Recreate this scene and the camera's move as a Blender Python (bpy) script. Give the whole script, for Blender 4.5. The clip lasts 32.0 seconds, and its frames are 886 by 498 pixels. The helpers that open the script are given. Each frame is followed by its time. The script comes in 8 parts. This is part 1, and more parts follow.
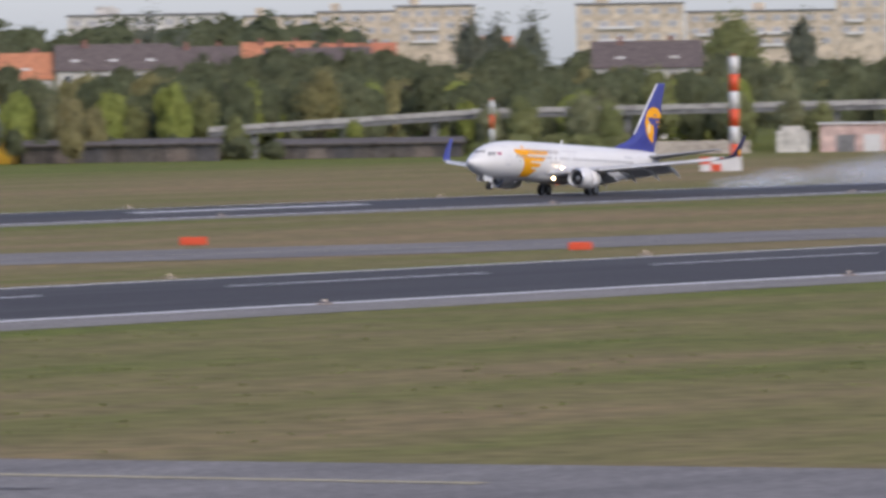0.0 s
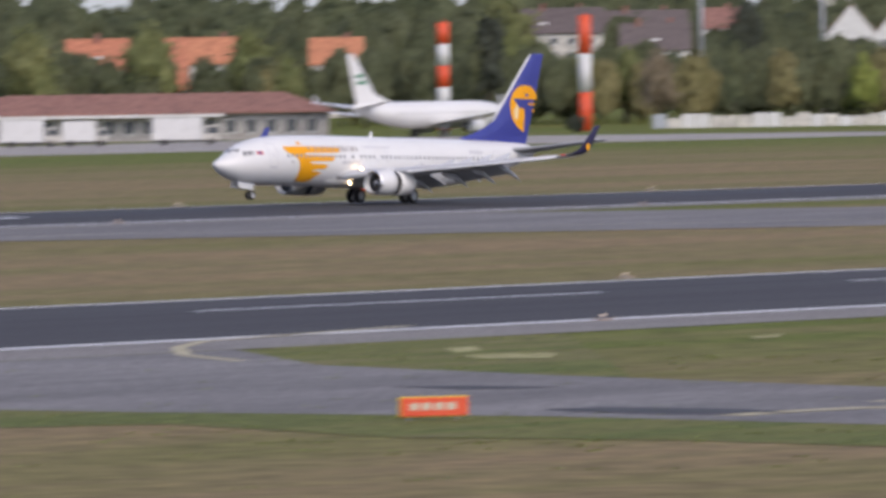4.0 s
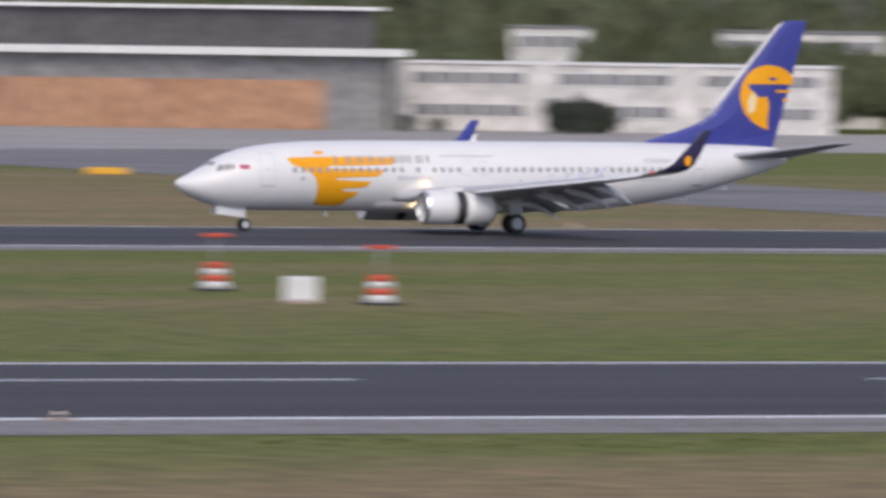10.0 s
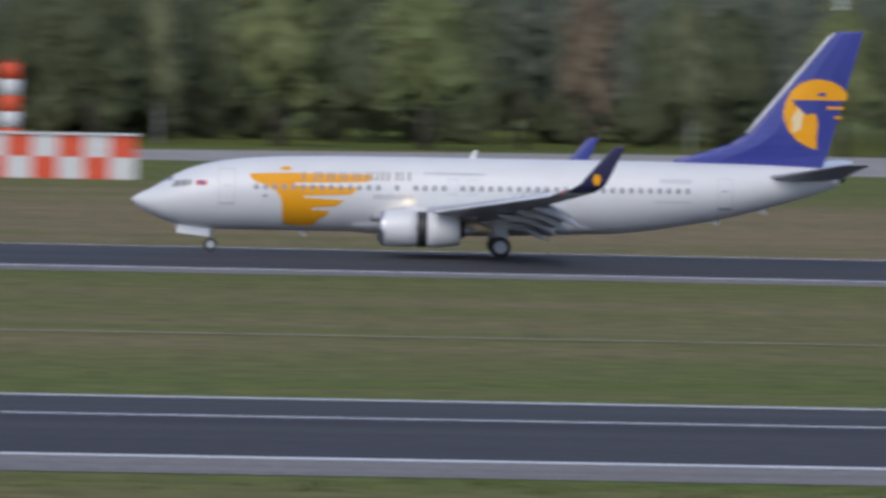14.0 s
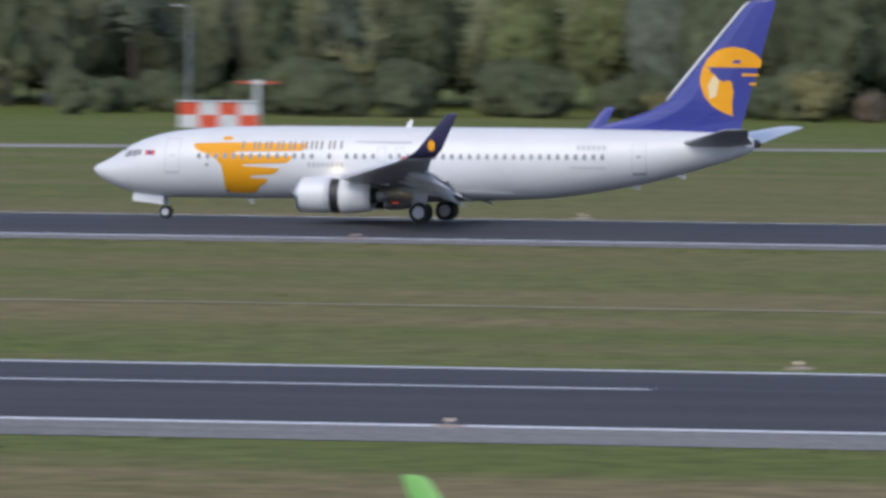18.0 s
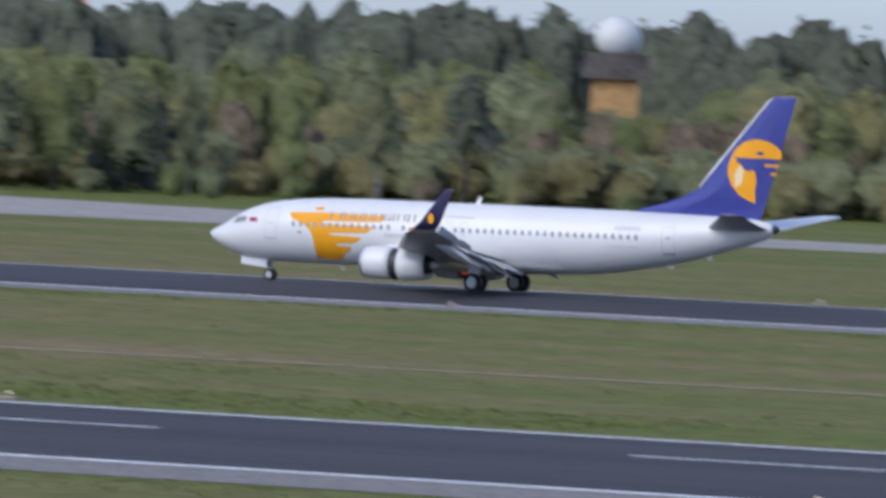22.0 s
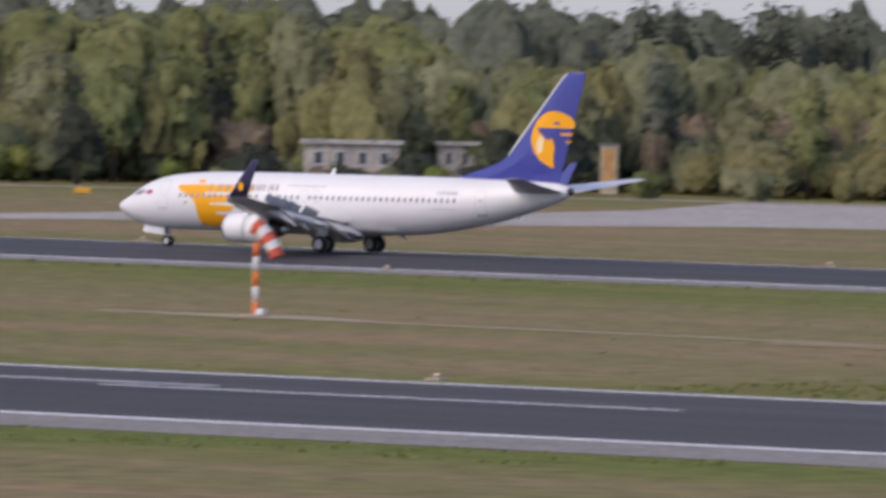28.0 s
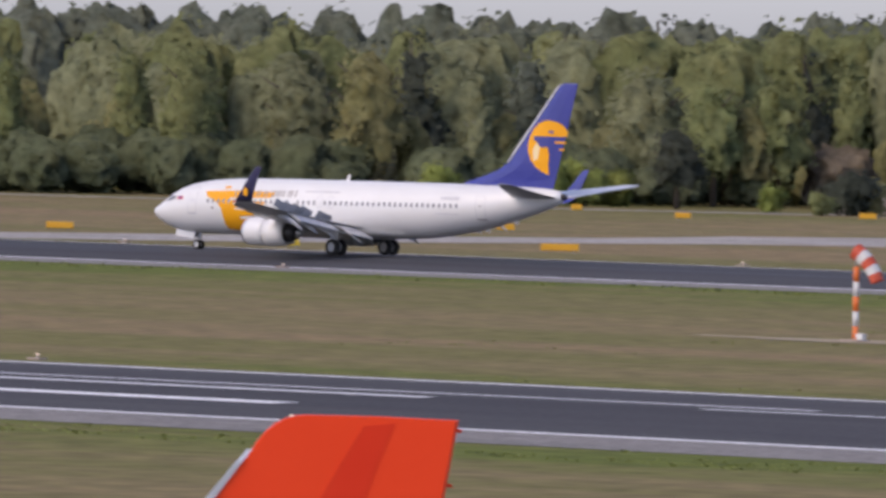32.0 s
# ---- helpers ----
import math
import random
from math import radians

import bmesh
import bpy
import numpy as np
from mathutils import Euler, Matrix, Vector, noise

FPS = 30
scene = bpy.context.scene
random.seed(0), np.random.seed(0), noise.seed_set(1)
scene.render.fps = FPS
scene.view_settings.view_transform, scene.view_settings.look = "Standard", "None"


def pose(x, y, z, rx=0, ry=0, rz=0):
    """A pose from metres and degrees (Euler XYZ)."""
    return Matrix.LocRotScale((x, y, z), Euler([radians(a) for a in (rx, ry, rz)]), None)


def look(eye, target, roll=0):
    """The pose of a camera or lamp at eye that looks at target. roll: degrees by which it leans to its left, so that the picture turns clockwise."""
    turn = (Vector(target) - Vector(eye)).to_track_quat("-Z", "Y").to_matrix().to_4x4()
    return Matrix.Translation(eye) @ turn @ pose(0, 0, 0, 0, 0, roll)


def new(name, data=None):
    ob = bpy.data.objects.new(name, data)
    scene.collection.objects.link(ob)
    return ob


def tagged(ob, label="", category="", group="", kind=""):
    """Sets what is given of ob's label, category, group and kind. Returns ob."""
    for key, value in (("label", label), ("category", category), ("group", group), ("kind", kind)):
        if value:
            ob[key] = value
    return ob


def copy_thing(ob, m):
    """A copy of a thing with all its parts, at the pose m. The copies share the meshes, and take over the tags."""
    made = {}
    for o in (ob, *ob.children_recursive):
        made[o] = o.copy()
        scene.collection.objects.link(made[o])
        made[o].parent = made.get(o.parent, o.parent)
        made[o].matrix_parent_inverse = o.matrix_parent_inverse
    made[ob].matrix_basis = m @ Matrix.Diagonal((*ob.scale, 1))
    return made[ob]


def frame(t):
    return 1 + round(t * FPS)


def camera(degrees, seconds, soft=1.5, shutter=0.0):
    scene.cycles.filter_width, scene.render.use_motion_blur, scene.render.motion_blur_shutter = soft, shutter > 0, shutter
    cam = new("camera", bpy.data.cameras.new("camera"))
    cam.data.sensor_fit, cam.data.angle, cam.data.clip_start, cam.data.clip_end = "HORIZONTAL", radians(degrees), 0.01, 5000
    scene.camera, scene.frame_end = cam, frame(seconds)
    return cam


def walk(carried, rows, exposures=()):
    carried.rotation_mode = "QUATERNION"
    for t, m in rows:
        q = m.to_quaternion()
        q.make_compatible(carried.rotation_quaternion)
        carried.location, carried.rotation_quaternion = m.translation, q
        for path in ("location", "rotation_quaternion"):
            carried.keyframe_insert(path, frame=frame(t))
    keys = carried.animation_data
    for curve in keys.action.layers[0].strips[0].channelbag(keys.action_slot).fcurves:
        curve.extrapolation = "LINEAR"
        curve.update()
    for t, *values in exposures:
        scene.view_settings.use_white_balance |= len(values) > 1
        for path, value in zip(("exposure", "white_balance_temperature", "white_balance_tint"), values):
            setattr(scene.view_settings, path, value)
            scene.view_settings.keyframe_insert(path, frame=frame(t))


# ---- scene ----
import itertools

# A windy cloudy day at an airfield: an airliner lands and rolls out, seen from a terrace through a long lens.

EYE = (0.0, 0.0, 13.437)
NEAR_Y, FAR_Y, HALF = 317.20, 526.80, 22.5      # centrelines of the two runways, half their width


def aim(pan, tilt, roll):
    """A pose at the terrace: pan to the right of the runways' normal, tilt up, roll clockwise, in degrees."""
    a, b = radians(pan), radians(tilt)
    way = Vector((math.sin(a) * math.cos(b), math.cos(a) * math.cos(b), math.sin(b)))
    return look(EYE, Vector(EYE) + way * 100, roll)


cam = camera(5.2091, 32.0, soft=3.2, shutter=0.55)
walk(cam, [
    (0, aim(58.064, -1.024, -0.88)), (0.5, aim(56.970, -1.003, -0.88)), (1, aim(55.701, -0.894, -1.33)), (1.5, aim(54.719, -0.853, -1.22)),
    (2, aim(53.701, -1.013, -1.34)), (2.5, aim(52.233, -0.954, -0.59)), (3, aim(51.091, -0.767, -1.18)), (3.5, aim(49.686, -0.853, -1.68)),
    (4, aim(48.211, -1.215, -0.86)), (4.5, aim(46.896, -1.251, -0.55)), (6.6, aim(38.550, -1.296, 0.37)), (7, aim(36.148, -1.257, 0.61)),
    (7.6, aim(33.490, -1.217, 0.85)), (8, aim(31.919, -1.188, 1.54)), (8.6, aim(29.212, -1.149, 1.11)), (9, aim(27.111, -1.361, 1.20)),
    (9.5, aim(24.848, -1.412, 0.85)), (10, aim(21.345, -1.403, 0.84)), (10.6, aim(18.172, -1.236, 1.09)), (11, aim(16.069, -0.947, 1.17)),
    (11.4, aim(14.240, -1.188, 0.96)), (12, aim(11.265, -1.483, 1.22)), (12.4, aim(9.724, -1.548, 1.05)), (13, aim(6.881, -1.385, 1.13)),
    (13.5, aim(4.673, -1.334, 1.62)), (14, aim(1.306, -1.353, 1.16)), (14.5, aim(-1.044, -1.353, 1.80)), (16.6, aim(-9.700, -1.330, 0.58)),
    (17, aim(-11.312, -1.500, 0.74)), (17.5, aim(-12.713, -1.509, 0.47)), (18, aim(-14.694, -1.496, 0.46)), (18.5, aim(-16.523, -1.561, 0.47)),
    (19, aim(-17.929, -1.678, 0.78)), (19.4, aim(-18.594, -1.054, 1.08)), (19.8, aim(-19.543, -0.941, 1.57)), (20, aim(-20.261, -0.886, 1.64)),
    (20.5, aim(-22.688, -0.896, 1.31)), (21, aim(-24.284, -1.059, 1.62)), (21.2, aim(-24.834, -1.122, 1.96)), (21.5, aim(-25.673, -1.280, 1.84)),
    (22, aim(-27.157, -0.984, 2.38)), (22.3, aim(-28.076, -0.817, 2.72)), (22.5, aim(-28.684, -0.692, 2.31)), (23, aim(-29.925, -0.529, 2.49)),
    (23.5, aim(-31.596, -0.827, 1.06)), (24, aim(-32.241, -0.974, 1.61)), (24.5, aim(-33.201, -1.026, 1.19)), (25, aim(-34.133, -1.057, 1.36)),
    (25.5, aim(-34.436, -1.203, 0.91)), (27.5, aim(-35.703, -0.955, 1.28)), (28, aim(-36.585, -1.051, 1.26)), (28.5, aim(-37.400, -1.225, 0.94)),
    (29, aim(-37.666, -1.175, 0.95)), (29.5, aim(-38.101, -1.112, 1.22)), (30, aim(-38.549, -1.267, 1.31)), (30.5, aim(-38.970, -1.378, 1.12)),
    (31, aim(-39.351, -1.261, 1.26)), (31.5, aim(-39.664, -1.069, 1.47)), (32, aim(-40.118, -0.981, 1.23))],
    exposures=((0, 0.30, 7200, 15), (8.5, 0.30, 7200, 17), (10.5, 0.22, 7100, 14), (12, -0.04, 7000, 12), (14.5, -0.06, 6450, 10), (18, 0.20, 6500, 10),
               (20, 0.24, 6150, 10), (24, 0.24, 6350, 14), (25, 0.26, 6750, 17), (27, 0.30, 7150, 19), (32, 0.30, 7250, 20)))

# ---- world and sun ----
world = bpy.data.worlds.new("sky")
scene.world = world
world.use_nodes = True
wn = world.node_tree.nodes
sky = wn.new("ShaderNodeTexSky")
sky.sky_type = 'NISHITA'
sky.sun_disc = False
sky.sun_elevation, sky.sun_rotation = radians(41), radians(200)
sky.air_density, sky.dust_density, sky.ozone_density = 1.0, 1.0, 1.0
soft_sky = wn.new("ShaderNodeHueSaturation")
soft_sky.inputs["Saturation"].default_value = 0.64
world.node_tree.links.new(sky.outputs[0], soft_sky.inputs["Color"])
tint = wn.new("ShaderNodeMix")
tint.data_type, tint.blend_type = 'RGBA', 'MULTIPLY'
tint.inputs[0].default_value = 1.0
tint.inputs[7].default_value = (0.83, 0.95, 1.27, 1)
world.node_tree.links.new(soft_sky.outputs[0], tint.inputs[6])
world.node_tree.links.new(tint.outputs[2], wn["Background"].inputs["Color"])
wn["Background"].inputs["Strength"].default_value = 0.138
sun = new("sun", bpy.data.lights.new("sun", 'SUN'))
sun.data.energy, sun.data.angle, sun.data.color = 1.6, radians(45), (1.0, 0.885, 0.67)
sun.matrix_world = look((-60, -160, 150), (0, 0, 0))


# ---- materials ----
def material(name, colours, scale=(1, 1, 1), fine=0.0, rough=0.7, metal=0.0, bump=0.0, local=False, emit=None, spec=0.5):
    """A surface of two or three colours in soft patches of the given scale (per metre), with finer grain at `fine` per metre."""
    m = bpy.data.materials.new(name)
    m.use_nodes = True
    nodes, links = m.node_tree.nodes, m.node_tree.links
    bsdf = nodes["Principled BSDF"]
    bsdf.inputs["Roughness"].default_value = rough
    bsdf.inputs["Metallic"].default_value = metal
    bsdf.inputs["Specular IOR Level"].default_value = spec
    colours = [tuple(c) + (1,) for c in colours]
    bsdf.inputs["Base Color"].default_value = colours[0]
    if emit:
        bsdf.inputs["Emission Color"].default_value = emit[0] + (1,)
        bsdf.inputs["Emission Strength"].default_value = emit[1]
    if len(colours) > 1:
        coord = nodes.new("ShaderNodeTexCoord") if local else nodes.new("ShaderNodeNewGeometry")
        out = coord.outputs["Object"] if local else coord.outputs["Position"]
        mapping = nodes.new("ShaderNodeMapping")
        mapping.inputs["Scale"].default_value = scale
        links.new(out, mapping.inputs["Vector"])
        big = nodes.new("ShaderNodeTexNoise")
        big.inputs["Scale"].default_value = 1.0
        big.inputs["Detail"].default_value = 6.0
        big.inputs["Roughness"].default_value = 0.62
        links.new(mapping.outputs[0], big.inputs["Vector"])
        ramp = nodes.new("ShaderNodeValToRGB")
        ramp.color_ramp.elements[0].position, ramp.color_ramp.elements[1].position = 0.36, 0.64
        ramp.color_ramp.elements[0].color, ramp.color_ramp.elements[1].color = colours[0], colours[-1]
        if len(colours) > 2:
            ramp.color_ramp.elements.new(0.5).color = colours[1]
        links.new(big.outputs["Fac"], ramp.inputs["Fac"])
        last = ramp.outputs[0]
        if fine:
            small = nodes.new("ShaderNodeTexNoise")
            small.inputs["Scale"].default_value = fine
            small.inputs["Detail"].default_value = 4.0
            links.new(out, small.inputs["Vector"])
            band = nodes.new("ShaderNodeMapRange")
            band.inputs["From Min"].default_value, band.inputs["From Max"].default_value = 0.3, 0.7
            band.inputs["To Min"].default_value, band.inputs["To Max"].default_value = 0.72, 1.28
            links.new(small.outputs["Fac"], band.inputs["Value"])
            grain = nodes.new("ShaderNodeVectorMath")
            grain.operation = 'SCALE'
            links.new(last, grain.inputs[0])
            links.new(band.outputs[0], grain.inputs["Scale"])
            last = grain.outputs[0]
            if bump:
                b = nodes.new("ShaderNodeBump")
                b.inputs["Strength"].default_value = bump
                b.inputs["Distance"].default_value = 0.05
                links.new(small.outputs["Fac"], b.inputs["Height"])
                links.new(b.outputs[0], bsdf.inputs["Normal"])
        links.new(last, bsdf.inputs["Base Color"])
    return m


def shifted(m, amount):
    """Lets a material's brightness and hue differ a little from object to object and from piece to piece."""
    nodes, links = m.node_tree.nodes, m.node_tree.links
    bsdf = nodes["Principled BSDF"]
    link = bsdf.inputs["Base Color"].links[0]
    info, geo = nodes.new("ShaderNodeObjectInfo"), nodes.new("ShaderNodeNewGeometry")
    add = nodes.new("ShaderNodeMath")
    add.operation = 'ADD'
    links.new(info.outputs["Random"], add.inputs[0])
    links.new(geo.outputs["Random Per Island"], add.inputs[1])
    span = nodes.new("ShaderNodeMapRange")
    span.inputs["From Max"].default_value = 2.0
    span.inputs["To Min"].default_value, span.inputs["To Max"].default_value = 1 - amount, 1 + amount
    links.new(add.outputs[0], span.inputs["Value"])
    hue = nodes.new("ShaderNodeMapRange")
    hue.inputs["To Min"].default_value, hue.inputs["To Max"].default_value = 0.5 - amount * 0.07, 0.5 + amount * 0.05
    links.new(info.outputs["Random"], hue.inputs["Value"])
    hsv = nodes.new("ShaderNodeHueSaturation")
    links.new(link.from_socket, hsv.inputs["Color"])
    links.new(span.outputs[0], hsv.inputs["Value"])
    links.new(hue.outputs[0], hsv.inputs["Hue"])
    links.new(hsv.outputs[0], bsdf.inputs["Base Color"])
    return m


def grass_material():
    """Mown grass: tan where it is dry, olive, and green along the paving; broad belts with ragged borders, in four parts of the field."""
    m = material("mown_grass", [(0.228, 0.168, 0.09), (0.166, 0.149, 0.056), (0.115, 0.14, 0.029)], (0.014, 0.06, 0.05), 0.55, 0.95, bump=0.6, spec=0.1)
    nodes, links = m.node_tree.nodes, m.node_tree.links

    def op(kind, a, b):
        n = nodes.new("ShaderNodeMath")
        n.operation = kind
        for i, v in enumerate((a, b)):
            if isinstance(v, float):
                n.inputs[i].default_value = v
            else:
                links.new(v, n.inputs[i])
        return n.outputs[0]

    def span(value, lo, hi, to0, to1):
        n = nodes.new("ShaderNodeMapRange")
        for key, v in (("From Min", lo), ("From Max", hi), ("To Min", to0), ("To Max", to1)):
            n.inputs[key].default_value = v
        links.new(value, n.inputs["Value"])
        return n.outputs[0]

    where, axes = nodes.new("ShaderNodeNewGeometry"), nodes.new("ShaderNodeSeparateXYZ")
    links.new(where.outputs["Position"], axes.inputs[0])

    def noise(scale, detail=3.0):
        mp, n = nodes.new("ShaderNodeMapping"), nodes.new("ShaderNodeTexNoise")
        mp.inputs["Scale"].default_value = scale
        n.inputs["Scale"].default_value, n.inputs["Detail"].default_value = 1.0, detail
        links.new(where.outputs["Position"], mp.inputs["Vector"])
        links.new(mp.outputs[0], n.inputs["Vector"])
        return n.outputs["Fac"]

    ragged = op('ADD', axes.outputs[1], span(noise((0.035, 0.09, 0.1), 4.0), 0.3, 0.7, -9.0, 9.0))
    level = span(ragged, 200.0, 800.0, 0.0, 1.0)
    belts = []
    for rows in (((200, 0.42), (262, 0.42), (280, 0.85), (344, 0.6), (380, 0.28), (440, 0.36), (476, 0.65), (492, 0.95), (554, 0.4), (640, 0.18), (800, 0.5)),
                 ((200, 0.3), (256, 0.3), (276, 0.8), (344, 0.8), (372, 0.7), (404, 0.45), (425, 0.6), (470, 0.55), (490, 0.8), (554, 0.5), (600, 0.6), (680, 0.6), (720, 0.7), (800, 0.8)),
                 ((200, 0.3), (256, 0.3), (276, 0.8), (344, 0.85), (372, 0.8), (404, 0.5), (425, 0.68), (470, 0.6), (490, 0.85), (554, 0.3), (630, 0.2), (720, 0.42), (780, 0.85), (800, 0.85)),
                 ((200, 0.5), (262, 0.5), (280, 0.8), (344, 0.45), (400, 0.25), (450, 0.3), (490, 0.7), (554, 0.45), (640, 0.25), (730, 0.5), (780, 0.85), (800, 0.85))):
        ramp = nodes.new("ShaderNodeValToRGB")
        els = ramp.color_ramp.elements
        els[0].position, els[1].position = 0.0, 1.0
        els[0].color, els[1].color = (rows[0][1],) * 3 + (1,), (rows[-1][1],) * 3 + (1,)
        for y, g in rows[1:-1]:
            els.new((y - 200) / 600).color = (g,) * 3 + (1,)
        links.new(level, ramp.inputs["Fac"])
        belts.append(ramp.outputs[0])
    skewed = op('ADD', axes.outputs[0], op('MULTIPLY', op('SUBTRACT', axes.outputs[1], 420.0), 0.75))
    for along, lo, hi in ((skewed, -290.0, -230.0), (skewed, 50.0, 150.0), (axes.outputs[0], 240.0, 320.0)):
        mix = nodes.new("ShaderNodeMix")
        links.new(span(op('ADD', along, span(noise((0.01, 0.05, 0.1)), 0.3, 0.7, -30.0, 30.0)), lo, hi, 0.0, 1.0), mix.inputs["Factor"])
        links.new(belts[0], mix.inputs["A"])
        links.new(belts[1], mix.inputs["B"])
        belts = [mix.outputs["Result"]] + belts[2:]
    ramp = [n for n in nodes if n.bl_idname == "ShaderNodeValToRGB"][0]
    patches = span(ramp.inputs["Fac"].links[0].from_socket, 0.25, 0.75, -0.42, 0.42)
    ramp.color_ramp.elements[0].position, ramp.color_ramp.elements[2].position = 0.12, 0.88
    links.new(op('ADD', belts[0], patches), ramp.inputs["Fac"])
    return m


GRASS = grass_material()
VERGE = material("verge_grass", [(0.103, 0.127, 0.037), (0.14, 0.147, 0.047), (0.17, 0.15, 0.068)], (0.03, 0.2, 0.2), 1.2, 0.95, bump=0.6, spec=0.1)
ASPHALT = material("runway_asphalt", [(0.04, 0.037, 0.039), (0.05, 0.047, 0.049), (0.063, 0.06, 0.061)], (0.01, 0.16, 0.1), 3.0, 0.85, bump=0.1, spec=0.3)
RUBBER = material("rubbered_asphalt", [(0.03, 0.03, 0.034), (0.045, 0.045, 0.05), (0.06, 0.06, 0.066)], (0.012, 0.3, 0.1), 3.0, 0.8, spec=0.3)
SHOULDER = material("grey_shoulder", [(0.195, 0.182, 0.17), (0.235, 0.22, 0.205), (0.175, 0.167, 0.158)], (0.03, 0.25, 0.1), 2.0, 0.9, spec=0.2)
TAXI = material("taxiway_asphalt", [(0.145, 0.138, 0.136), (0.18, 0.172, 0.168), (0.215, 0.206, 0.2)], (0.03, 0.12, 0.1), 2.0, 0.9, spec=0.2)
CONCRETE = material("apron_concrete", [(0.31, 0.29, 0.262), (0.36, 0.335, 0.305), (0.28, 0.265, 0.245)], (0.04, 0.06, 0.1), 1.0, 0.9, spec=0.2)
PAINT_WHITE = material("white_marking", [(0.76, 0.76, 0.76), (0.84, 0.84, 0.83)], (0.2, 0.6, 0.5), 4.0, 0.7)
PAINT_YELLOW = material("yellow_marking", [(0.38, 0.33, 0.19), (0.43, 0.38, 0.25)], (0.2, 0.6, 0.5), 4.0, 0.7)


# ---- mesh helpers ----
def mesh(name, verts, faces, mat, smooth=False):
    me = bpy.data.meshes.new(name)
    me.from_pydata([tuple(v) for v in verts], [], faces)
    me.materials.append(mat)
    if smooth:
        me.polygons.foreach_set("use_smooth", [True] * len(me.polygons))
    me.update()
    return me


def part(name, data, material_, parent, label="", smooth=False, m=None):
    """One mesh object under a thing or a part; data is a bmesh, a mesh, or (verts, faces)."""
    if isinstance(data, bmesh.types.BMesh):
        me = bpy.data.meshes.new(name)
        data.to_mesh(me)
        data.free()
        me.materials.append(material_)
        if smooth:
            me.polygons.foreach_set("use_smooth", [True] * len(me.polygons))
    elif isinstance(data, tuple):
        me = mesh(name, data[0], data[1], material_, smooth)
    else:
        me = data
    ob = new(name, me)
    if parent:
        ob.parent = parent
    if m is not None:
        ob.matrix_basis = m
    return tagged(ob, label)


def boxes(*specs):
    """Joined bevel-free boxes, each (x0, y0, z0, x1, y1, z1)."""
    verts, faces = [], []
    for x0, y0, z0, x1, y1, z1 in specs:
        k = len(verts)
        verts += [(x0, y0, z0), (x1, y0, z0), (x1, y1, z0), (x0, y1, z0), (x0, y0, z1), (x1, y0, z1), (x1, y1, z1), (x0, y1, z1)]
        faces += [[k + i for i in f] for f in ((3, 2, 1, 0), (4, 5, 6, 7), (0, 1, 5, 4), (1, 2, 6, 5), (2, 3, 7, 6), (3, 0, 4, 7))]
    return verts, faces


def soft_box(x0, y0, z0, x1, y1, z1, r=0.03):
    bm = bmesh.new()
    bmesh.ops.create_cube(bm, size=1)
    for v in bm.verts:
        v.co = Vector(((x0 + x1) / 2 + v.co.x * (x1 - x0), (y0 + y1) / 2 + v.co.y * (y1 - y0), (z0 + z1) / 2 + v.co.z * (z1 - z0)))
    bmesh.ops.bevel(bm, geom=bm.edges[:], offset=r, segments=1, affect='EDGES')
    return bm


def loft(rings, close=True, cap=True):
    """A skin over rings of equally many points."""
    verts = [tuple(p) for r in rings for p in r]
    n, faces = len(rings[0]), []
    for i in range(len(rings) - 1):
        for j in range(n if close else n - 1):
            a, b = i * n + j, i * n + (j + 1) % n
            faces.append([a, b, b + n, a + n])
    if cap and close:
        faces.append(list(range(n))[::-1])
        faces.append([len(verts) - n + j for j in range(n)])
    return verts, faces


def tube(path, radii, n=10):
    """A round rod along points, with a radius at each."""
    rings = []
    for i, p in enumerate(path):
        p = Vector(p)
        d = (Vector(path[min(i + 1, len(path) - 1)]) - Vector(path[max(i - 1, 0)])).normalized()
        s = d.orthogonal().normalized()
        t = d.cross(s)
        rings.append([p + (s * math.cos(k * math.tau / n) + t * math.sin(k * math.tau / n)) * radii[i] for k in range(n)])
    return loft(rings)


def merged(*pieces):
    verts, faces = [], []
    for v, f in pieces:
        k = len(verts)
        verts += [tuple(p) for p in v]
        faces += [[i + k for i in q] for q in f]
    return verts, faces


# ---- ground ----
def camber(y):
    rise = 0.0
    for centre, c in ((NEAR_Y, 0.322), (FAR_Y, 0.348)):
        rise += c * max(0.0, 1 - abs(y - centre) / HALF)
    return rise


def base_z(x, y):
    """Height of the field: a gentle slope along each runway, and a lower apron below the terrace."""
    s = min(max(x / 500, -1.6), 2.6)
    near, far = 0.644 * s + 0.087 * s * s, 0.264 - 0.229 * s + 0.147 * s * s
    k = min(max((y - NEAR_Y) / (FAR_Y - NEAR_Y), 0), 1)
    low = min(max((255 - math.hypot(x, y)) / 45, 0), 1)
    low = low * low * (3 - 2 * low)
    return (near * (1 - k) + far * k) * (1 - low) - 2.6 * low


def surface_z(x, y):
    return base_z(x, y) + camber(y)


def steps(*spans):
    out = []
    for a, b, d in spans:
        out += list(np.arange(a, b, d))
    return [float(v) for v in out]


gx = steps((-4500, -1500, 500), (-1500, -1000, 100), (-1000, 1500, 25), (1500, 2500, 200), (2500, 4701, 550))
gy = steps((-4500, -500, 800), (-500, -300, 100), (-300, 280, 15)) + [285, 292, 294.7, 300, 340, 343, 350] + steps((375, 490, 25)) + [497, 504, 510, 545, 549.3, 553] + steps((575, 1200, 40), (1200, 2400, 150), (2400, 4701, 550))


def bed(x, y):
    dip = 0.25 if abs(y - NEAR_Y) < HALF or abs(y - FAR_Y) < HALF else 0.0
    return base_z(x, y) - dip


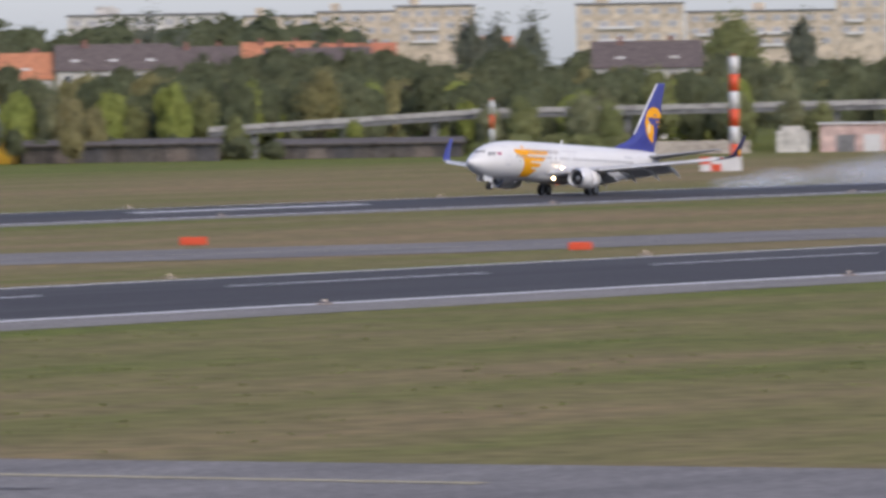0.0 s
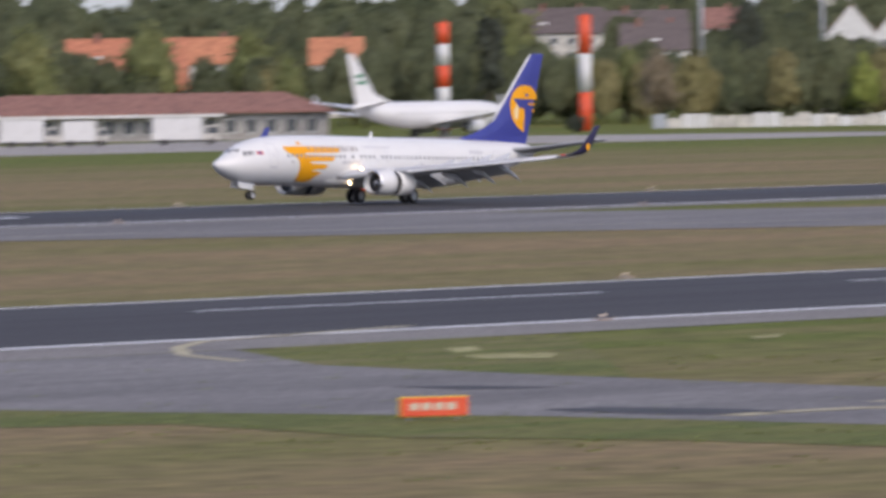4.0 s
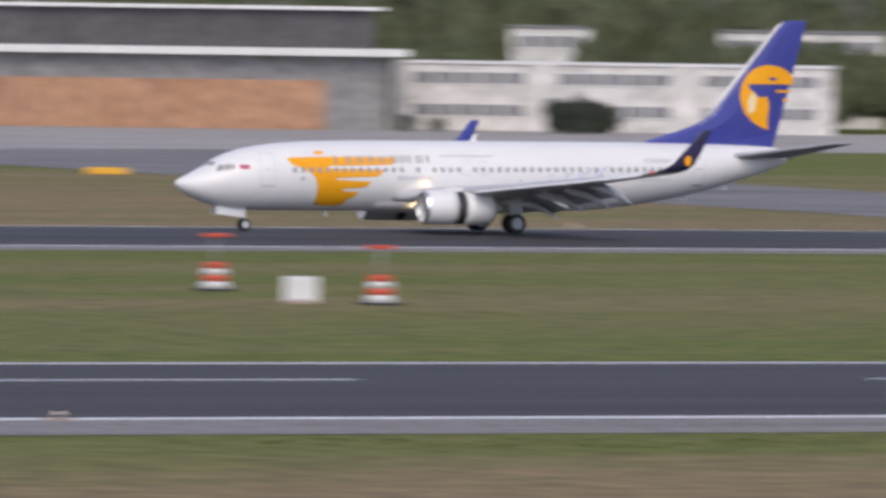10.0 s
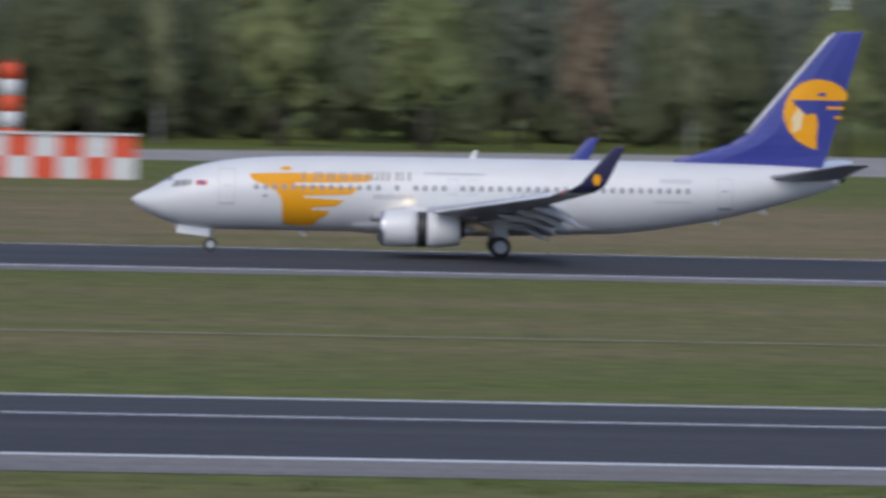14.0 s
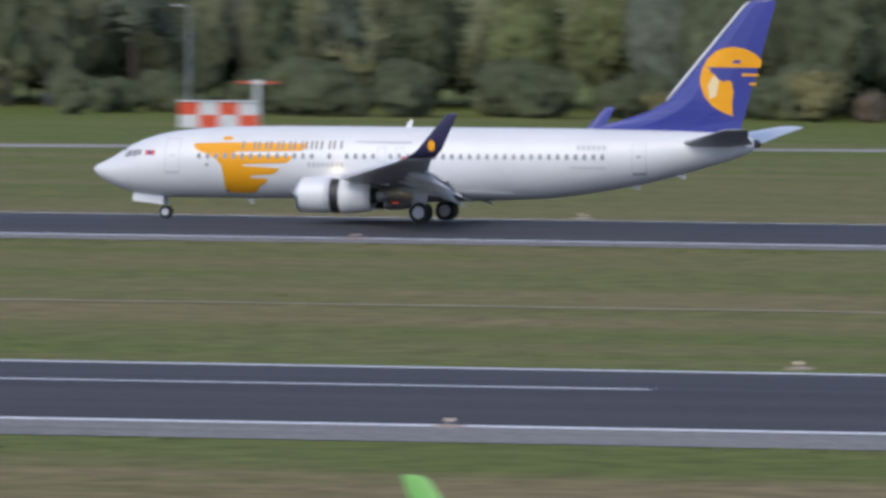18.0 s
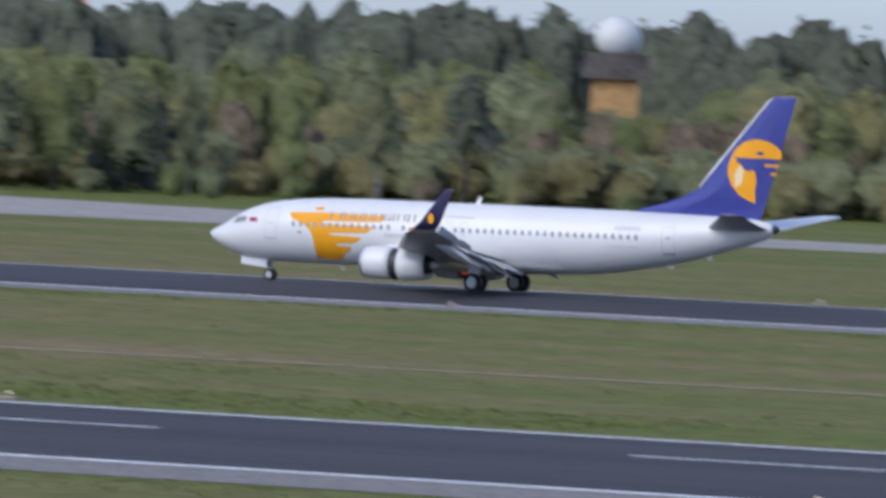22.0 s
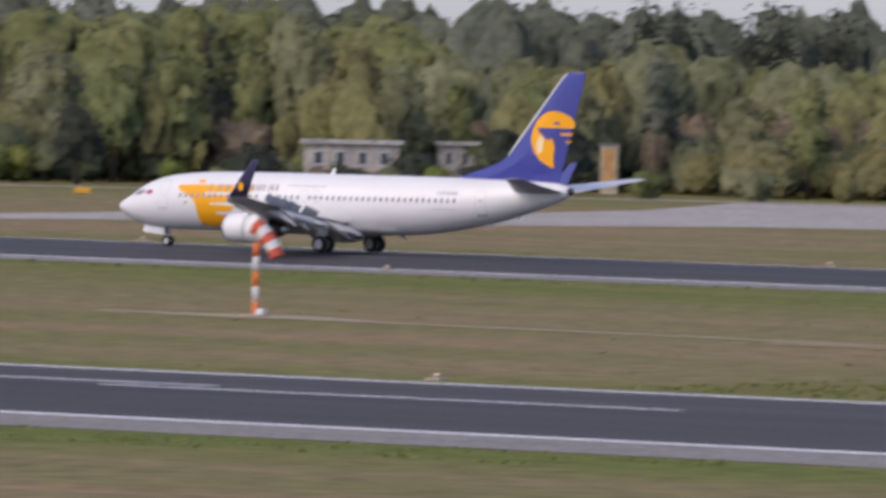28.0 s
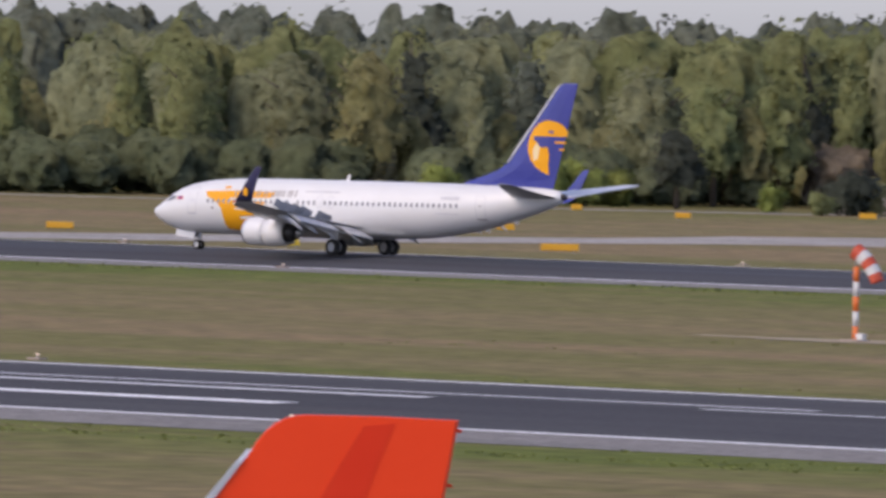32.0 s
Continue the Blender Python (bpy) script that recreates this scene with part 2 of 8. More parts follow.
ground = part("ground", ([(x, y, bed(x, y)) for y in gy for x in gx],
              [[j * len(gx) + i, j * len(gx) + i + 1, (j + 1) * len(gx) + i + 1, (j + 1) * len(gx) + i] for j in range(len(gy) - 1) for i in range(len(gx) - 1)]), GRASS, None, smooth=True)
tagged(ground, "dry tan and green mown grass of the flat airfield", "ground", kind="structure")


def strip(name, ys, lift, mat, parent=None, xs=None, label="", category=""):
    """A band along the runways through the given y lines, laid on the field."""
    xs = xs or steps((-2000, 2001, 25))
    verts = [(x, y, surface_z(x, y) + lift) for y in ys for x in xs]
    n = len(xs)
    faces = [[j * n + i, j * n + i + 1, (j + 1) * n + i + 1, (j + 1) * n + i] for j in range(len(ys) - 1) for i in range(n - 1)]
    ob = part(name, (verts, faces), mat, parent, label)
    if category:
        tagged(ob, label, category, kind="structure")
    return ob


def sheet(name, pts, mat, lift, label="", category="", parent=None):
    """A flat piece of paving inside an outline, laid on the field."""
    bm = bmesh.new()
    vs = [bm.verts.new((x, y, 0)) for x, y in pts]
    bm.faces.new(vs)
    bmesh.ops.triangulate(bm, faces=bm.faces[:])
    for _ in range(2):
        bmesh.ops.subdivide_edges(bm, edges=[e for e in bm.edges if e.calc_length() > 25], cuts=1)
        bmesh.ops.triangulate(bm, faces=bm.faces[:])
    bmesh.ops.recalc_face_normals(bm, faces=bm.faces[:])
    for v in bm.verts:
        v.co.z = base_z(v.co.x, v.co.y) + lift
    if sum(f.normal.z for f in bm.faces) < 0:
        bmesh.ops.reverse_faces(bm, faces=bm.faces[:])
    ob = part(name, bm, mat, parent, label)
    if category:
        tagged(ob, label, category, kind="structure")
    return ob


def runway(name, yc, near_shoulder, far_shoulder, label):
    e = HALF
    road = strip(name, [yc - e, yc - e / 2, yc, yc + e / 2, yc + e], 0.03, ASPHALT, label=label, category="runway")
    strip("shoulder", [yc - e - near_shoulder, yc - e - 0.5], 0.025, SHOULDER, road, label="pale grey paved shoulder")
    strip("shoulder", [yc + e + 0.5, yc + e + far_shoulder], 0.025, SHOULDER, road, label="pale grey paved shoulder")
    strip("edge_line", [yc - e - 0.55, yc - e + 0.55], 0.045, PAINT_WHITE, road)
    strip("edge_line", [yc + e - 0.55, yc + e + 0.55], 0.045, PAINT_WHITE, road)
    return road


near_runway = runway("near_runway", NEAR_Y, 10.5, 1.6, "dark grey asphalt runway with white edge lines, nearer of two")
far_runway = runway("far_runway", FAR_Y, 8.0, 1.4, "dark grey asphalt runway with white edge lines, farther of two")
for k in range(-12, 17):
    x0 = 484.65 - 49.18 * k
    if k == 16:
        continue
    strip("centreline_dash", [NEAR_Y - 0.35, NEAR_Y + 0.35], 0.05, PAINT_WHITE, near_runway, [x0, x0 + 14.8, x0 + 29.57])
for yc, x0, x1, w in ((NEAR_Y + 4.6, -305, -250.5, 0.5), (NEAR_Y - 10.3, -330, -267.0, 0.9), (NEAR_Y - 1.0, -330, -267.0, 0.5), (NEAR_Y + 4.6, -400, -325, 0.5)):
    strip("touchdown_mark", [yc - w, yc + w], 0.05, PAINT_WHITE, near_runway, [x0, (x0 + x1) / 2, x1])
strip("rubber_trace", [FAR_Y - 8, FAR_Y, FAR_Y + 8], 0.036, RUBBER, far_runway, label="dark tyre rubber along the middle")


# ---- the landing airliner ----
WHITE = material("white_paint", [(0.69, 0.688, 0.675), (0.73, 0.728, 0.715)], (0.3, 0.3, 0.9), 0.0, 0.28, local=True)
GREY = material("light_grey_paint", [(0.42, 0.43, 0.45), (0.5, 0.51, 0.52)], (0.6, 0.4, 0.9), 0.0, 0.4, local=True)
WING_UNDER = material("grey_wing_paint", [(0.3, 0.31, 0.33), (0.38, 0.39, 0.4)], (0.6, 0.4, 0.9), 0.0, 0.4, local=True)
BARE = material("polished_metal", [(0.62, 0.63, 0.64), (0.7, 0.7, 0.71)], (0.6, 0.6, 0.6), 0.0, 0.3, 0.9, local=True)
BLUE = material("royal_blue_paint", [(0.035, 0.045, 0.24), (0.045, 0.055, 0.28)], (0.3, 0.3, 0.3), 0.0, 0.3, local=True)
GOLD = material("golden_yellow_paint", [(0.84, 0.355, 0.01), (0.88, 0.39, 0.016)], (0.3, 0.3, 0.3), 0.0, 0.5, local=True, spec=0.25)
PALE_GOLD = material("pale_gold_paint", [(0.8, 0.6, 0.3), (0.84, 0.66, 0.38)], (0.5, 0.5, 0.5), 0.0, 0.35, local=True)
TEXT_GREY = material("grey_lettering_paint", [(0.27, 0.24, 0.23), (0.31, 0.28, 0.27)], (1, 1, 1), 0.0, 0.5, local=True)
TEXT_PALE = material("pale_grey_lettering_paint", [(0.5, 0.5, 0.52), (0.55, 0.55, 0.57)], (1, 1, 1), 0.0, 0.5, local=True)
DARK = material("dark_metal", [(0.018, 0.018, 0.02), (0.035, 0.034, 0.035)], (2, 2, 2), 0.0, 0.5, local=True)
TYRE = material("black_tyre_rubber", [(0.02, 0.02, 0.02), (0.032, 0.031, 0.03)], (4, 4, 4), 0.0, 0.85, local=True)
PANE = material("dark_cabin_glass", [(0.27, 0.27, 0.275), (0.31, 0.31, 0.315)], (2, 2, 2), 0.0, 0.2, local=True)
RED = material("red_paint", [(0.6, 0.04, 0.03), (0.66, 0.06, 0.04)], (0.5, 0.5, 0.5), 0.0, 0.4, local=True)
NAVY = material("navy_winglet_paint", [(0.028, 0.026, 0.075), (0.034, 0.031, 0.09)], (0.5, 0.5, 0.5), 0.0, 0.4, local=True)
LAMP_WHITE = material("lit_landing_lamp", [(1, 0.9, 0.7)], emit=((1.0, 0.78, 0.45), 19.0))
LAMP_RED = material("lit_red_beacon", [(1, 0.2, 0.1)], emit=((1.0, 0.12, 0.04), 0.3))

U0 = 19.893        # main wheels, metres behind the nose
FUS_U = [0.0, 0.12, 0.35, 0.8, 1.5, 2.1, 2.9, 3.9, 4.9, 6.2, 8.0, 11.0, 15.0, 20.0, 25.0, 26.5, 28.2, 30.0, 31.5, 33.0, 34.5, 36.0, 37.2, 38.0, 38.35]
FUS_TOP = [2.69, 2.86, 3.0, 3.2, 3.58, 3.98, 4.38, 4.70, 4.90, 5.06, 5.18, 5.25, 5.27, 5.28, 5.29, 5.29, 5.29, 5.28, 5.27, 5.25, 5.22, 5.17, 5.10, 4.95, 4.75]
FUS_BOT = [2.69, 2.50, 2.28, 2.02, 1.70, 1.50, 1.32, 1.22, 1.18, 1.17, 1.17, 1.18, 1.2, 1.24, 1.28, 1.36, 1.56, 1.86, 2.14, 2.48, 2.90, 3.34, 3.72, 4.05, 4.35]
FUS_W = [0.0, 0.2, 0.42, 0.72, 1.08, 1.3, 1.52, 1.68, 1.78, 1.85, 1.88, 1.88, 1.88, 1.88, 1.88, 1.87, 1.84, 1.76, 1.65, 1.48, 1.25, 0.95, 0.66, 0.4, 0.2]


def fus(u, k=1.0):
    return float(np.interp(u, FUS_U, FUS_TOP)), float(np.interp(u, FUS_U, FUS_BOT)), float(np.interp(u, FUS_U, FUS_W))


def fus_side(u, z):
    """Half width of the hull at a station and height."""
    top, bot, w = fus(u)
    c, b = (top + bot) / 2, max((top - bot) / 2, 1e-3)
    return w * math.sqrt(max(0.0, 1 - ((z - c) / b) ** 2))


def hull_skin(u_scale=1.0):
    rings = []
    us = sorted(set([float(v) for v in np.linspace(0.02, 38.35, 90)] + [0.05, 0.1, 0.2, 0.3, 0.5]))
    for u in us:
        top, bot, w = fus(u)
        c, b = (top + bot) / 2, (top - bot) / 2
        rings.append([(u * u_scale - U0, w * math.sin(a), c + b * math.cos(a)) for a in np.linspace(0, math.tau, 41)[:-1]])
    return loft(rings)


def slices(poly, dz):
    """Cuts an outline into thin level slices: (z0, z1, [(left, right) below], [(left, right) above])."""
    zs = [p[1] for p in poly]
    z = min(zs) + 1e-4
    while z < max(zs) - 1e-4:
        z1 = min(z + dz, max(zs) - 1e-4)
        rows = []
        for level in (z, z1):
            cuts = []
            for (xa, za), (xb, zb) in zip(poly, poly[1:] + poly[:1]):
                if (za <= level) != (zb <= level):
                    cuts.append(xa + (level - za) * (xb - xa) / (zb - za))
            cuts.sort()
            rows.append(list(zip(cuts[::2], cuts[1::2])))
        yield z, z1, rows[0], rows[1]
        z = z1


def decal(name, poly, mat, parent, side, label="", dz=0.07, off=0.02, du=0.6):
    """Paint on a side of a body: an outline in (u, z) pressed on the surface that side(u, z) gives."""
    verts, faces = [], []
    for z0, z1, low, high in slices(list(poly), dz):
        rows = low if len(low) == len(high) else (low if len(low) < len(high) else high)
        other = high if len(low) == len(high) else rows
        for (a, b), (c, d) in zip(rows, other):
            n = max(1, int((b - a) / du))
            for i in range(n):
                k = len(verts)
                for f, z, l, r in ((i / n, z0, a, b), ((i + 1) / n, z0, a, b), ((i + 1) / n, z1, c, d), (i / n, z1, c, d)):
                    u = l + f * (r - l)
                    verts.append((u - U0, -(side(u, z) + off), z))
                faces.append([k, k + 1, k + 2, k + 3])
    return part(name, (verts, faces), mat, parent, label)


def rect(u0, z0, u1, z1):
    return [(u0, z0), (u1, z0), (u1, z1), (u0, z1)]


def foil(le, chord, thick, n=9):
    """An aerofoil ring in the u-z plane, as (du, dz)."""
    xs = [(1 - math.cos(math.pi * i / n)) / 2 for i in range(n + 1)]
    h = [thick * 1.5 * (math.sqrt(x) * 1.2 * (1 - x) + 0.02 * (1 - x)) for x in xs]
    return [(le + x * chord, h_ * chord) for x, h_ in zip(xs, h)] + [(le + x * chord, -h_ * chord * 0.7) for x, h_ in reversed(list(zip(xs, h))[1:-1])]


def wing_skin(stations, side):
    """stations: (v, u of leading edge, chord, z, thickness)."""
    return loft([[(u - U0, side * v, z + dz) for u, dz in foil(le, chord, t)] for v, le, chord, z, t in stations])


def upright_foil(rows):
    """A fin: rows of (z, leading u, trailing u, half thickness)."""
    rings = []
    for z, a, b, t in rows:
        ring = [(a - U0, 0, z)] + [(a + (b - a) * f - U0, -t * s, z) for f, s in ((0.08, 0.6), (0.3, 1), (0.65, 0.8))] + [(b - U0, -0.02, z), (b - U0, 0.02, z)]
        ring += [(a + (b - a) * f - U0, t * s, z) for f, s in ((0.65, 0.8), (0.3, 1), (0.08, 0.6))]
        rings.append(ring)
    return loft(rings)


def wheel(name, parent, x, y, r, w, hub):
    """A tyre on a rim, turning about its axle."""
    prof = [(-w / 2, r * 0.62), (-w / 2, r * 0.86), (-w * 0.36, r * 0.97), (-w * 0.15, r), (w * 0.15, r), (w * 0.36, r * 0.97), (w / 2, r * 0.86), (w / 2, r * 0.62)]
    rings = [[(rr * math.cos(a), yy, rr * math.sin(a)) for yy, rr in prof] for a in np.linspace(0, math.tau, 25)]
    axle = part(name, loft(rings, close=True, cap=False), TYRE, parent, smooth=True, m=Matrix.Translation((x, y, r)))
    disc = []
    for s in (-1, 1):
        rim = [[(rr * math.cos(a), s * yy, rr * math.sin(a)) for a in np.linspace(0, math.tau, 19)[:-1]] for rr, yy in ((r * 0.64, w * 0.36), (r * 0.5, w * 0.34), (r * 0.42, w * 0.22), (r * 0.2, w * 0.26), (r * 0.05, w * 0.3))]
        disc.append(loft(rim))
    part("rim", merged(*disc), hub, axle, "grey metal rim")
    return axle


def round_shell(rows, cv, cz, n=28, flat=0.0):
    """Rings about an engine's axis: rows of (u, radius)."""
    rings = []
    for u, r in rows:
        ring = []
        for a in np.linspace(0, math.tau, n + 1)[:-1]:
            dz = r * math.cos(a)
            ring.append((u - U0, cv + r * math.sin(a), cz + (dz if dz > 0 else dz * (1 - flat))))
        rings.append(ring)
    return rings


WING = [(1.2, 12.6, 8.6, 1.95, 0.11), (2.0, 13.3, 7.8, 2.02, 0.11), (5.0, 15.75, 5.3, 2.42, 0.1), (5.6, 16.15, 4.95, 2.5, 0.1), (11.0, 19.15, 3.3, 3.1, 0.09), (16.6, 22.35, 1.75, 3.74, 0.09), (17.1, 22.75, 1.6, 3.86, 0.085)]


def wing_at(v, f):
    """A point of the wing's chord plane: span v, fraction f of the chord."""
    vs = [s[0] for s in WING]
    le, c, z = (float(np.interp(v, vs, [s[i] for s in WING])) for i in (1, 2, 3))
    return le + c * f, z


def plate(p00, p10, p11, p01, t):
    """A thin closed panel over four corners."""
    ps = [Vector(p) for p in (p00, p10, p11, p01)]
    n = (ps[1] - ps[0]).cross(ps[3] - ps[0]).normalized() * t / 2
    verts = [p - n for p in ps] + [p + n for p in ps]
    return verts, [[3, 2, 1, 0], [4, 5, 6, 7], [0, 1, 5, 4], [1, 2, 6, 5], [2, 3, 7, 6], [3, 0, 4, 7]]


keyed_parts = {"sleeve": [], "spoiler": [], "wheel": []}


def engine(parent, side, nacelle, keyed=True, spin_mark=True):
    cv, cz = side * 4.83, 1.49
    cowl = part("inlet_cowl", loft(round_shell([(13.9, 0.80), (13.55, 0.83), (13.42, 0.87), (13.4, 0.91), (13.46, 0.955), (13.7, 1.0), (14.2, 1.03), (14.9, 1.04), (15.35, 1.03), (15.36, 0.9)], cv, cz, flat=0.06), cap=False), nacelle, parent, smooth=True)
    part("inlet_lip", loft(round_shell([(13.62, 0.825), (13.45, 0.85), (13.375, 0.905), (13.43, 0.965), (13.58, 0.995)], cv, cz, flat=0.06), cap=False), BARE, cowl, "bright metal inlet lip", True)
    part("fan", loft(round_shell([(14.0, 0.80), (14.02, 0.3)], cv, cz), cap=False), DARK, cowl, "dark fan")
    part("spinner", loft(round_shell([(13.6, 0.02), (13.75, 0.13), (14.0, 0.27)], cv, cz)), GREY, cowl, "grey spinner", True)
    part("cascade", loft(round_shell([(15.3, 0.9), (15.3, 0.96), (16.4, 0.95), (16.4, 0.85)], cv, cz), cap=False), DARK, cowl, "dark reverser vanes")
    part("core_nozzle", loft(round_shell([(16.4, 0.72), (17.3, 0.6), (17.9, 0.43), (17.9, 0.38)], cv, cz)), DARK, cowl, "dark exhaust nozzle", True)
    part("exhaust_plug", loft(round_shell([(17.7, 0.3), (18.1, 0.2), (18.5, 0.03)], cv, cz)), GREY, cowl, "", True)
    sleeve = part("reverser_sleeve", loft(round_shell([(15.38, 0.9), (15.37, 1.03), (16.0, 1.01), (16.7, 0.94), (17.15, 0.86), (17.15, 0.80), (16.4, 0.84)], cv, cz, flat=0.03), cap=False), nacelle, parent, smooth=True)
    if keyed:
        keyed_parts["sleeve"].append(sleeve)
    part("pylon", loft([[(u - U0, cv - w, z0), (u - U0, cv + w, z0), (u - U0, cv + w * 0.7, z1), (u - U0, cv - w * 0.7, z1)] for u, z0, z1, w in ((14.4, 2.4, 2.5, 0.05), (15.4, 2.3, 2.68, 0.2), (17.0, 2.2, 2.6, 0.22), (18.6, 2.1, 2.4, 0.1))]), nacelle, parent)


def wing(parent, side, skin, under, emblem=True, keyed=True, flaps=True):
    label = ""
    w = part("wing", wing_skin(WING, side), skin, parent, "grey and white swept wing", True)
    part("slat", merged(*[plate((wing_at(a, -0.02)[0] - U0 - 0.25, side * a, wing_at(a, 0)[1] - 0.18), (wing_at(b, -0.02)[0] - U0 - 0.2, side * b, wing_at(b, 0)[1] - 0.15), (wing_at(b, 0.1)[0] - U0, side * b, wing_at(b, 0)[1] + 0.1), (wing_at(a, 0.1)[0] - U0, side * a, wing_at(a, 0)[1] + 0.12), 0.05) for a, b in ((6.0, 8.6), (8.65, 11.3), (11.35, 14.0), (14.05, 16.5))]), WHITE, w, "white leading-edge slats")
    bend = [(17.05, 22.72, 1.62, 3.84, 0.085), (17.45, 23.15, 1.5, 4.0, 0.08), (17.7, 23.6, 1.35, 4.3, 0.08), (17.85, 24.2, 1.1, 5.0, 0.08), (17.95, 25.25, 0.6, 6.2, 0.08), (17.96, 25.45, 0.42, 6.3, 0.08)]
    rings = []
    for i, (v, le, c, z, t) in enumerate(bend):
        lean = (0.1, 0.5, 0.9, 1.0, 1.0, 1.0)[i]
        rings.append([(u - U0, side * (v - dz * lean), z + dz * (1 - lean)) for u, dz in foil(le, c, t)])
    wl = part("winglet", loft(rings), (NAVY if side < 0 else BLUE) if emblem else under, w, "dark blue upturned winglet" if emblem else "", True)
    if emblem:
        disc = [(24.5 + 0.21 * math.cos(a), 4.52 + 0.3 * math.sin(a)) for a in np.linspace(0.2, math.tau * 0.86, 14)]
        verts = [(u - U0 - 0.05, side * (17.97 + 0.05 + (z - 4.95) * 0.1), z) for u, z in disc]
        part("winglet_emblem", (verts, [list(range(len(verts)))]), GOLD, wl, "golden emblem")
    part("tip_lamp", soft_box(22.55 - U0, side * 16.9 - 0.15, 3.76, 22.8 - U0, side * 16.9 + 0.15, 3.9, 0.02), RED if side < 0 else GREY, w)
    if not flaps:
        return w
    for a, b, drop in ((2.1, 4.4, 0.7), (5.7, 8.3, 0.62), (8.35, 10.9, 0.54)):
        panels = []
        for f0, f1, z0, z1 in ((0.93, 1.14, -0.12, -0.45), (1.12, 1.3, -0.42, -0.9)):
            (ua, za), (ub, zb) = wing_at(a, 1.0), wing_at(b, 1.0)
            ca, cb = wing_at(a, 1)[0] - wing_at(a, 0)[0], wing_at(b, 1)[0] - wing_at(b, 0)[0]
            ca, cb = min(ca, 5.2), min(cb, 5.2)
            panels.append(plate((ua + (f0 - 1) * ca - U0, side * a, za + z0 * drop * 1.4), (ub + (f0 - 1) * cb - U0, side * b, zb + z0 * drop * 1.3),
                                (ub + (f1 - 1) * cb - U0, side * b, zb + z1 * drop * 1.3), (ua + (f1 - 1) * ca - U0, side * a, za + z1 * drop * 1.4), 0.12))
        part("flap", merged(*panels), GREY, w, "pale grey extended flap")
    for v in (3.1, 6.6, 9.0, 11.2):
        u, z = wing_at(v, 0.62)
        u1, z1 = wing_at(v, 1.0)
        z -= 0.25
        part("flap_track_fairing", loft([[(uu - U0, side * v + r * 0.6 * math.sin(a), zz + r * math.cos(a)) for a in np.linspace(0, math.tau, 9)[:-1]] for uu, zz, r in ((u, z, 0.03), (u + 0.6, z - 0.12, 0.2), (u1, z1 - 0.5, 0.24), (u1 + 0.9, z1 - 0.95, 0.15), (u1 + 1.5, z1 - 1.3, 0.02))]), GREY, w, "", True)
    for a, b in ((3.0, 4.6), (6.0, 7.4), (7.5, 8.9), (9.0, 10.4), (10.5, 11.9)):
        (ua, za), (ub, zb) = wing_at(a, 0.7), wing_at(b, 0.7)
        hinge = Vector(((ua + ub) / 2 - U0, side * (a + b) / 2, (za + zb) / 2 + 0.22))
        ea, eb = Vector((ua - U0, side * a, za + 0.22)) - hinge, Vector((ub - U0, side * b, zb + 0.22)) - hinge
        back = Vector((0.62, 0, 0))
        sp = part("spoiler", plate(ea, eb, eb + back, ea + back, 0.05), WHITE, w, "white raised spoiler panel", m=Matrix.Translation(hinge))
        low = Vector((0.02, 0, -0.06))
        part("spoiler_underside", plate(ea + low, eb + low, eb + back + low, ea + back + low, 0.05), WING_UNDER if a in (3.0, 7.5) else GREY, sp, "grey underside")
        if keyed:
            keyed_parts["spoiler"].append((sp, hinge))
    return w


def landing_gear(parent, keyed=True):
    for side in (-1, 1):
        leg = part("main_gear", merged(tube([(0, side * 2.86, 0.56), (0.02, side * 2.86, 1.3), (0.05, side * 2.8, 2.1)], [0.1, 0.14, 0.16]), tube([(0.1, side * 2.8, 1.1), (0.1, side * 1.3, 1.7)], [0.07, 0.08]), tube([(0, side * 2.4, 0.56), (0, side * 3.3, 0.56)], [0.09, 0.09])), GREY, parent, "grey main landing gear strut", True)
        part("gear_door", plate((-0.35, side * 3.15, 1.0), (0.4, side * 3.15, 1.0), (0.45, side * 3.2, 2.15), (-0.4, side * 3.2, 2.15), 0.05), GREY, leg)
        for dv in (-0.43, 0.43):
            wh = wheel("wheel", leg, 0, side * 2.86 + dv, 0.565, 0.4, GREY)
            keyed_parts["wheel"].append((wh, 0.565))
    un = 4.293 - U0
    leg = part("nose_gear", merged(tube([(un, 0, 0.35), (un + 0.03, 0, 0.9), (un + 0.1, 0, 1.5)], [0.06, 0.08, 0.1]), tube([(un, -0.3, 0.345), (un, 0.3, 0.345)], [0.06, 0.06]), tube([(un + 0.06, 0, 0.8), (un - 0.7, 0, 1.3)], [0.04, 0.05])), GREY, parent, "grey nose landing gear strut", True)
    for s in (-1, 1):
        part("gear_door", plate((2.45 - U0, s * 0.42, 0.95), (4.2 - U0, s * 0.42, 0.76), (4.25 - U0, s * 0.36, 1.24), (2.45 - U0, s * 0.36, 1.42), 0.04), WHITE, leg, "white nose gear door")
        wh = wheel("wheel", leg, un, s * 0.2, 0.345, 0.2, GREY)
        keyed_parts["wheel"].append((wh, 0.345))


def stabiliser(parent, side, skin):
    rows = [(0.6, 33.9, 4.3, 4.5, 0.09), (1.2, 34.5, 3.9, 4.56, 0.09), (4.0, 36.2, 2.6, 4.95, 0.08), (6.9, 38.0, 1.45, 5.38, 0.07), (7.17, 38.35, 1.05, 5.42, 0.06)]
    return part("tailplane", wing_skin(rows, side), skin, parent, "swept tailplane", True)


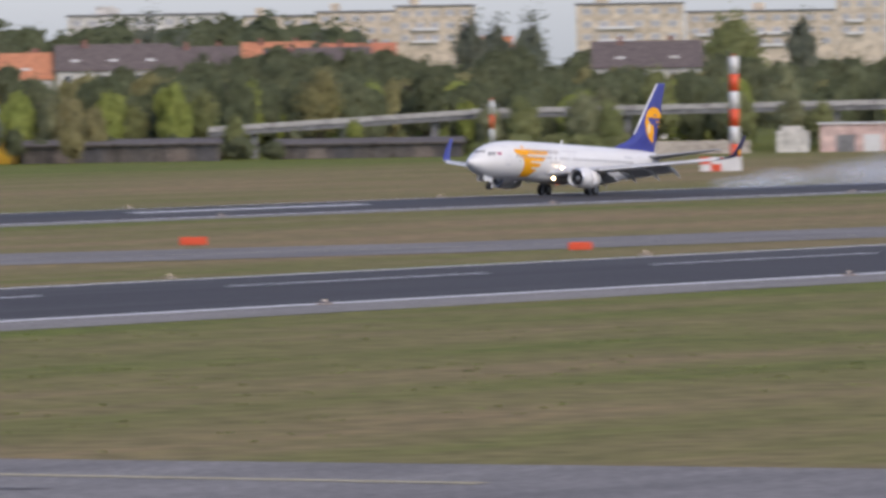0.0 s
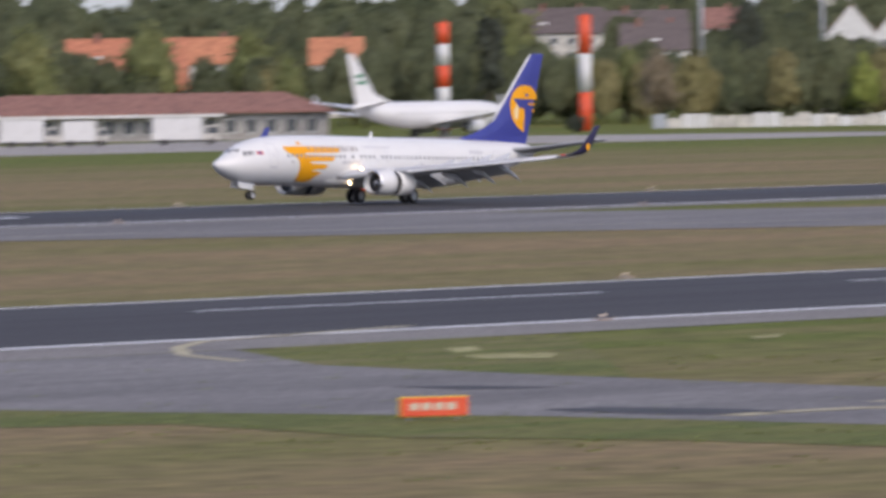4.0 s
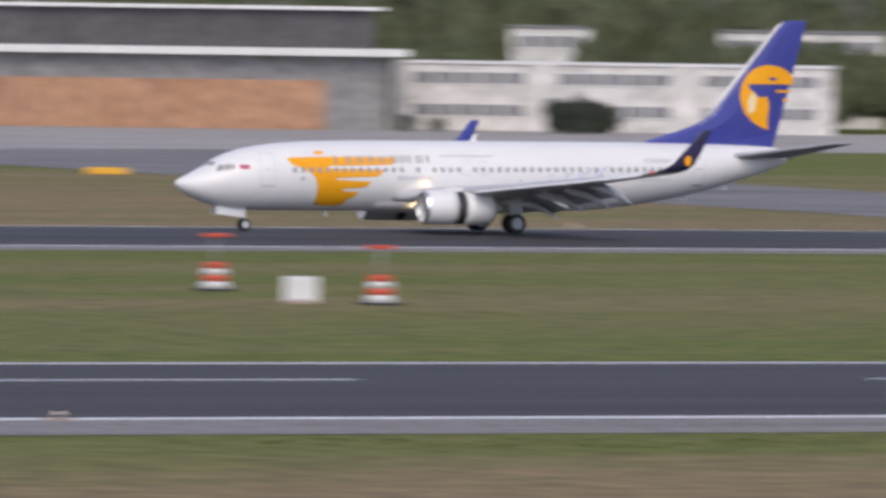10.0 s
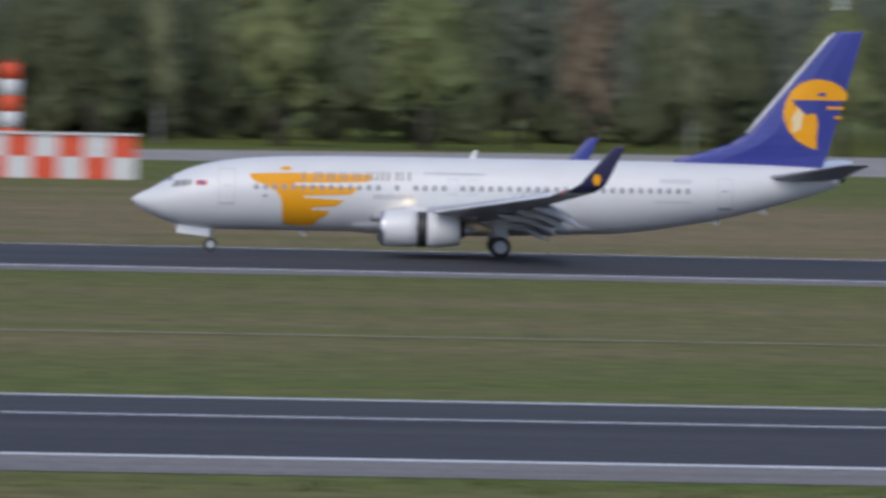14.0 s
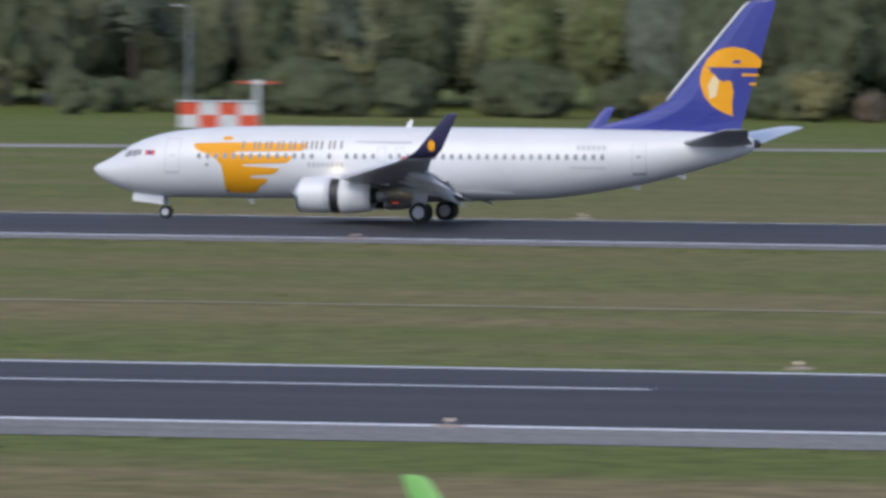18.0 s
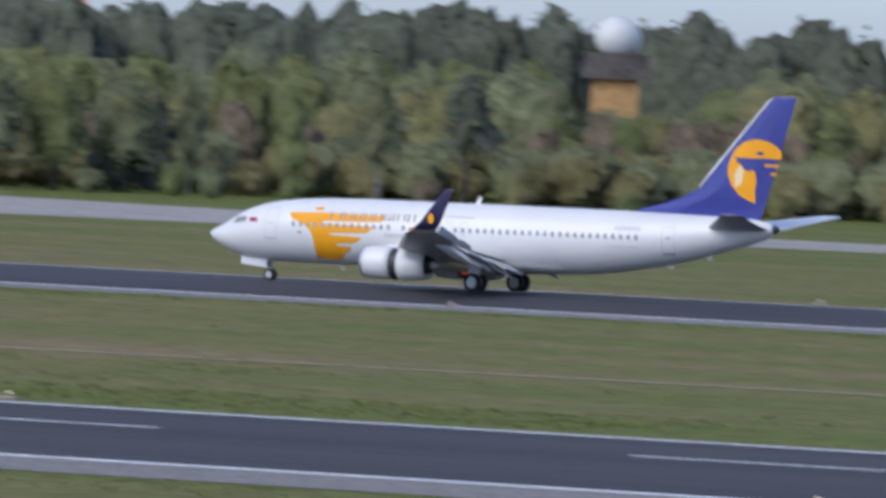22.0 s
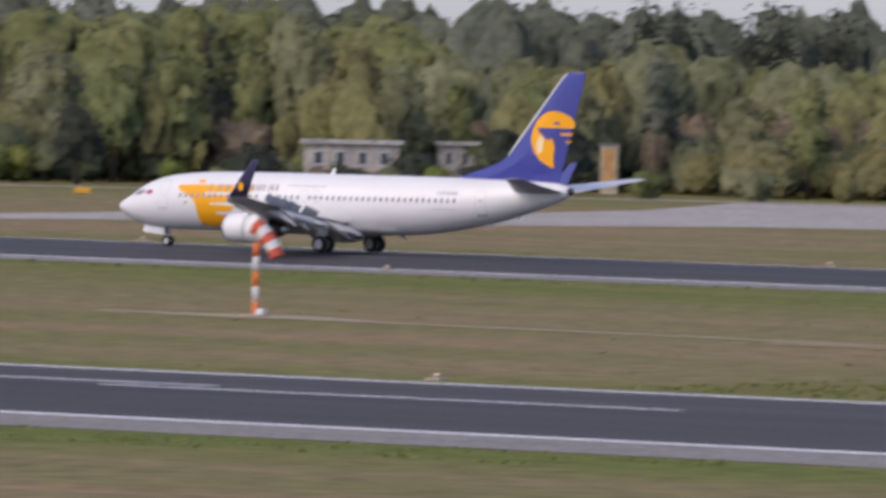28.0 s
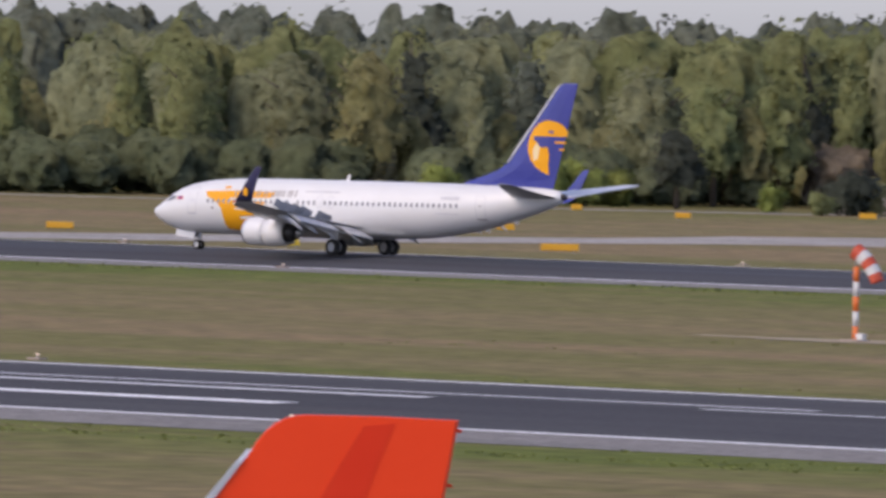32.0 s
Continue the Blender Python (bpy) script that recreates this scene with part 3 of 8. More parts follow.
FIN = [(5.0, 29.0, 37.3, 0.16), (5.4, 29.3, 37.45, 0.17), (5.94, 31.2, 37.62, 0.2), (6.33, 32.3, 37.72, 0.22), (6.9, 33.25, 37.88, 0.23), (8.0, 34.15, 38.18, 0.21), (12.2, 37.62, 39.33, 0.1), (12.42, 37.85, 39.38, 0.09), (12.53, 38.2, 39.4, 0.05)]


def fin_side(u, z):
    zs = [r[0] for r in FIN]
    a, b, t = (float(np.interp(z, zs, [r[i] for r in FIN])) for i in (1, 2, 3))
    f = min(max((u - a) / (b - a), 0), 1)
    return t * float(np.interp(f, [0, 0.08, 0.3, 0.65, 1], [0, 0.6, 1, 0.8, 0.1]))


def build_airliner():
    plane = new("airliner")
    tagged(plane, "white twin-engine airliner with golden emblem and blue tail on the runway", "airplane")
    hull = part("fuselage", hull_skin(), WHITE, plane, "glossy white fuselage", True)
    bm = loft([[(u - U0, w * math.sin(a), z - d * math.cos(a)) for a in np.linspace(-1.45, 1.45, 15)] for u, w, d, z in ((11.6, 1.0, 0.5, 1.75), (12.8, 1.7, 0.75, 1.85), (15, 1.98, 0.86, 1.95), (19, 2.0, 0.9, 1.95), (22, 1.9, 0.8, 1.95), (24.3, 1.4, 0.6, 1.85), (25.4, 0.8, 0.4, 1.75))], close=False)
    part("belly_fairing", bm, WHITE, hull, "white wing-root fairing", True)
    fin = part("fin", upright_foil(FIN), BLUE, plane, "royal blue fin")
    part("fin_leading_edge", merged(*[tube([(33.25 - U0 - 0.02, 0, 6.9), (34.15 - U0 - 0.02, 0, 8.0), (37.62 - U0 - 0.02, 0, 12.2), (37.9 - U0, 0, 12.46)], [0.1, 0.11, 0.09, 0.04], 8)]), WHITE, fin, "bright metal leading edge", True)
    part("tail_lamp_cone", loft([[(u - U0, r * math.sin(a), 4.55 + r * math.cos(a)) for a in np.linspace(0, math.tau, 11)[:-1]] for u, r in ((38.2, 0.27), (38.5, 0.2), (38.62, 0.06))]), DARK, hull)
    for s in (-1, 1):
        wing(plane, s, GREY, WING_UNDER)
        engine(plane, s, WHITE)
        # shade put into the paint: near underside shows dark, far top shows bright
        stabiliser(plane, s, WING_UNDER if s < 0 else WHITE)
    landing_gear(plane)
    # paint on the side towards the terrace
    decal("emblem", [(6.30, 4.17), (6.49, 4.26), (8.64, 4.32), (12.89, 4.31), (12.96, 4.13), (12.67, 3.88), (8.80, 3.80), (8.80, 3.61), (12.20, 3.65), (12.05, 3.37), (11.80, 3.19), (9.28, 3.12), (9.28, 2.97), (11.49, 2.93), (11.05, 2.56), (9.70, 2.48), (9.70, 2.35), (10.74, 2.33), (10.49, 2.02), (10.17, 1.89), (9.93, 1.58), (9.45, 1.45), (8.29, 1.46), (8.13, 1.68), (8.12, 2.61), (7.99, 3.07), (7.73, 3.35), (7.22, 3.62), (6.59, 3.86)], GOLD, hull, fus_side, "golden horse-and-wing emblem", 0.05)
    decal("emblem_tip", [(7.98, 4.56), (8.14, 4.65), (8.48, 4.66), (8.61, 4.53), (8.49, 4.44), (8.08, 4.43)], GOLD, hull, fus_side, "", 0.04)
    widths = (0.85, 0.62, 0.62, 0.62, 0.62, 0.5, 0.24, 0.66, 0.6)
    u = 9.2
    for i, w in enumerate(widths):
        z0 = 3.94 + 0.008 * i
        strokes = [rect(u, z0, u + 0.12, z0 + 0.46), rect(u + w - 0.2, z0, u + w - 0.08, z0 + 0.46)][:2 if w > 0.3 else 1]
        for s in strokes:
            decal("lettering_bar", s, TEXT_GREY, hull, fus_side, "", 0.12, 0.035)
        u += w + 0.07
    for i in range(8):
        decal("lettering_bar", rect(13.05 + i * 0.27, 2.99, 13.22 + i * 0.27, 3.26), TEXT_PALE, hull, fus_side, "", 0.1, 0.03)
    decal("lettering_bar", rect(15.75, 4.38, 19.0, 4.47), TEXT_PALE, hull, fus_side, "", 0.1, 0.03)
    for i in range(6):
        decal("registration_bar", rect(28.5 + i * 0.29, 4.13, 28.7 + i * 0.29, 4.38), TEXT_PALE, hull, fus_side, "", 0.1, 0.03)
    decal("lettering_bar", rect(28.16, 3.11, 30.13, 3.17), TEXT_PALE, hull, fus_side, "", 0.1, 0.03)
    for i, c in enumerate((RED, BLUE, RED)):
        decal("flag_stripe", rect(3.47 + i * 0.19, 3.57, 3.66 + i * 0.19, 3.82), c, hull, fus_side, "", 0.1, 0.03)
    u = 6.71
    while u < 30.1:
        if not (13.4 < u < 14.0 or 14.5 < u < 15.1 or 16.95 < u < 17.6):
            z = 3.55 + (u - 6.71) * 0.008
            pts = [(u + 0.122 * math.cos(a), z + 0.175 * math.sin(a)) for a in np.linspace(0, math.tau, 11)[:-1]]
            decal("cabin_window", pts, PANE, hull, fus_side, "", 0.07, 0.028)
        u += 0.506
    for k, poly in enumerate(([(2.12, 3.42), (2.36, 3.8), (2.62, 3.82), (2.6, 3.45)], [(2.66, 3.45), (2.68, 3.84), (2.96, 3.86), (2.95, 3.52)], [(3.0, 3.54), (3.0, 3.85), (3.2, 3.84), (3.2, 3.6)])):
        decal("cockpit_window", poly, PANE, hull, fus_side, "", 0.06, 0.025, 0.2)
    for s in (1, -1):
        verts = [(u - U0, s * v, z + 0.02) for u, v, z in ((1.55, 0.04, 3.62), (1.9, 0.72, 3.6), (2.28, 0.72, 3.93), (2.05, 0.04, 3.96))]
        part("windscreen", (verts, [[0, 1, 2, 3]]), PANE, hull)
    for name, u0, z0, u1, z1 in (("door", 4.67, 2.62, 5.55, 4.5), ("door", 31.62, 2.84, 32.42, 4.45), ("overwing_exit", 17.05, 3.3, 17.55, 4.15), ("overwing_exit", 18.1, 3.3, 18.6, 4.15)):
        d = part(name, ([], []), WHITE, hull)
        for r in (rect(u0, z0, u0 + 0.035, z1), rect(u1 - 0.035, z0, u1, z1), rect(u0, z1 - 0.035, u1, z1), rect(u0, z0, u1, z0 + 0.045)):
            decal("door_seam", r, TEXT_PALE, d, fus_side, "", 0.12, 0.012)
        if name == "door":
            decal("door_sill", rect(u0 + 0.02, z0 - 0.08, u1 - 0.02, z0 + 0.0), TEXT_GREY if u0 > 20 else TEXT_PALE, d, fus_side, "", 0.1, 0.02)
            decal("door_handle", rect(u0 + 0.25, z0 + 0.9, u1 - 0.25, z0 + 0.97), TEXT_GREY if u0 > 20 else TEXT_PALE, d, fus_side, "", 0.1, 0.02)
    decal("static_port", rect(7.1, 2.98, 7.28, 3.14), TEXT_GREY, hull, fus_side, "", 0.1, 0.03)
    decal("drain_plate", rect(8.15, 1.5, 8.33, 1.62), TEXT_GREY, hull, fus_side, "", 0.1, 0.035)
    decal("fin_emblem", [(36.96, 9.93), (37.74, 9.81), (38.31, 9.51), (38.62, 9.15), (38.56, 8.78), (35.73, 8.74), (35.71, 8.50), (35.96, 8.41), (36.21, 8.13), (36.52, 7.95), (36.77, 8.11), (36.96, 7.90), (37.05, 7.43), (36.97, 6.82), (37.01, 6.08), (36.54, 6.23), (35.91, 6.59), (35.44, 7.11), (35.19, 7.72), (35.15, 8.18), (35.27, 8.71), (35.57, 9.27), (36.03, 9.67), (36.50, 9.86)], GOLD, fin, fin_side, "golden round emblem", 0.06, 0.03)
    for r in ([(36.9, 9.05), (37.15, 9.2), (37.45, 9.18), (37.4, 8.98)],):
        decal("fin_emblem_eye", r, BLUE, fin, fin_side, "", 0.05, 0.045)
    for r in (rect(37.51, 8.3, 38.44, 8.45), rect(37.92, 7.8, 38.32, 7.93)):
        decal("fin_emblem_bar", r, GOLD, fin, fin_side, "", 0.06, 0.03)
    # a highlight painted on the emblem in paler gold
    decal("fin_emblem_glint", [(35.95, 8.35), (36.25, 8.05), (36.1, 7.2), (35.7, 7.0), (35.6, 7.8)], PALE_GOLD, fin, fin_side, "", 0.06, 0.04)
    for u, z0, h in ((18.2, 5.27, 0.42), (30.0, 5.27, 0.25)):
        part("blade_antenna", plate((u - U0, 0, z0), (u + 0.35 - U0, 0, z0), (u + 0.45 - U0, 0, z0 + h), (u + 0.25 - U0, 0, z0 + h), 0.06), WHITE, hull)
    part("blade_antenna", plate((9.0 - U0, 0, 1.2), (9.3 - U0, 0, 1.2), (9.45 - U0, 0, 0.85), (9.3 - U0, 0, 0.85), 0.06), WHITE, hull)
    for u in (31.2, 33.8):
        part("drain_mast", plate((u - U0, -0.1, float(np.interp(u, FUS_U, FUS_BOT)) + 0.05), (u + 0.5 - U0, -0.1, float(np.interp(u, FUS_U, FUS_BOT)) + 0.1), (u + 0.6 - U0, -0.1, float(np.interp(u, FUS_U, FUS_BOT)) - 0.1), (u + 0.4 - U0, -0.1, float(np.interp(u, FUS_U, FUS_BOT)) - 0.15), 0.06), WHITE, hull)
    for s in (-1, 1):
        y = s * 2.3
        lamp = part("landing_lamp", soft_box(-4.92, y - 0.22, 2.42, -4.88, y + 0.22, 2.7, 0.015), LAMP_WHITE, hull, "lit landing lamp in the wing root")
        # added plates, no known part: they hide each lamp's glow from abeam
        part("lamp_shroud", boxes((-5.16, min(y + s * 0.23, y + s * 0.26), 2.4, -4.7, max(y + s * 0.23, y + s * 0.26), 2.72), (-4.86, y - 0.22, 2.4, -4.7, y + 0.22, 2.72)), WHITE, lamp)
        u, v, h = -5.7, s * 1.75, 1.45
        lamp = part("belly_lamp", soft_box(u - 0.02, v - 0.15, h - 0.1, u + 0.02, v + 0.15, h + 0.14, 0.01), LAMP_WHITE, hull, "lit retractable lamp under the belly")
        part("lamp_shroud", boxes((u - 0.19, min(v + s * 0.16, v + s * 0.18), h - 0.12, u + 0.1, max(v + s * 0.16, v + s * 0.18), h + 0.16), (u + 0.04, v - 0.15, h - 0.12, u + 0.1, v + 0.15, h + 0.16)), GREY, lamp)
    lamp = part("taxi_lamp", soft_box(-0.6, -2.6, 1.05, -0.55, -2.42, 1.23, 0.02), LAMP_WHITE, hull, "lit lamp facing forward")
    # the same added plates, cutting this lamp off from abeam
    part("lamp_shroud", boxes((-0.68, -2.66, 1.0, -0.5, -2.62, 1.28), (-0.54, -2.62, 1.0, -0.5, -2.4, 1.28)), GREY, lamp)
    part("beacon", soft_box(17.5 - U0, -0.12, 0.98, 17.8 - U0, 0.12, 1.16, 0.03), LAMP_RED, hull, "lit red belly beacon")
    return plane


airliner = build_airliner()


# ---- paving beside the runways ----
sheet("crossing_taxiway", [(249, 341), (256, 372), (268, 400), (267, 450), (262, 488), (250, 496), (318, 496), (303, 486), (289, 446), (283, 400), (284, 366), (294, 341)], TAXI, 0.03, "grey asphalt taxiway crossing between the runways", "taxiway")
sheet("crossing_taxiway_south", [(244, 165), (236, 60), (274, 60), (276.6, 171), (278.2, 209), (279.5, 226), (285, 248), (291, 267), (304, 283.6), (250, 284.1), (252.5, 240), (255, 223), (253.6, 205), (251.2, 190), (246.6, 175)], TAXI, 0.03, "grey asphalt taxiway leading off the runway", "taxiway")
sheet("crossing_taxiway_north", [(258, 551), (262, 600), (258, 760), (225, 832), (350, 862), (300, 770), (297, 600), (320, 551)], TAXI, 0.03, "grey asphalt taxiway leading to the apron", "taxiway")
sheet("exit_taxiway", [(700, 341), (634, 356), (590, 367), (560, 385), (538, 395), (519, 418), (497, 442), (474, 464), (452, 480), (420, 495.8), (560, 495.8), (578, 470), (581, 428), (599, 412), (627, 391), (677, 381), (790, 341)], TAXI, 0.03, "grey asphalt exit taxiway between the runways", "taxiway")
sheet("west_taxiway", [(-511, 553), (-501, 573), (-498, 610), (-495, 630), (-480, 645), (-474, 682), (-458, 708), (-440, 736), (-380, 738), (-287, 762), (-256, 772), (-120, 834), (-60, 885), (-60, 893), (-130, 842), (-273, 782), (-400, 792), (-490, 826), (-526, 818), (-560, 804), (-530, 745), (-512, 690), (-521, 657), (-515, 632), (-522, 597), (-535, 553)], CONCRETE, 0.03, "pale concrete taxiway curving off towards the trees", "taxiway")
sheet("service_road", [(-690, 738), (-640, 752), (-594, 790), (-540, 822), (-480, 838), (-480, 843), (-542, 829), (-598, 797), (-642, 758), (-692, 744)], CONCRETE, 0.03, "pale service road along the edge of the woods", "road")
sheet("far_apron", [(-60, 886), (60, 868), (111, 846), (176, 833), (231, 829), (290, 842), (353, 862), (436, 871), (517, 864), (621, 853), (822, 841), (939, 816), (1010, 800), (1030, 830), (1000, 905), (820, 925), (700, 985), (300, 1010), (60, 985), (-60, 905)], CONCRETE, 0.03, "pale concrete apron before the hangars", "apron")
sheet("terrace_apron", [(-215, 60), (-190, 120), (-130, 170), (-40, 205), (60, 200), (150, 150), (210, 60), (180, -150), (-180, -150)], CONCRETE, 0.03, "pale concrete apron below the terrace", "apron")
sheet("grass_verge", [(301.4, 281.5), (317.0, 288.9), (324.4, 282.8), (311.4, 270.2), (285.2, 245.2), (283.3, 251.1), (287.3, 263.7)], VERGE, 0.02, "greener corner of grass beside the taxiway", parent=ground)
sheet("grass_verge", [(254.5, 258.1), (261.2, 238.7), (263.2, 211.3), (240.4, 193.1), (241.9, 206.0), (240.0, 216.8), (245.1, 231.9), (236.1, 239.4)], VERGE, 0.02, "greener strip of grass along the taxiway", parent=ground)
DRY_PATCH = material("flattened_dry_grass", [(0.38, 0.36, 0.19), (0.26, 0.25, 0.11)], (0.5, 0.5, 0.5), 1.5, 0.95, spec=0.1)
for pts in ([(308.0, 275.3), (310.6, 275.9), (306.8, 272.1), (303.8, 270.8)], [(301.8, 268.7), (304.5, 268.5), (305.1, 266.4), (300.8, 262.9), (298.9, 265.2)], [(323.7, 271.6), (327.1, 272.5), (323.5, 269.7), (321.5, 269.3)]):
    sheet("dry_patch", pts, DRY_PATCH, 0.035, parent=ground)
WORN_SAND = material("bare_sandy_soil", [(0.3, 0.225, 0.14), (0.24, 0.185, 0.105), (0.19, 0.165, 0.08)], (0.05, 0.3, 0.1), 1.2, 0.95, spec=0.1)
sheet("worn_soil", [(-282.0, 407.2), (-277.6, 409.0), (-269.5, 408.2), (-261.3, 405.9), (-254.2, 401.0), (-253.6, 398.1), (-259.5, 400.1), (-265.4, 402.0), (-273.9, 403.6), (-278.7, 402.6)], WORN_SAND, 0.03, parent=ground)
sheet("worn_track", [(-330, 412.5), (-300, 409.5), (-270, 407), (-240, 400), (-100, 404), (100, 407), (100, 408.3), (-100, 405.4), (-240, 401.6), (-270, 408.8), (-300, 411.2), (-330, 414.2)], material("worn_dry_grass", [(0.36, 0.3, 0.2), (0.26, 0.21, 0.13)], (0.1, 0.5, 0.5), 2.0, 0.95), 0.03, "pale worn track through the grass", "path", )


def line_on_ground(name, pts, width, mat, parent, lift=0.05):
    verts, faces = [], []
    for i, (x, y) in enumerate(pts):
        a, b = pts[max(i - 1, 0)], pts[min(i + 1, len(pts) - 1)]
        d = Vector((b[0] - a[0], b[1] - a[1])).normalized() * width / 2
        for s in (-1, 1):
            px, py = x - s * d.y, y + s * d.x
            verts.append((px, py, surface_z(px, py) + lift))
        if i:
            k = 2 * i
            faces.append([k - 2, k, k + 1, k - 1])
    return part(name, (verts, faces), mat, parent)


line_on_ground("taxi_line", [(293, 273), (298, 281), (305, 288), (312, 293), (330, 297)], 0.7, PAINT_YELLOW, near_runway)
line_on_ground("taxi_line", [(257.3, 216.8), (260.6, 217.1), (264.2, 216.7), (265.9, 215.0)], 1.5, PAINT_YELLOW, near_runway)
line_on_ground("taxi_line", [(270, 345), (276, 380), (277, 450), (290, 490), (310, 505)], 0.5, PAINT_YELLOW, near_runway)
line_on_ground("taxi_line", [(640, 362), (580, 395), (545, 425), (500, 465), (450, 500)], 0.5, PAINT_YELLOW, near_runway)
for x0, x1 in ((780, 822), (645, 677), (505, 535)):
    strip("touchdown_mark", [FAR_Y - 6.5, FAR_Y - 4.2], 0.055, PAINT_WHITE, far_runway, [x0, (x0 + x1) / 2, x1])
line_on_ground("taxi_line", [(269.3, 220.2), (268.4, 201.8), (267.3, 191.5), (265.5, 177.3), (263.8, 163.1)], 1.0, PAINT_YELLOW, near_runway)
TAR = material("tar_patch", [(0.035, 0.035, 0.037), (0.06, 0.058, 0.057)], (0.3, 0.3, 0.3), 2.0, 0.8)
for pts in ([(258.7, 226.7), (261.8, 226.6), (262.1, 220.1), (260.3, 216.6), (257.4, 219.2)], [(274.0, 247.7), (275.9, 245.4), (275.4, 240.1), (272.8, 242.9)]):
    sheet("tar_patch", pts, TAR, 0.05, parent=near_runway)
for pts in ([(257.0, 188.4), (258.5, 185.2), (257.4, 175.0), (255.3, 180.6)], [(270.4, 202.8), (271.1, 199.9), (269.9, 199.5)]):
    sheet("tar_streak", pts, TAR, 0.055, parent=near_runway)

# ---- lights, signs and gear on the field ----
CREAM = material("cream_painted_concrete", [(0.33, 0.26, 0.21), (0.39, 0.32, 0.27)], (1, 1, 1), 3.0, 0.8)
LAMP_EDGE = material("lit_edge_lamp", [(1.0, 0.8, 0.6)], emit=((1.0, 0.7, 0.5), 0.1))
POST_GREY = material("galvanised_steel", [(0.33, 0.34, 0.35), (0.42, 0.43, 0.44)], (0.6, 0.6, 0.3), 6.0, 0.5, 0.5)


def edge_light():
    ob = new("runway_light")
    part("pad", soft_box(-0.42, -0.3, -0.1, 0.42, 0.3, 0.04, 0.02), CREAM, ob, "cream concrete pad")
    part("stem", tube([(0, 0, 0.05), (0, 0, 0.16)], [0.05, 0.05], 8), POST_GREY, ob)
    part("lens", loft([[(r * math.cos(a), r * math.sin(a), z) for a in np.linspace(0, math.tau, 11)[:-1]] for r, z in ((0.07, 0.14), (0.1, 0.17), (0.09, 0.22), (0.04, 0.25))]), LAMP_EDGE, ob, "lit glass lens", True)
    return tagged(ob, "small lit runway edge light on a cream pad in the grass", "runway light", "runway edge lights")


def put(ob, first, m):
    """The first of a kind is moved, the others are copies."""
    if first:
        ob.matrix_basis = m
        return ob
    return copy_thing(ob, m)


lamp, first = edge_light(), True
for k in range(-16, 18):
    for y in (NEAR_Y - 22.9, NEAR_Y + HALF + 4.5):
        x = 42.3 + 59.6 * k
        if y < NEAR_Y and 235 < x < 320:
            continue
        put(lamp, first, pose(x, y, surface_z(x, y) + 0.06))
        first = False
    for y in (FAR_Y - 22.8, FAR_Y + HALF + 5.5):
        x = 44.2 + 60.4 * k
        put(lamp, False, pose(x, y, surface_z(x, y) + 0.06))

SIGN_AMBER = material("amber_sign_face", [(0.72, 0.36, 0.02), (0.76, 0.41, 0.03)], (1, 1, 1), 0.0, 0.5, local=True)
SIGN_RED = material("red_sign_face", [(0.68, 0.075, 0.025), (0.73, 0.1, 0.035)], (1, 1, 1), 0.0, 0.5, local=True)
SIGN_YELLOW = material("yellow_sign_face", [(0.66, 0.48, 0.03), (0.7, 0.52, 0.04)], (1, 1, 1), 0.0, 0.5, local=True)
SIGN_PALE = material("pale_sign_back", [(0.5, 0.47, 0.36), (0.56, 0.52, 0.4)], (1, 1, 1), 0.0, 0.6, local=True)


def taxi_sign(x, y, turn, w, h, face, word, bars=0, bar_mat=None, end=None):
    """A guidance sign: a box on two short legs, with the writing as plain bars."""
    ob = new("taxiway_sign")
    body = part("sign_box", soft_box(-w / 2, -0.12, 0.14, w / 2, 0.12, h, 0.03), end or face, ob)
    part("sign_face", soft_box(-w / 2 + 0.03, -0.16, 0.17, w / 2 - 0.03, -0.115, h - 0.03, 0.01), face, body, word + " sign face")
    for s in (-1, 1):
        part("leg", tube([(s * w * 0.36, 0, -0.05), (s * w * 0.36, 0, 0.16)], [0.04, 0.04], 8), POST_GREY, ob)
    for i in range(bars):
        x0 = -w * 0.36 + i * w * 0.72 / bars
        part("writing_bar", boxes((x0, -0.175, h * 0.45, x0 + w * 0.5 / bars, -0.162, h * 0.75)), bar_mat or DARK, body)
    ob.matrix_basis = pose(x, y, base_z(x, y), 0, 0, turn)
    return tagged(ob, word + " lit taxiway guidance sign standing in the grass", "sign", word + " signs")


taxi_sign(620.5, 409.2, -57, 2.1, 0.75, SIGN_RED, "orange-red")
taxi_sign(590.5, 356.6, -57, 1.7, 0.7, SIGN_RED, "orange-red")
taxi_sign(303.5, 222.8, -40, 2.7, 0.8, SIGN_RED, "orange-red", 4, SIGN_PALE, SIGN_YELLOW)
taxi_sign(251.0, 224.9, -30, 2.5, 0.85, SIGN_RED, "orange-red", 4, SIGN_PALE, SIGN_YELLOW)
taxi_sign(303.9, 440.0, -30, 2.9, 0.65, SIGN_RED, "orange-red", 5, SIGN_PALE)
taxi_sign(251.2, 449.3, -25, 2.6, 0.68, SIGN_RED, "orange-red", 4, SIGN_PALE)
for x, y, turn, w in ((518.5, 401, -52, 2.3), (1043, 776, -53, 3.0), (1015.6, 778.9, -53, 1.6), (298, 379.5, -38, 2.7), (247.4, 390.6, -32, 3.4), (304.7, 578.4, -28, 2.6), (312.8, 623.7, -26, 2.8), (254.1, 618.5, -23, 2.6), (251, 714.2, -20, 3.2), (251.2, 670.6, -20, 3.0)):
    taxi_sign(x, y, turn, w, 0.68, SIGN_AMBER, "amber")
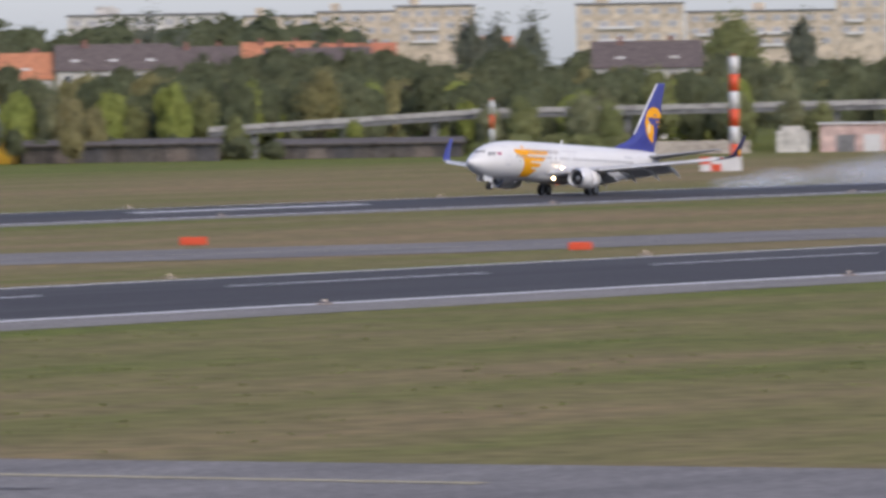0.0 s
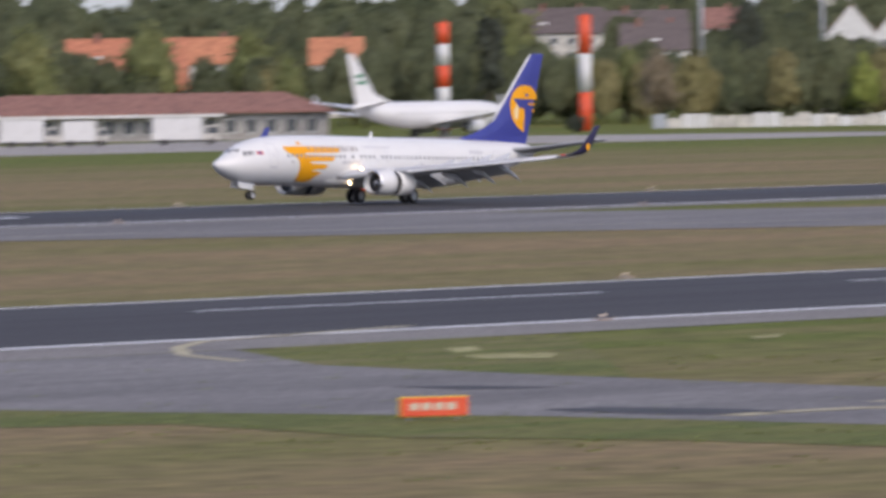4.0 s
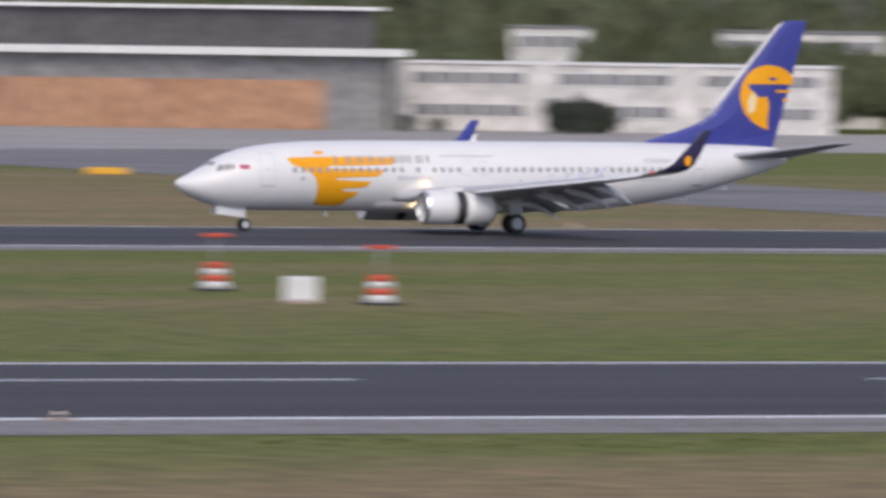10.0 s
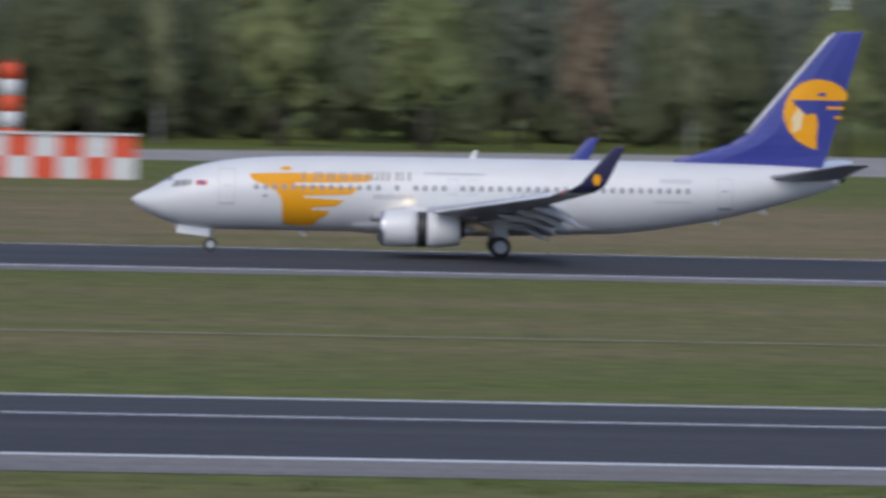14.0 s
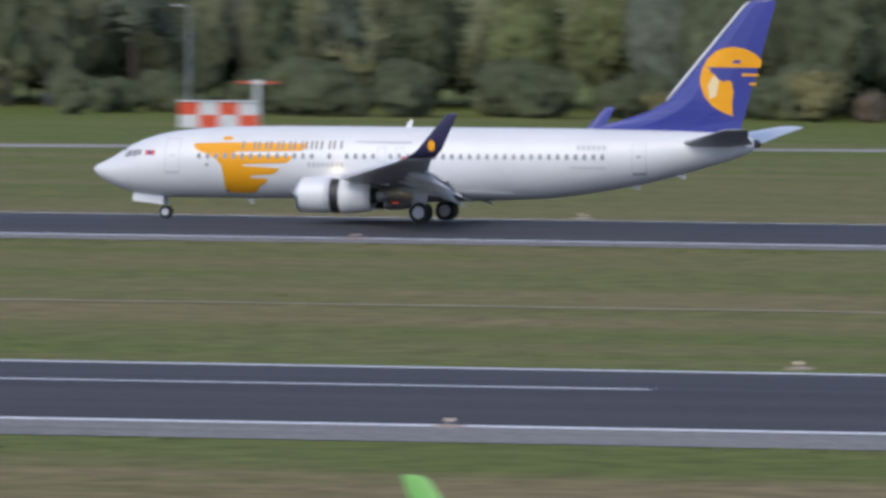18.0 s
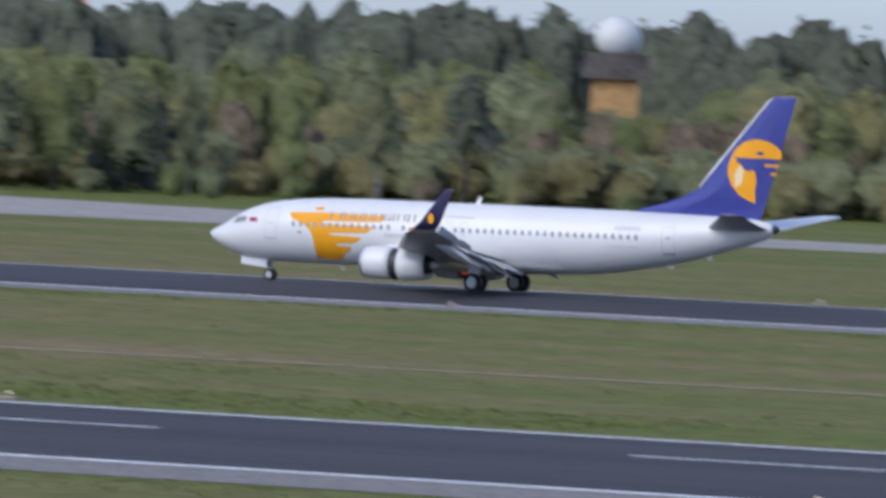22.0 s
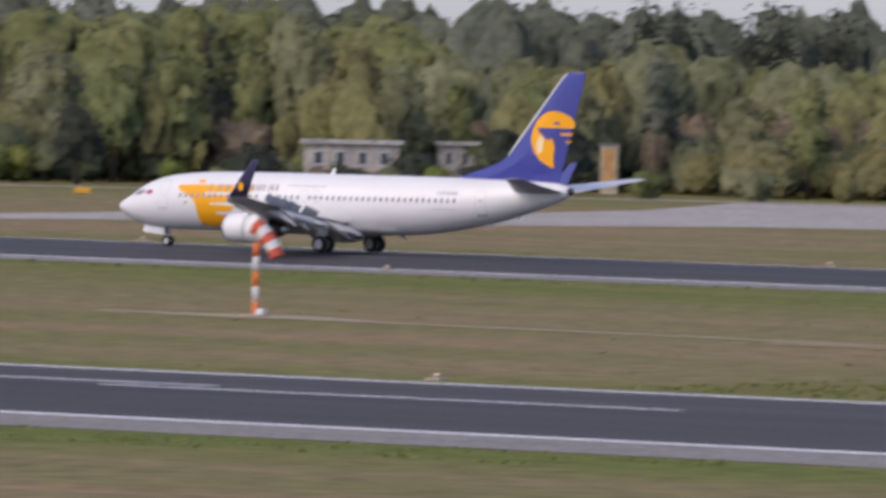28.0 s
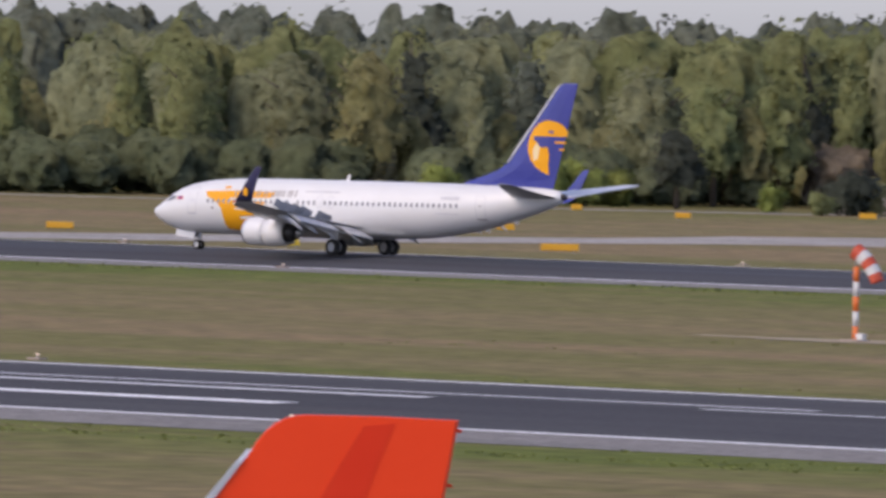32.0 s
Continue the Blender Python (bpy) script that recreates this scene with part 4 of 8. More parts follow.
for x, y, w in ((-487.2, 568.5, 2.3), (-472.5, 574.6, 2.9), (-465.2, 622.5, 2.4), (-585.8, 760, 1.7), (-537.6, 589.3, 2.2), (-536.9, 645.5, 1.5), (-585.0, 729.9, 1.5), (-620.0, 756.5, 1.1)):
    taxi_sign(x, y, 39, w, 0.68, SIGN_AMBER, "amber")
for x, y, turn, w in ((323, 483.5, -34, 1.4), (-486.7, 559.6, 40, 1.3), (-466.7, 619.6, 38, 1.9)):
    taxi_sign(x, y, turn, w, 0.6, SIGN_YELLOW, "yellow", 2, DARK)
taxi_sign(245.5, 350.2, -35, 1.4, 0.6, SIGN_PALE, "pale cream")

ORANGE_PAINT = material("orange_paint", [(0.75, 0.16, 0.03), (0.8, 0.2, 0.05)], (0.7, 0.7, 0.7), 0.0, 0.5, local=True)
WHITE_MATT = material("white_matt_paint", [(0.6, 0.6, 0.585), (0.68, 0.68, 0.665)], (0.7, 0.7, 0.7), 0.0, 0.6, local=True)
RED_MATT = material("red_matt_paint", [(0.55, 0.07, 0.035), (0.62, 0.1, 0.05)], (0.7, 0.7, 0.7), 0.0, 0.6, local=True)


def striped_pole(parent, r, z0, z1, n, a, b, sides=12):
    for i in range(n):
        za, zb = z0 + (z1 - z0) * i / n, z0 + (z1 - z0) * (i + 1) / n
        part("pole_band", tube([(0, 0, za), (0, 0, zb)], [r, r], sides), (a, b)[i % 2], parent, ("red-orange", "white")[i % 2] + " band", True)


def sock(parent, length, r0, r1, n, start, yaw, droop, a, b):
    """A tapering striped sleeve that hangs down the wind, ring by ring."""
    pts = [Vector(start)]
    for i in range(n * 2):
        pitch = radians(droop[0] + (droop[1] - droop[0]) * i / (n * 2))
        d = Vector((math.cos(yaw) * math.cos(pitch), math.sin(yaw) * math.cos(pitch), -math.sin(pitch)))
        pts.append(pts[-1] + d * length / (n * 2))
    for i in range(n):
        seg = pts[2 * i:2 * i + 3]
        rr = [r0 + (r1 - r0) * (2 * i + k) / (n * 2) for k in range(3)]
        rings = []
        for k, p in enumerate(seg):
            d = (pts[min(2 * i + k + 1, n * 2)] - pts[max(2 * i + k - 1, 0)]).normalized()
            s = Vector((-d.y, d.x, 0)).normalized()
            t = d.cross(s)
            rings.append([p + (s * math.cos(q) * (1 + 0.06 * math.sin(3 * q + i)) + t * math.sin(q)) * rr[k] for q in np.linspace(0, math.tau, 15)[:-1]])
        part("sleeve_ring", loft(rings, cap=False), (a, b)[i % 2], parent, ("red", "white")[i % 2] + " cloth ring", True)


wind = new("windsock")
tagged(wind, "red and white striped windsock on a banded pole in the grass", "windsock")
striped_pole(wind, 0.16, 0.0, 4.0, 5, ORANGE_PAINT, WHITE_MATT)
part("hoop", tube([(0, 0, 4.0), (0, 0, 5.1)], [0.05, 0.04], 8), POST_GREY, wind)
sock(wind, 2.15, 0.46, 0.36, 5, (-0.1, 0, 4.85), radians(12), (32, 74), RED_MATT, WHITE_MATT)
part("foundation", soft_box(-0.6, -0.6, -0.1, 0.6, 0.6, 0.1, 0.03), CREAM, wind)
part("control_box", soft_box(0.18, -0.2, 0.05, 0.6, 0.2, 0.42, 0.03), WHITE_MATT, wind, "white electrical box")
wind.matrix_basis = pose(-319.7, 413.9, base_z(-319.7, 413.9))
sheet("worn_patch", [(-324.5, 411), (-318, 410.2), (-312, 411.4), (-311, 413.6), (-318, 416), (-325, 414.5)], bpy.data.materials["worn_dry_grass"], 0.028, "pale worn ground round the windsock", "ground")

for i, (x, y) in enumerate(((155.4, 426.8), (156.1, 407.1))):
    ob = new("glide_path_monitor")
    tagged(ob, "red and white banded post with a flat red cap", "antenna mast", "glide path posts")
    part("footing", soft_box(-0.75, -0.75, -0.1, 0.75, 0.75, 0.12, 0.03), DARK, ob)
    for k, (z0, z1, r) in enumerate(((0.1, 0.45, 0.62), (0.45, 0.75, 0.58), (0.75, 1.05, 0.54), (1.05, 1.35, 0.5), (1.35, 2.5, 0.06))):
        part("post_band", tube([(0, 0, z0), (0, 0, z1)], [r, r * 0.95], 12), (WHITE_MATT, RED_MATT, WHITE_MATT, RED_MATT, POST_GREY)[k], ob, smooth=True)
    part("cap", soft_box(-0.6, -0.2, 2.5, 0.6, 0.2, 2.68, 0.03), RED_MATT, ob, "red cap")
    ob.matrix_basis = pose(x, y, base_z(x, y))
cab = new("equipment_cabinet")
tagged(cab, "white metal equipment cabinet standing in the grass", "cabinet")
part("body", soft_box(-0.75, -0.5, 0.12, 0.75, 0.5, 1.2, 0.04), WHITE_MATT, cab)
part("plinth", soft_box(-0.8, -0.55, -0.1, 0.8, 0.55, 0.13, 0.02), CREAM, cab)
part("door", soft_box(-0.6, -0.53, 0.2, 0.6, -0.49, 1.1, 0.02), WHITE_MATT, cab)
cab.matrix_basis = pose(153.1, 409.2, base_z(153.1, 409.2), 0, 0, -20)


# ---- buildings, masts and vehicles beyond the field ----
PLASTER = shifted(material("pale_render", [(0.52, 0.5, 0.455), (0.58, 0.56, 0.51), (0.47, 0.45, 0.41)], (0.12, 0.12, 0.3), 0.8, 0.9, spec=0.2), 0.06)
CREAM_WALL = material("cream_sheet_metal", [(0.47, 0.405, 0.33), (0.5, 0.435, 0.355)], (0.12, 0.12, 0.03), 0.0, 0.7)
LIGHT_CREAM = material("light_cream_render", [(0.56, 0.51, 0.41), (0.61, 0.56, 0.46)], (0.1, 0.1, 0.2), 0.6, 0.85, spec=0.2)
WHITE_RENDER = material("white_smooth_render", [(0.56, 0.55, 0.52), (0.62, 0.6, 0.57)], (0.1, 0.1, 0.3), 0.6, 0.85, spec=0.2)
BEIGE_WALL = material("beige_render", [(0.52, 0.44, 0.33), (0.6, 0.52, 0.41)], (0.1, 0.1, 0.2), 0.6, 0.9, spec=0.2)
TILE = shifted(material("orange_roof_tiles", [(0.43, 0.165, 0.09), (0.5, 0.205, 0.115), (0.38, 0.14, 0.08)], (0.5, 0.5, 1.2), 2.0, 0.85), 0.08)
BROWN_TILE = shifted(material("brown_red_roof_tiles", [(0.215, 0.105, 0.085), (0.265, 0.135, 0.108), (0.18, 0.09, 0.075)], (0.4, 0.4, 1.0), 2.0, 0.85), 0.06)
SLATE = shifted(material("dark_grey_roof_tiles", [(0.1, 0.08, 0.077), (0.13, 0.105, 0.1), (0.11, 0.088, 0.086)], (0.4, 0.4, 1.0), 2.0, 0.8), 0.08)
GREY_ROOF = material("grey_roofing", [(0.16, 0.16, 0.165), (0.22, 0.22, 0.22)], (0.3, 0.3, 0.3), 1.0, 0.85)
OLD_WALL = material("weathered_ochre_wall", [(0.4, 0.35, 0.29), (0.47, 0.42, 0.36), (0.34, 0.3, 0.26)], (0.4, 0.4, 0.5), 1.5, 0.9)
OLD_BOARDS = material("faded_brown_boards", [(0.15, 0.12, 0.105), (0.2, 0.165, 0.145)], (0.5, 0.5, 0.2), 1.5, 0.9)
TIMBER = material("weathered_dark_timber", [(0.07, 0.06, 0.055), (0.12, 0.105, 0.095), (0.095, 0.085, 0.08)], (0.6, 0.6, 0.2), 1.5, 0.9)
HANGAR_GREY = material("grey_cladding", [(0.2, 0.2, 0.2), (0.24, 0.24, 0.238)], (0.6, 0.6, 0.08), 1.0, 0.7)
HANGAR_DARK = material("dark_cladding", [(0.06, 0.055, 0.06), (0.085, 0.08, 0.082)], (0.5, 0.5, 0.1), 1.0, 0.7)
DOOR_ORANGE = material("weathered_orange_doors", [(0.36, 0.19, 0.105), (0.42, 0.235, 0.14), (0.33, 0.18, 0.11)], (0.35, 0.35, 0.08), 0.8, 0.8)
BLUE_GREY = material("blue_grey_cladding", [(0.36, 0.395, 0.43), (0.39, 0.425, 0.46)], (0.1, 0.1, 0.05), 0.0, 0.7)
MOTTLED = material("stained_concrete_wall", [(0.14, 0.14, 0.15), (0.3, 0.31, 0.33), (0.42, 0.43, 0.45)], (0.3, 0.3, 0.12), 0.7, 0.9)
GLASS = material("window_glass", [(0.05, 0.06, 0.07), (0.09, 0.1, 0.11)], (0.3, 0.3, 0.3), 0.0, 0.15)
# panes in a plain mid grey, paler than GLASS
PALE_GLASS = material("grey_window_glass", [(0.15, 0.155, 0.165), (0.2, 0.2, 0.21)], (0.3, 0.3, 0.3), 0.0, 0.25)
# distance haze put into the colour: panes paler than real glass
FAR_GLASS = material("haze_paled_glass", [(0.37, 0.37, 0.38), (0.42, 0.42, 0.43)], (0.3, 0.3, 0.3), 0.0, 0.3)
TEAL_GLASS = material("teal_tinted_glass", [(0.04, 0.06, 0.068), (0.06, 0.08, 0.085)], (0.3, 0.3, 0.3), 0.0, 0.15)
YELLOW_WALL = material("yellow_panel", [(0.66, 0.38, 0.03), (0.7, 0.43, 0.05)], (0.3, 0.3, 0.3), 0.0, 0.6)
OCHRE = material("ochre_render", [(0.5, 0.27, 0.1), (0.55, 0.32, 0.14)], (0.3, 0.3, 0.3), 0.8, 0.9)
PINK_WALL = material("pink_render", [(0.55, 0.38, 0.34), (0.6, 0.45, 0.4)], (0.2, 0.2, 0.2), 0.8, 0.9)


def stand(name, x, y, rot, label, category, group=""):
    ob = new(name)
    ob.matrix_basis = pose(x, y, base_z(x, y), 0, 0, rot)
    return tagged(ob, label, category, group)


window_meshes = {}


def window_row(parent, x0, x1, n, z0, z1, y, frame=WHITE_MATT, fill=0.62, glass=None):
    """n windows side by side in a wall's face at y: a thin frame each, with a pane set in it."""
    pitch = (x1 - x0) / n
    w, h = pitch * fill, z1 - z0
    key = (round(w, 2), round(h, 2), frame.name, glass.name if glass else "")
    if key not in window_meshes:
        t = min(0.12, w * 0.12)
        window_meshes[key] = (mesh("window", *boxes((-w / 2, -0.06, 0, -w / 2 + t, 0.05, h), (w / 2 - t, -0.06, 0, w / 2, 0.05, h), (-w / 2 + t, -0.06, h - t, w / 2 - t, 0.05, h), (-w / 2 + t, -0.1, 0, w / 2 - t, 0.05, t)), frame),
                              mesh("pane", *boxes((-w / 2 + t, -0.03, t, w / 2 - t, 0.02, h - t)), glass or GLASS))
    f, p = window_meshes[key]
    for i in range(n):
        ob = part("window", f, None, parent, m=Matrix.Translation((x0 + pitch * (i + 0.5), y, z0)))
        part("pane", p, None, ob)


def hip(w, d, z0, z1, over=0.5, ridge=None):
    """A hipped roof; ridge: half length of its ridge."""
    a, b = w / 2 + over, d / 2 + over
    r = ridge if ridge is not None else max(0.3, a - b)
    v = [(-a, -b, z0), (a, -b, z0), (a, b, z0), (-a, b, z0), (-r, 0, z1), (r, 0, z1), (-a, -b, z0 - 0.25), (a, -b, z0 - 0.25), (a, b, z0 - 0.25), (-a, b, z0 - 0.25)]
    return v, [[0, 1, 5, 4], [1, 2, 5], [2, 3, 4, 5], [3, 0, 4], [6, 7, 1, 0], [7, 8, 2, 1], [8, 9, 3, 2], [9, 6, 0, 3], [9, 8, 7, 6]]


def gable(w, d, z0, z1, over=0.4):
    a, b = w / 2 + over, d / 2 + over
    v = [(-a, -b, z0), (a, -b, z0), (a, b, z0), (-a, b, z0), (-a, 0, z1), (a, 0, z1)]
    v += [(x, y, z - 0.2) for x, y, z in v]
    return v, [[0, 1, 5, 4], [2, 3, 4, 5], [7, 6, 10, 11], [9, 8, 11, 10], [6, 7, 1, 0], [8, 9, 3, 2], [1, 7, 11, 5], [8, 2, 5, 11], [6, 0, 4, 10], [3, 9, 10, 4]]


def chimneys(parent, spots, z0, z1):
    for x, y in spots:
        part("chimney", boxes((x - 0.45, y - 0.35, z0, x + 0.45, y + 0.35, z1), (x - 0.52, y - 0.42, z1, x + 0.52, y + 0.42, z1 + 0.15)), BROWN_TILE, parent)


def gable_house(x, y, rot, w, h, roof):
    d = min(11.0, w * 0.8 + 3)
    eave = h - (3.0 if roof is TILE and w >= 20 else min(d * 0.46, h * 0.42))
    ob = stand("house", x, y, rot, {"orange_roof_tiles": "pale rendered house with an orange tiled roof", "dark_grey_roof_tiles": "pale rendered house with a dark grey roof"}.get(roof.name, "pale rendered house with a brown-red roof"), "house", "houses behind the field")
    walls = part("wall", boxes((-w / 2, -d / 2, 0, w / 2, d / 2, eave)), PLASTER, ob)
    for s in (-1, 1):
        xx = s * (w / 2)
        part("gable_wall", ([(xx, -d / 2, eave), (xx, d / 2, eave), (xx, 0, h - 0.25), (xx - s * 0.3, -d / 2, eave), (xx - s * 0.3, d / 2, eave), (xx - s * 0.3, 0, h - 0.25)], [[0, 1, 2], [5, 4, 3], [0, 3, 4, 1], [1, 4, 5, 2], [2, 5, 3, 0]]), PLASTER, walls)
    top = part("roof", gable(w, d, eave, h), roof, ob)
    chimneys(top, [(w * 0.22, 0.8)] + ([(-w * 0.25, -0.5)] if w > 12 else []), h - 1.6, h + 0.7)
    n = max(2, int(w / 3.2))
    for z in (eave - 2.4, eave - 5.2):
        if z > 1:
            window_row(walls, -w / 2 + 0.5, w / 2 - 0.5, n, z, z + 1.5, -d / 2 - 0.02, fill=0.45)
    if w > 9:
        for i in range(max(1, int(w / 7))):
            xx = -w / 2 + (i + 0.5) * w / max(1, int(w / 7))
            part("dormer", boxes((xx - 0.9, -d * 0.36, eave + 0.6, xx + 0.9, -d * 0.1, eave + 2.1)), WHITE_MATT, top)
    return ob


def gable_front_house(x, y, rot, w, h):
    ob = stand("house", x, y, rot, "white house with steep gable front and brown roof", "house", "white gable houses")
    d, eave = 12.0, h - w * 0.62
    walls = part("wall", boxes((-w / 2, -d / 2, 0, w / 2, d / 2, eave)), WHITE_MATT, ob)
    part("gable_wall", ([(-w / 2, -d / 2, eave), (w / 2, -d / 2, eave), (0, -d / 2, h - 0.2), (-w / 2, -d / 2 + 0.3, eave), (w / 2, -d / 2 + 0.3, eave), (0, -d / 2 + 0.3, h - 0.2)], [[0, 1, 2], [5, 4, 3], [0, 3, 4, 1], [1, 4, 5, 2], [2, 5, 3, 0]]), WHITE_MATT, walls)
    v, f = gable(d, w, eave, h)
    part("roof", ([(b, a + 0.5, c) for a, b, c in v], [q[::-1] for q in f]), BROWN_TILE, ob)
    window_row(walls, -w / 2 + 0.8, w / 2 - 0.8, 3, eave - 2, eave - 0.5, -d / 2 - 0.02, fill=0.5)


def apartment_block(x, y, rot, w, h, tone):
    wall = {"pale": PLASTER, "white": WHITE_MATT, "beige": BEIGE_WALL, "cream": BEIGE_WALL}[tone]
    ob = stand("apartment_block", x, y, rot, tone + " apartment block with rows of windows and a flat roof", "apartment block", "distant apartment blocks")
    walls = part("wall", boxes((-w / 2, -6, 0, w / 2, 6, h)), wall, ob)
    roof = part("roof", boxes((-w / 2 - 0.3, -6.3, h, w / 2 + 0.3, 6.3, h + 0.5)), GREY_ROOF, ob)
    if w > 18:
        part("lift_house", boxes((-w * 0.32, -2, h + 0.5, -w * 0.2, 2, h + 2.6)), wall, roof)
    n = max(3, int(w / 4.2))
    for k in range(3):
        z = h - 2.6 - k * 3.4
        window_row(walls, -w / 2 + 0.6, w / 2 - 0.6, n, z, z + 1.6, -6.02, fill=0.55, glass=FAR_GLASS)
    for k in range(2):
        part("balcony_rail", boxes((-w * 0.3, -6.9, h - 6.6 - k * 3.4, w * 0.05, -6.05, h - 5.8 - k * 3.4)), (YELLOW_WALL if tone == "pale" and k else WHITE_MATT), walls)


def flat_block(x, y, rot, w, h, label, floors, n, wall=None, glass=None):
    ob = stand("office_block", x, y, rot, label, "building")
    d = 12.0
    walls = part("wall", boxes((-w / 2, 0, 0, w / 2, d, h - 0.3)), wall or PLASTER, ob)
    part("roof", boxes((-w / 2 - 0.25, -0.25, h - 0.3, w / 2 + 0.25, d + 0.25, h)), GREY_ROOF if h > 9 else WHITE_MATT, ob)
    pitch = (h - 0.6) / floors
    third = w / 3
    for k in range(floors):
        z = 0.3 + pitch * k + pitch * 0.35
        for s in range(3 if w > 30 else 1):
            x0 = -w / 2 + (s * third + 1.8 if w > 30 else 0.6)
            x1 = x0 + (third - 3.6 if w > 30 else w - 1.2)
            window_row(walls, x0, x1, max(2, n // (3 if w > 30 else 1)), z, z + pitch * 0.42, -0.02, fill=0.94 if glass else 0.86, glass=glass)
    if w > 30:
        for xx in (-w / 2, -w / 6, w / 6):
            part("pier", boxes((xx - 1.3 if xx > -w / 2 else xx - 0.1, -0.5, 0, xx + 1.3, 0, h - 0.2)), wall or PLASTER, ob)


def shed(x, y, rot, w, h, label):
    ob = stand("shed", x, y, rot, label, "shed", "sheds at the field's edge")
    walls = part("wall", boxes((-w / 2, 0, 0, w / 2, 7, h - 0.5)), TIMBER, ob)
    part("roof", ([(-w / 2 - 0.4, -0.7, h - 0.75), (w / 2 + 0.4, -0.7, h - 0.75), (w / 2 + 0.4, 7.4, h), (-w / 2 - 0.4, 7.4, h), (-w / 2 - 0.4, -0.7, h - 0.45), (w / 2 + 0.4, -0.7, h - 0.45), (w / 2 + 0.4, 7.4, h + 0.3), (-w / 2 - 0.4, 7.4, h + 0.3)], boxes((0, 0, 0, 1, 1, 1))[1]), TIMBER, ob)
    n = max(3, int(w / 4))
    for i in range(n):
        xx = -w / 2 + (i + 0.5) * w / n
        part("shed_door", boxes((xx - w / n * 0.36, -0.06, 0.05, xx + w / n * 0.36, 0.0, h - 1.0)), (TIMBER, OLD_BOARDS, HANGAR_DARK, TIMBER)[i % 4], walls)
        part("post", boxes((xx - w / n * 0.48, -0.15, 0, xx - w / n * 0.44, 0.0, h - 0.7)), TIMBER, walls)


CONCRETE_EDGE = material("aged_pale_concrete", [(0.36, 0.35, 0.33), (0.45, 0.44, 0.41), (0.29, 0.28, 0.27)], (0.4, 0.4, 0.9), 3.0, 0.9, spec=0.2)


def barrier(x, y, rot, w, h, rise):
    ob = stand("viaduct", x, y, rot, "grey concrete viaduct edge among trees", "viaduct", "viaduct")
    a, c = h - rise / 2, h + rise / 2
    pts = [(s * w / 2, d, z + dz) for d in (0, 8) for s, z in ((-1, a), (1, c)) for dz in (-1.25, 0)]
    part("beam", (pts, [[0, 2, 3, 1], [4, 5, 7, 6], [1, 3, 7, 5], [0, 4, 6, 2], [0, 1, 5, 4], [2, 6, 7, 3]]), GREY_ROOF, ob)
    part("parapet", (loft([[(s * w / 2, -0.2, z - 0.5), (s * w / 2, 0.1, z - 0.5), (s * w / 2, 0.1, z + 0.3), (s * w / 2, -0.2, z + 0.3)] for s, z in ((-1, a), (1, c))])), CONCRETE_EDGE, ob, "pale parapet")
    n = max(2, int(w / 14))
    for i in range(n):
        f = (i + 0.5) / n
        part("pier", boxes((-w / 2 + f * w - 0.6, 1, 0, -w / 2 + f * w + 0.6, 6, a + (c - a) * f - 1.2)), GREY_ROOF, ob)


def shop(x, y, rot, w, h):
    ob = stand("shop_hall", x, y, rot, "yellow, orange and white shop hall with glazed front", "building")
    part("lower_wall", boxes((-w / 2, 0, 0, w / 2 + 3, 12, h * 0.3)), YELLOW_WALL, ob, "yellow lower storey")
    part("white_wall", boxes((-w * 0.1, 1, h * 0.6, w / 2, 12, h * 0.86)), WHITE_MATT, ob)
    part("orange_wall", boxes((-w * 0.1, 0.9, h * 0.3, w / 2, 12, h * 0.6)), YELLOW_WALL, ob)
    part("window_band", boxes((-w * 0.08, 0.95, h * 0.66, w / 2 - 0.3, 11.9, h * 0.78)), GLASS, ob)
    part("yellow_band", boxes((-w * 0.1, 0.8, h * 0.86, w / 2, 12.2, h)), YELLOW_WALL, ob)
    part("red_tower", boxes((-w / 2, 0.5, h * 0.3, -w * 0.34, 10, h)), SIGN_RED, ob)
    part("grey_tower", boxes((-w * 0.34, 0.6, h * 0.3, -w * 0.24, 10, h * 1.05)), PLASTER, ob)
    part("red_tower", boxes((-w * 0.24, 0.5, h * 0.3, -w * 0.1, 10, h * 0.97)), SIGN_RED, ob)


def pink_hall(x, y, rot, w, h):
    ob = stand("storage_hall", x, y, rot, "low pink and white storage hall at the field's edge", "building")
    walls = part("wall", boxes((-w * 0.1, 0, 0, w / 2 + 6, 9, h)), PINK_WALL, ob)
    part("roof", boxes((-w * 0.12, -0.3, h, w / 2 + 6.3, 9.3, h + 0.25)), WHITE_MATT, ob)
    part("gate", boxes((w * 0.05, -0.06, 0, w * 0.22, 0, h * 0.62)), GREY_ROOF, walls)
    part("gate", boxes((w * 0.3, -0.06, 0, w * 0.46, 0, h * 0.62)), WHITE_MATT, walls)
    part("annex", boxes((-w / 2, 1, 0, -w * 0.2, 7, h * 0.78), (-w * 0.46, 1.5, h * 0.78, -w * 0.26, 6, h * 0.95)), PLASTER, ob)


def checker_hut(x, y, rot, w, h):
    ob = stand("checkered_hut", x, y, rot, "small red and white checkered equipment hut", "hut")
    n = 4
    for i in range(n):
        for k in range(2):
            part("panel", boxes((-w / 2 + i * w / n, 0, k * h / 2, -w / 2 + (i + 1) * w / n, 2.2, (k + 1) * h / 2)), (WHITE_MATT, SIGN_RED)[(i + k) % 2 if i < 2 else (i > 2) * 0], ob)


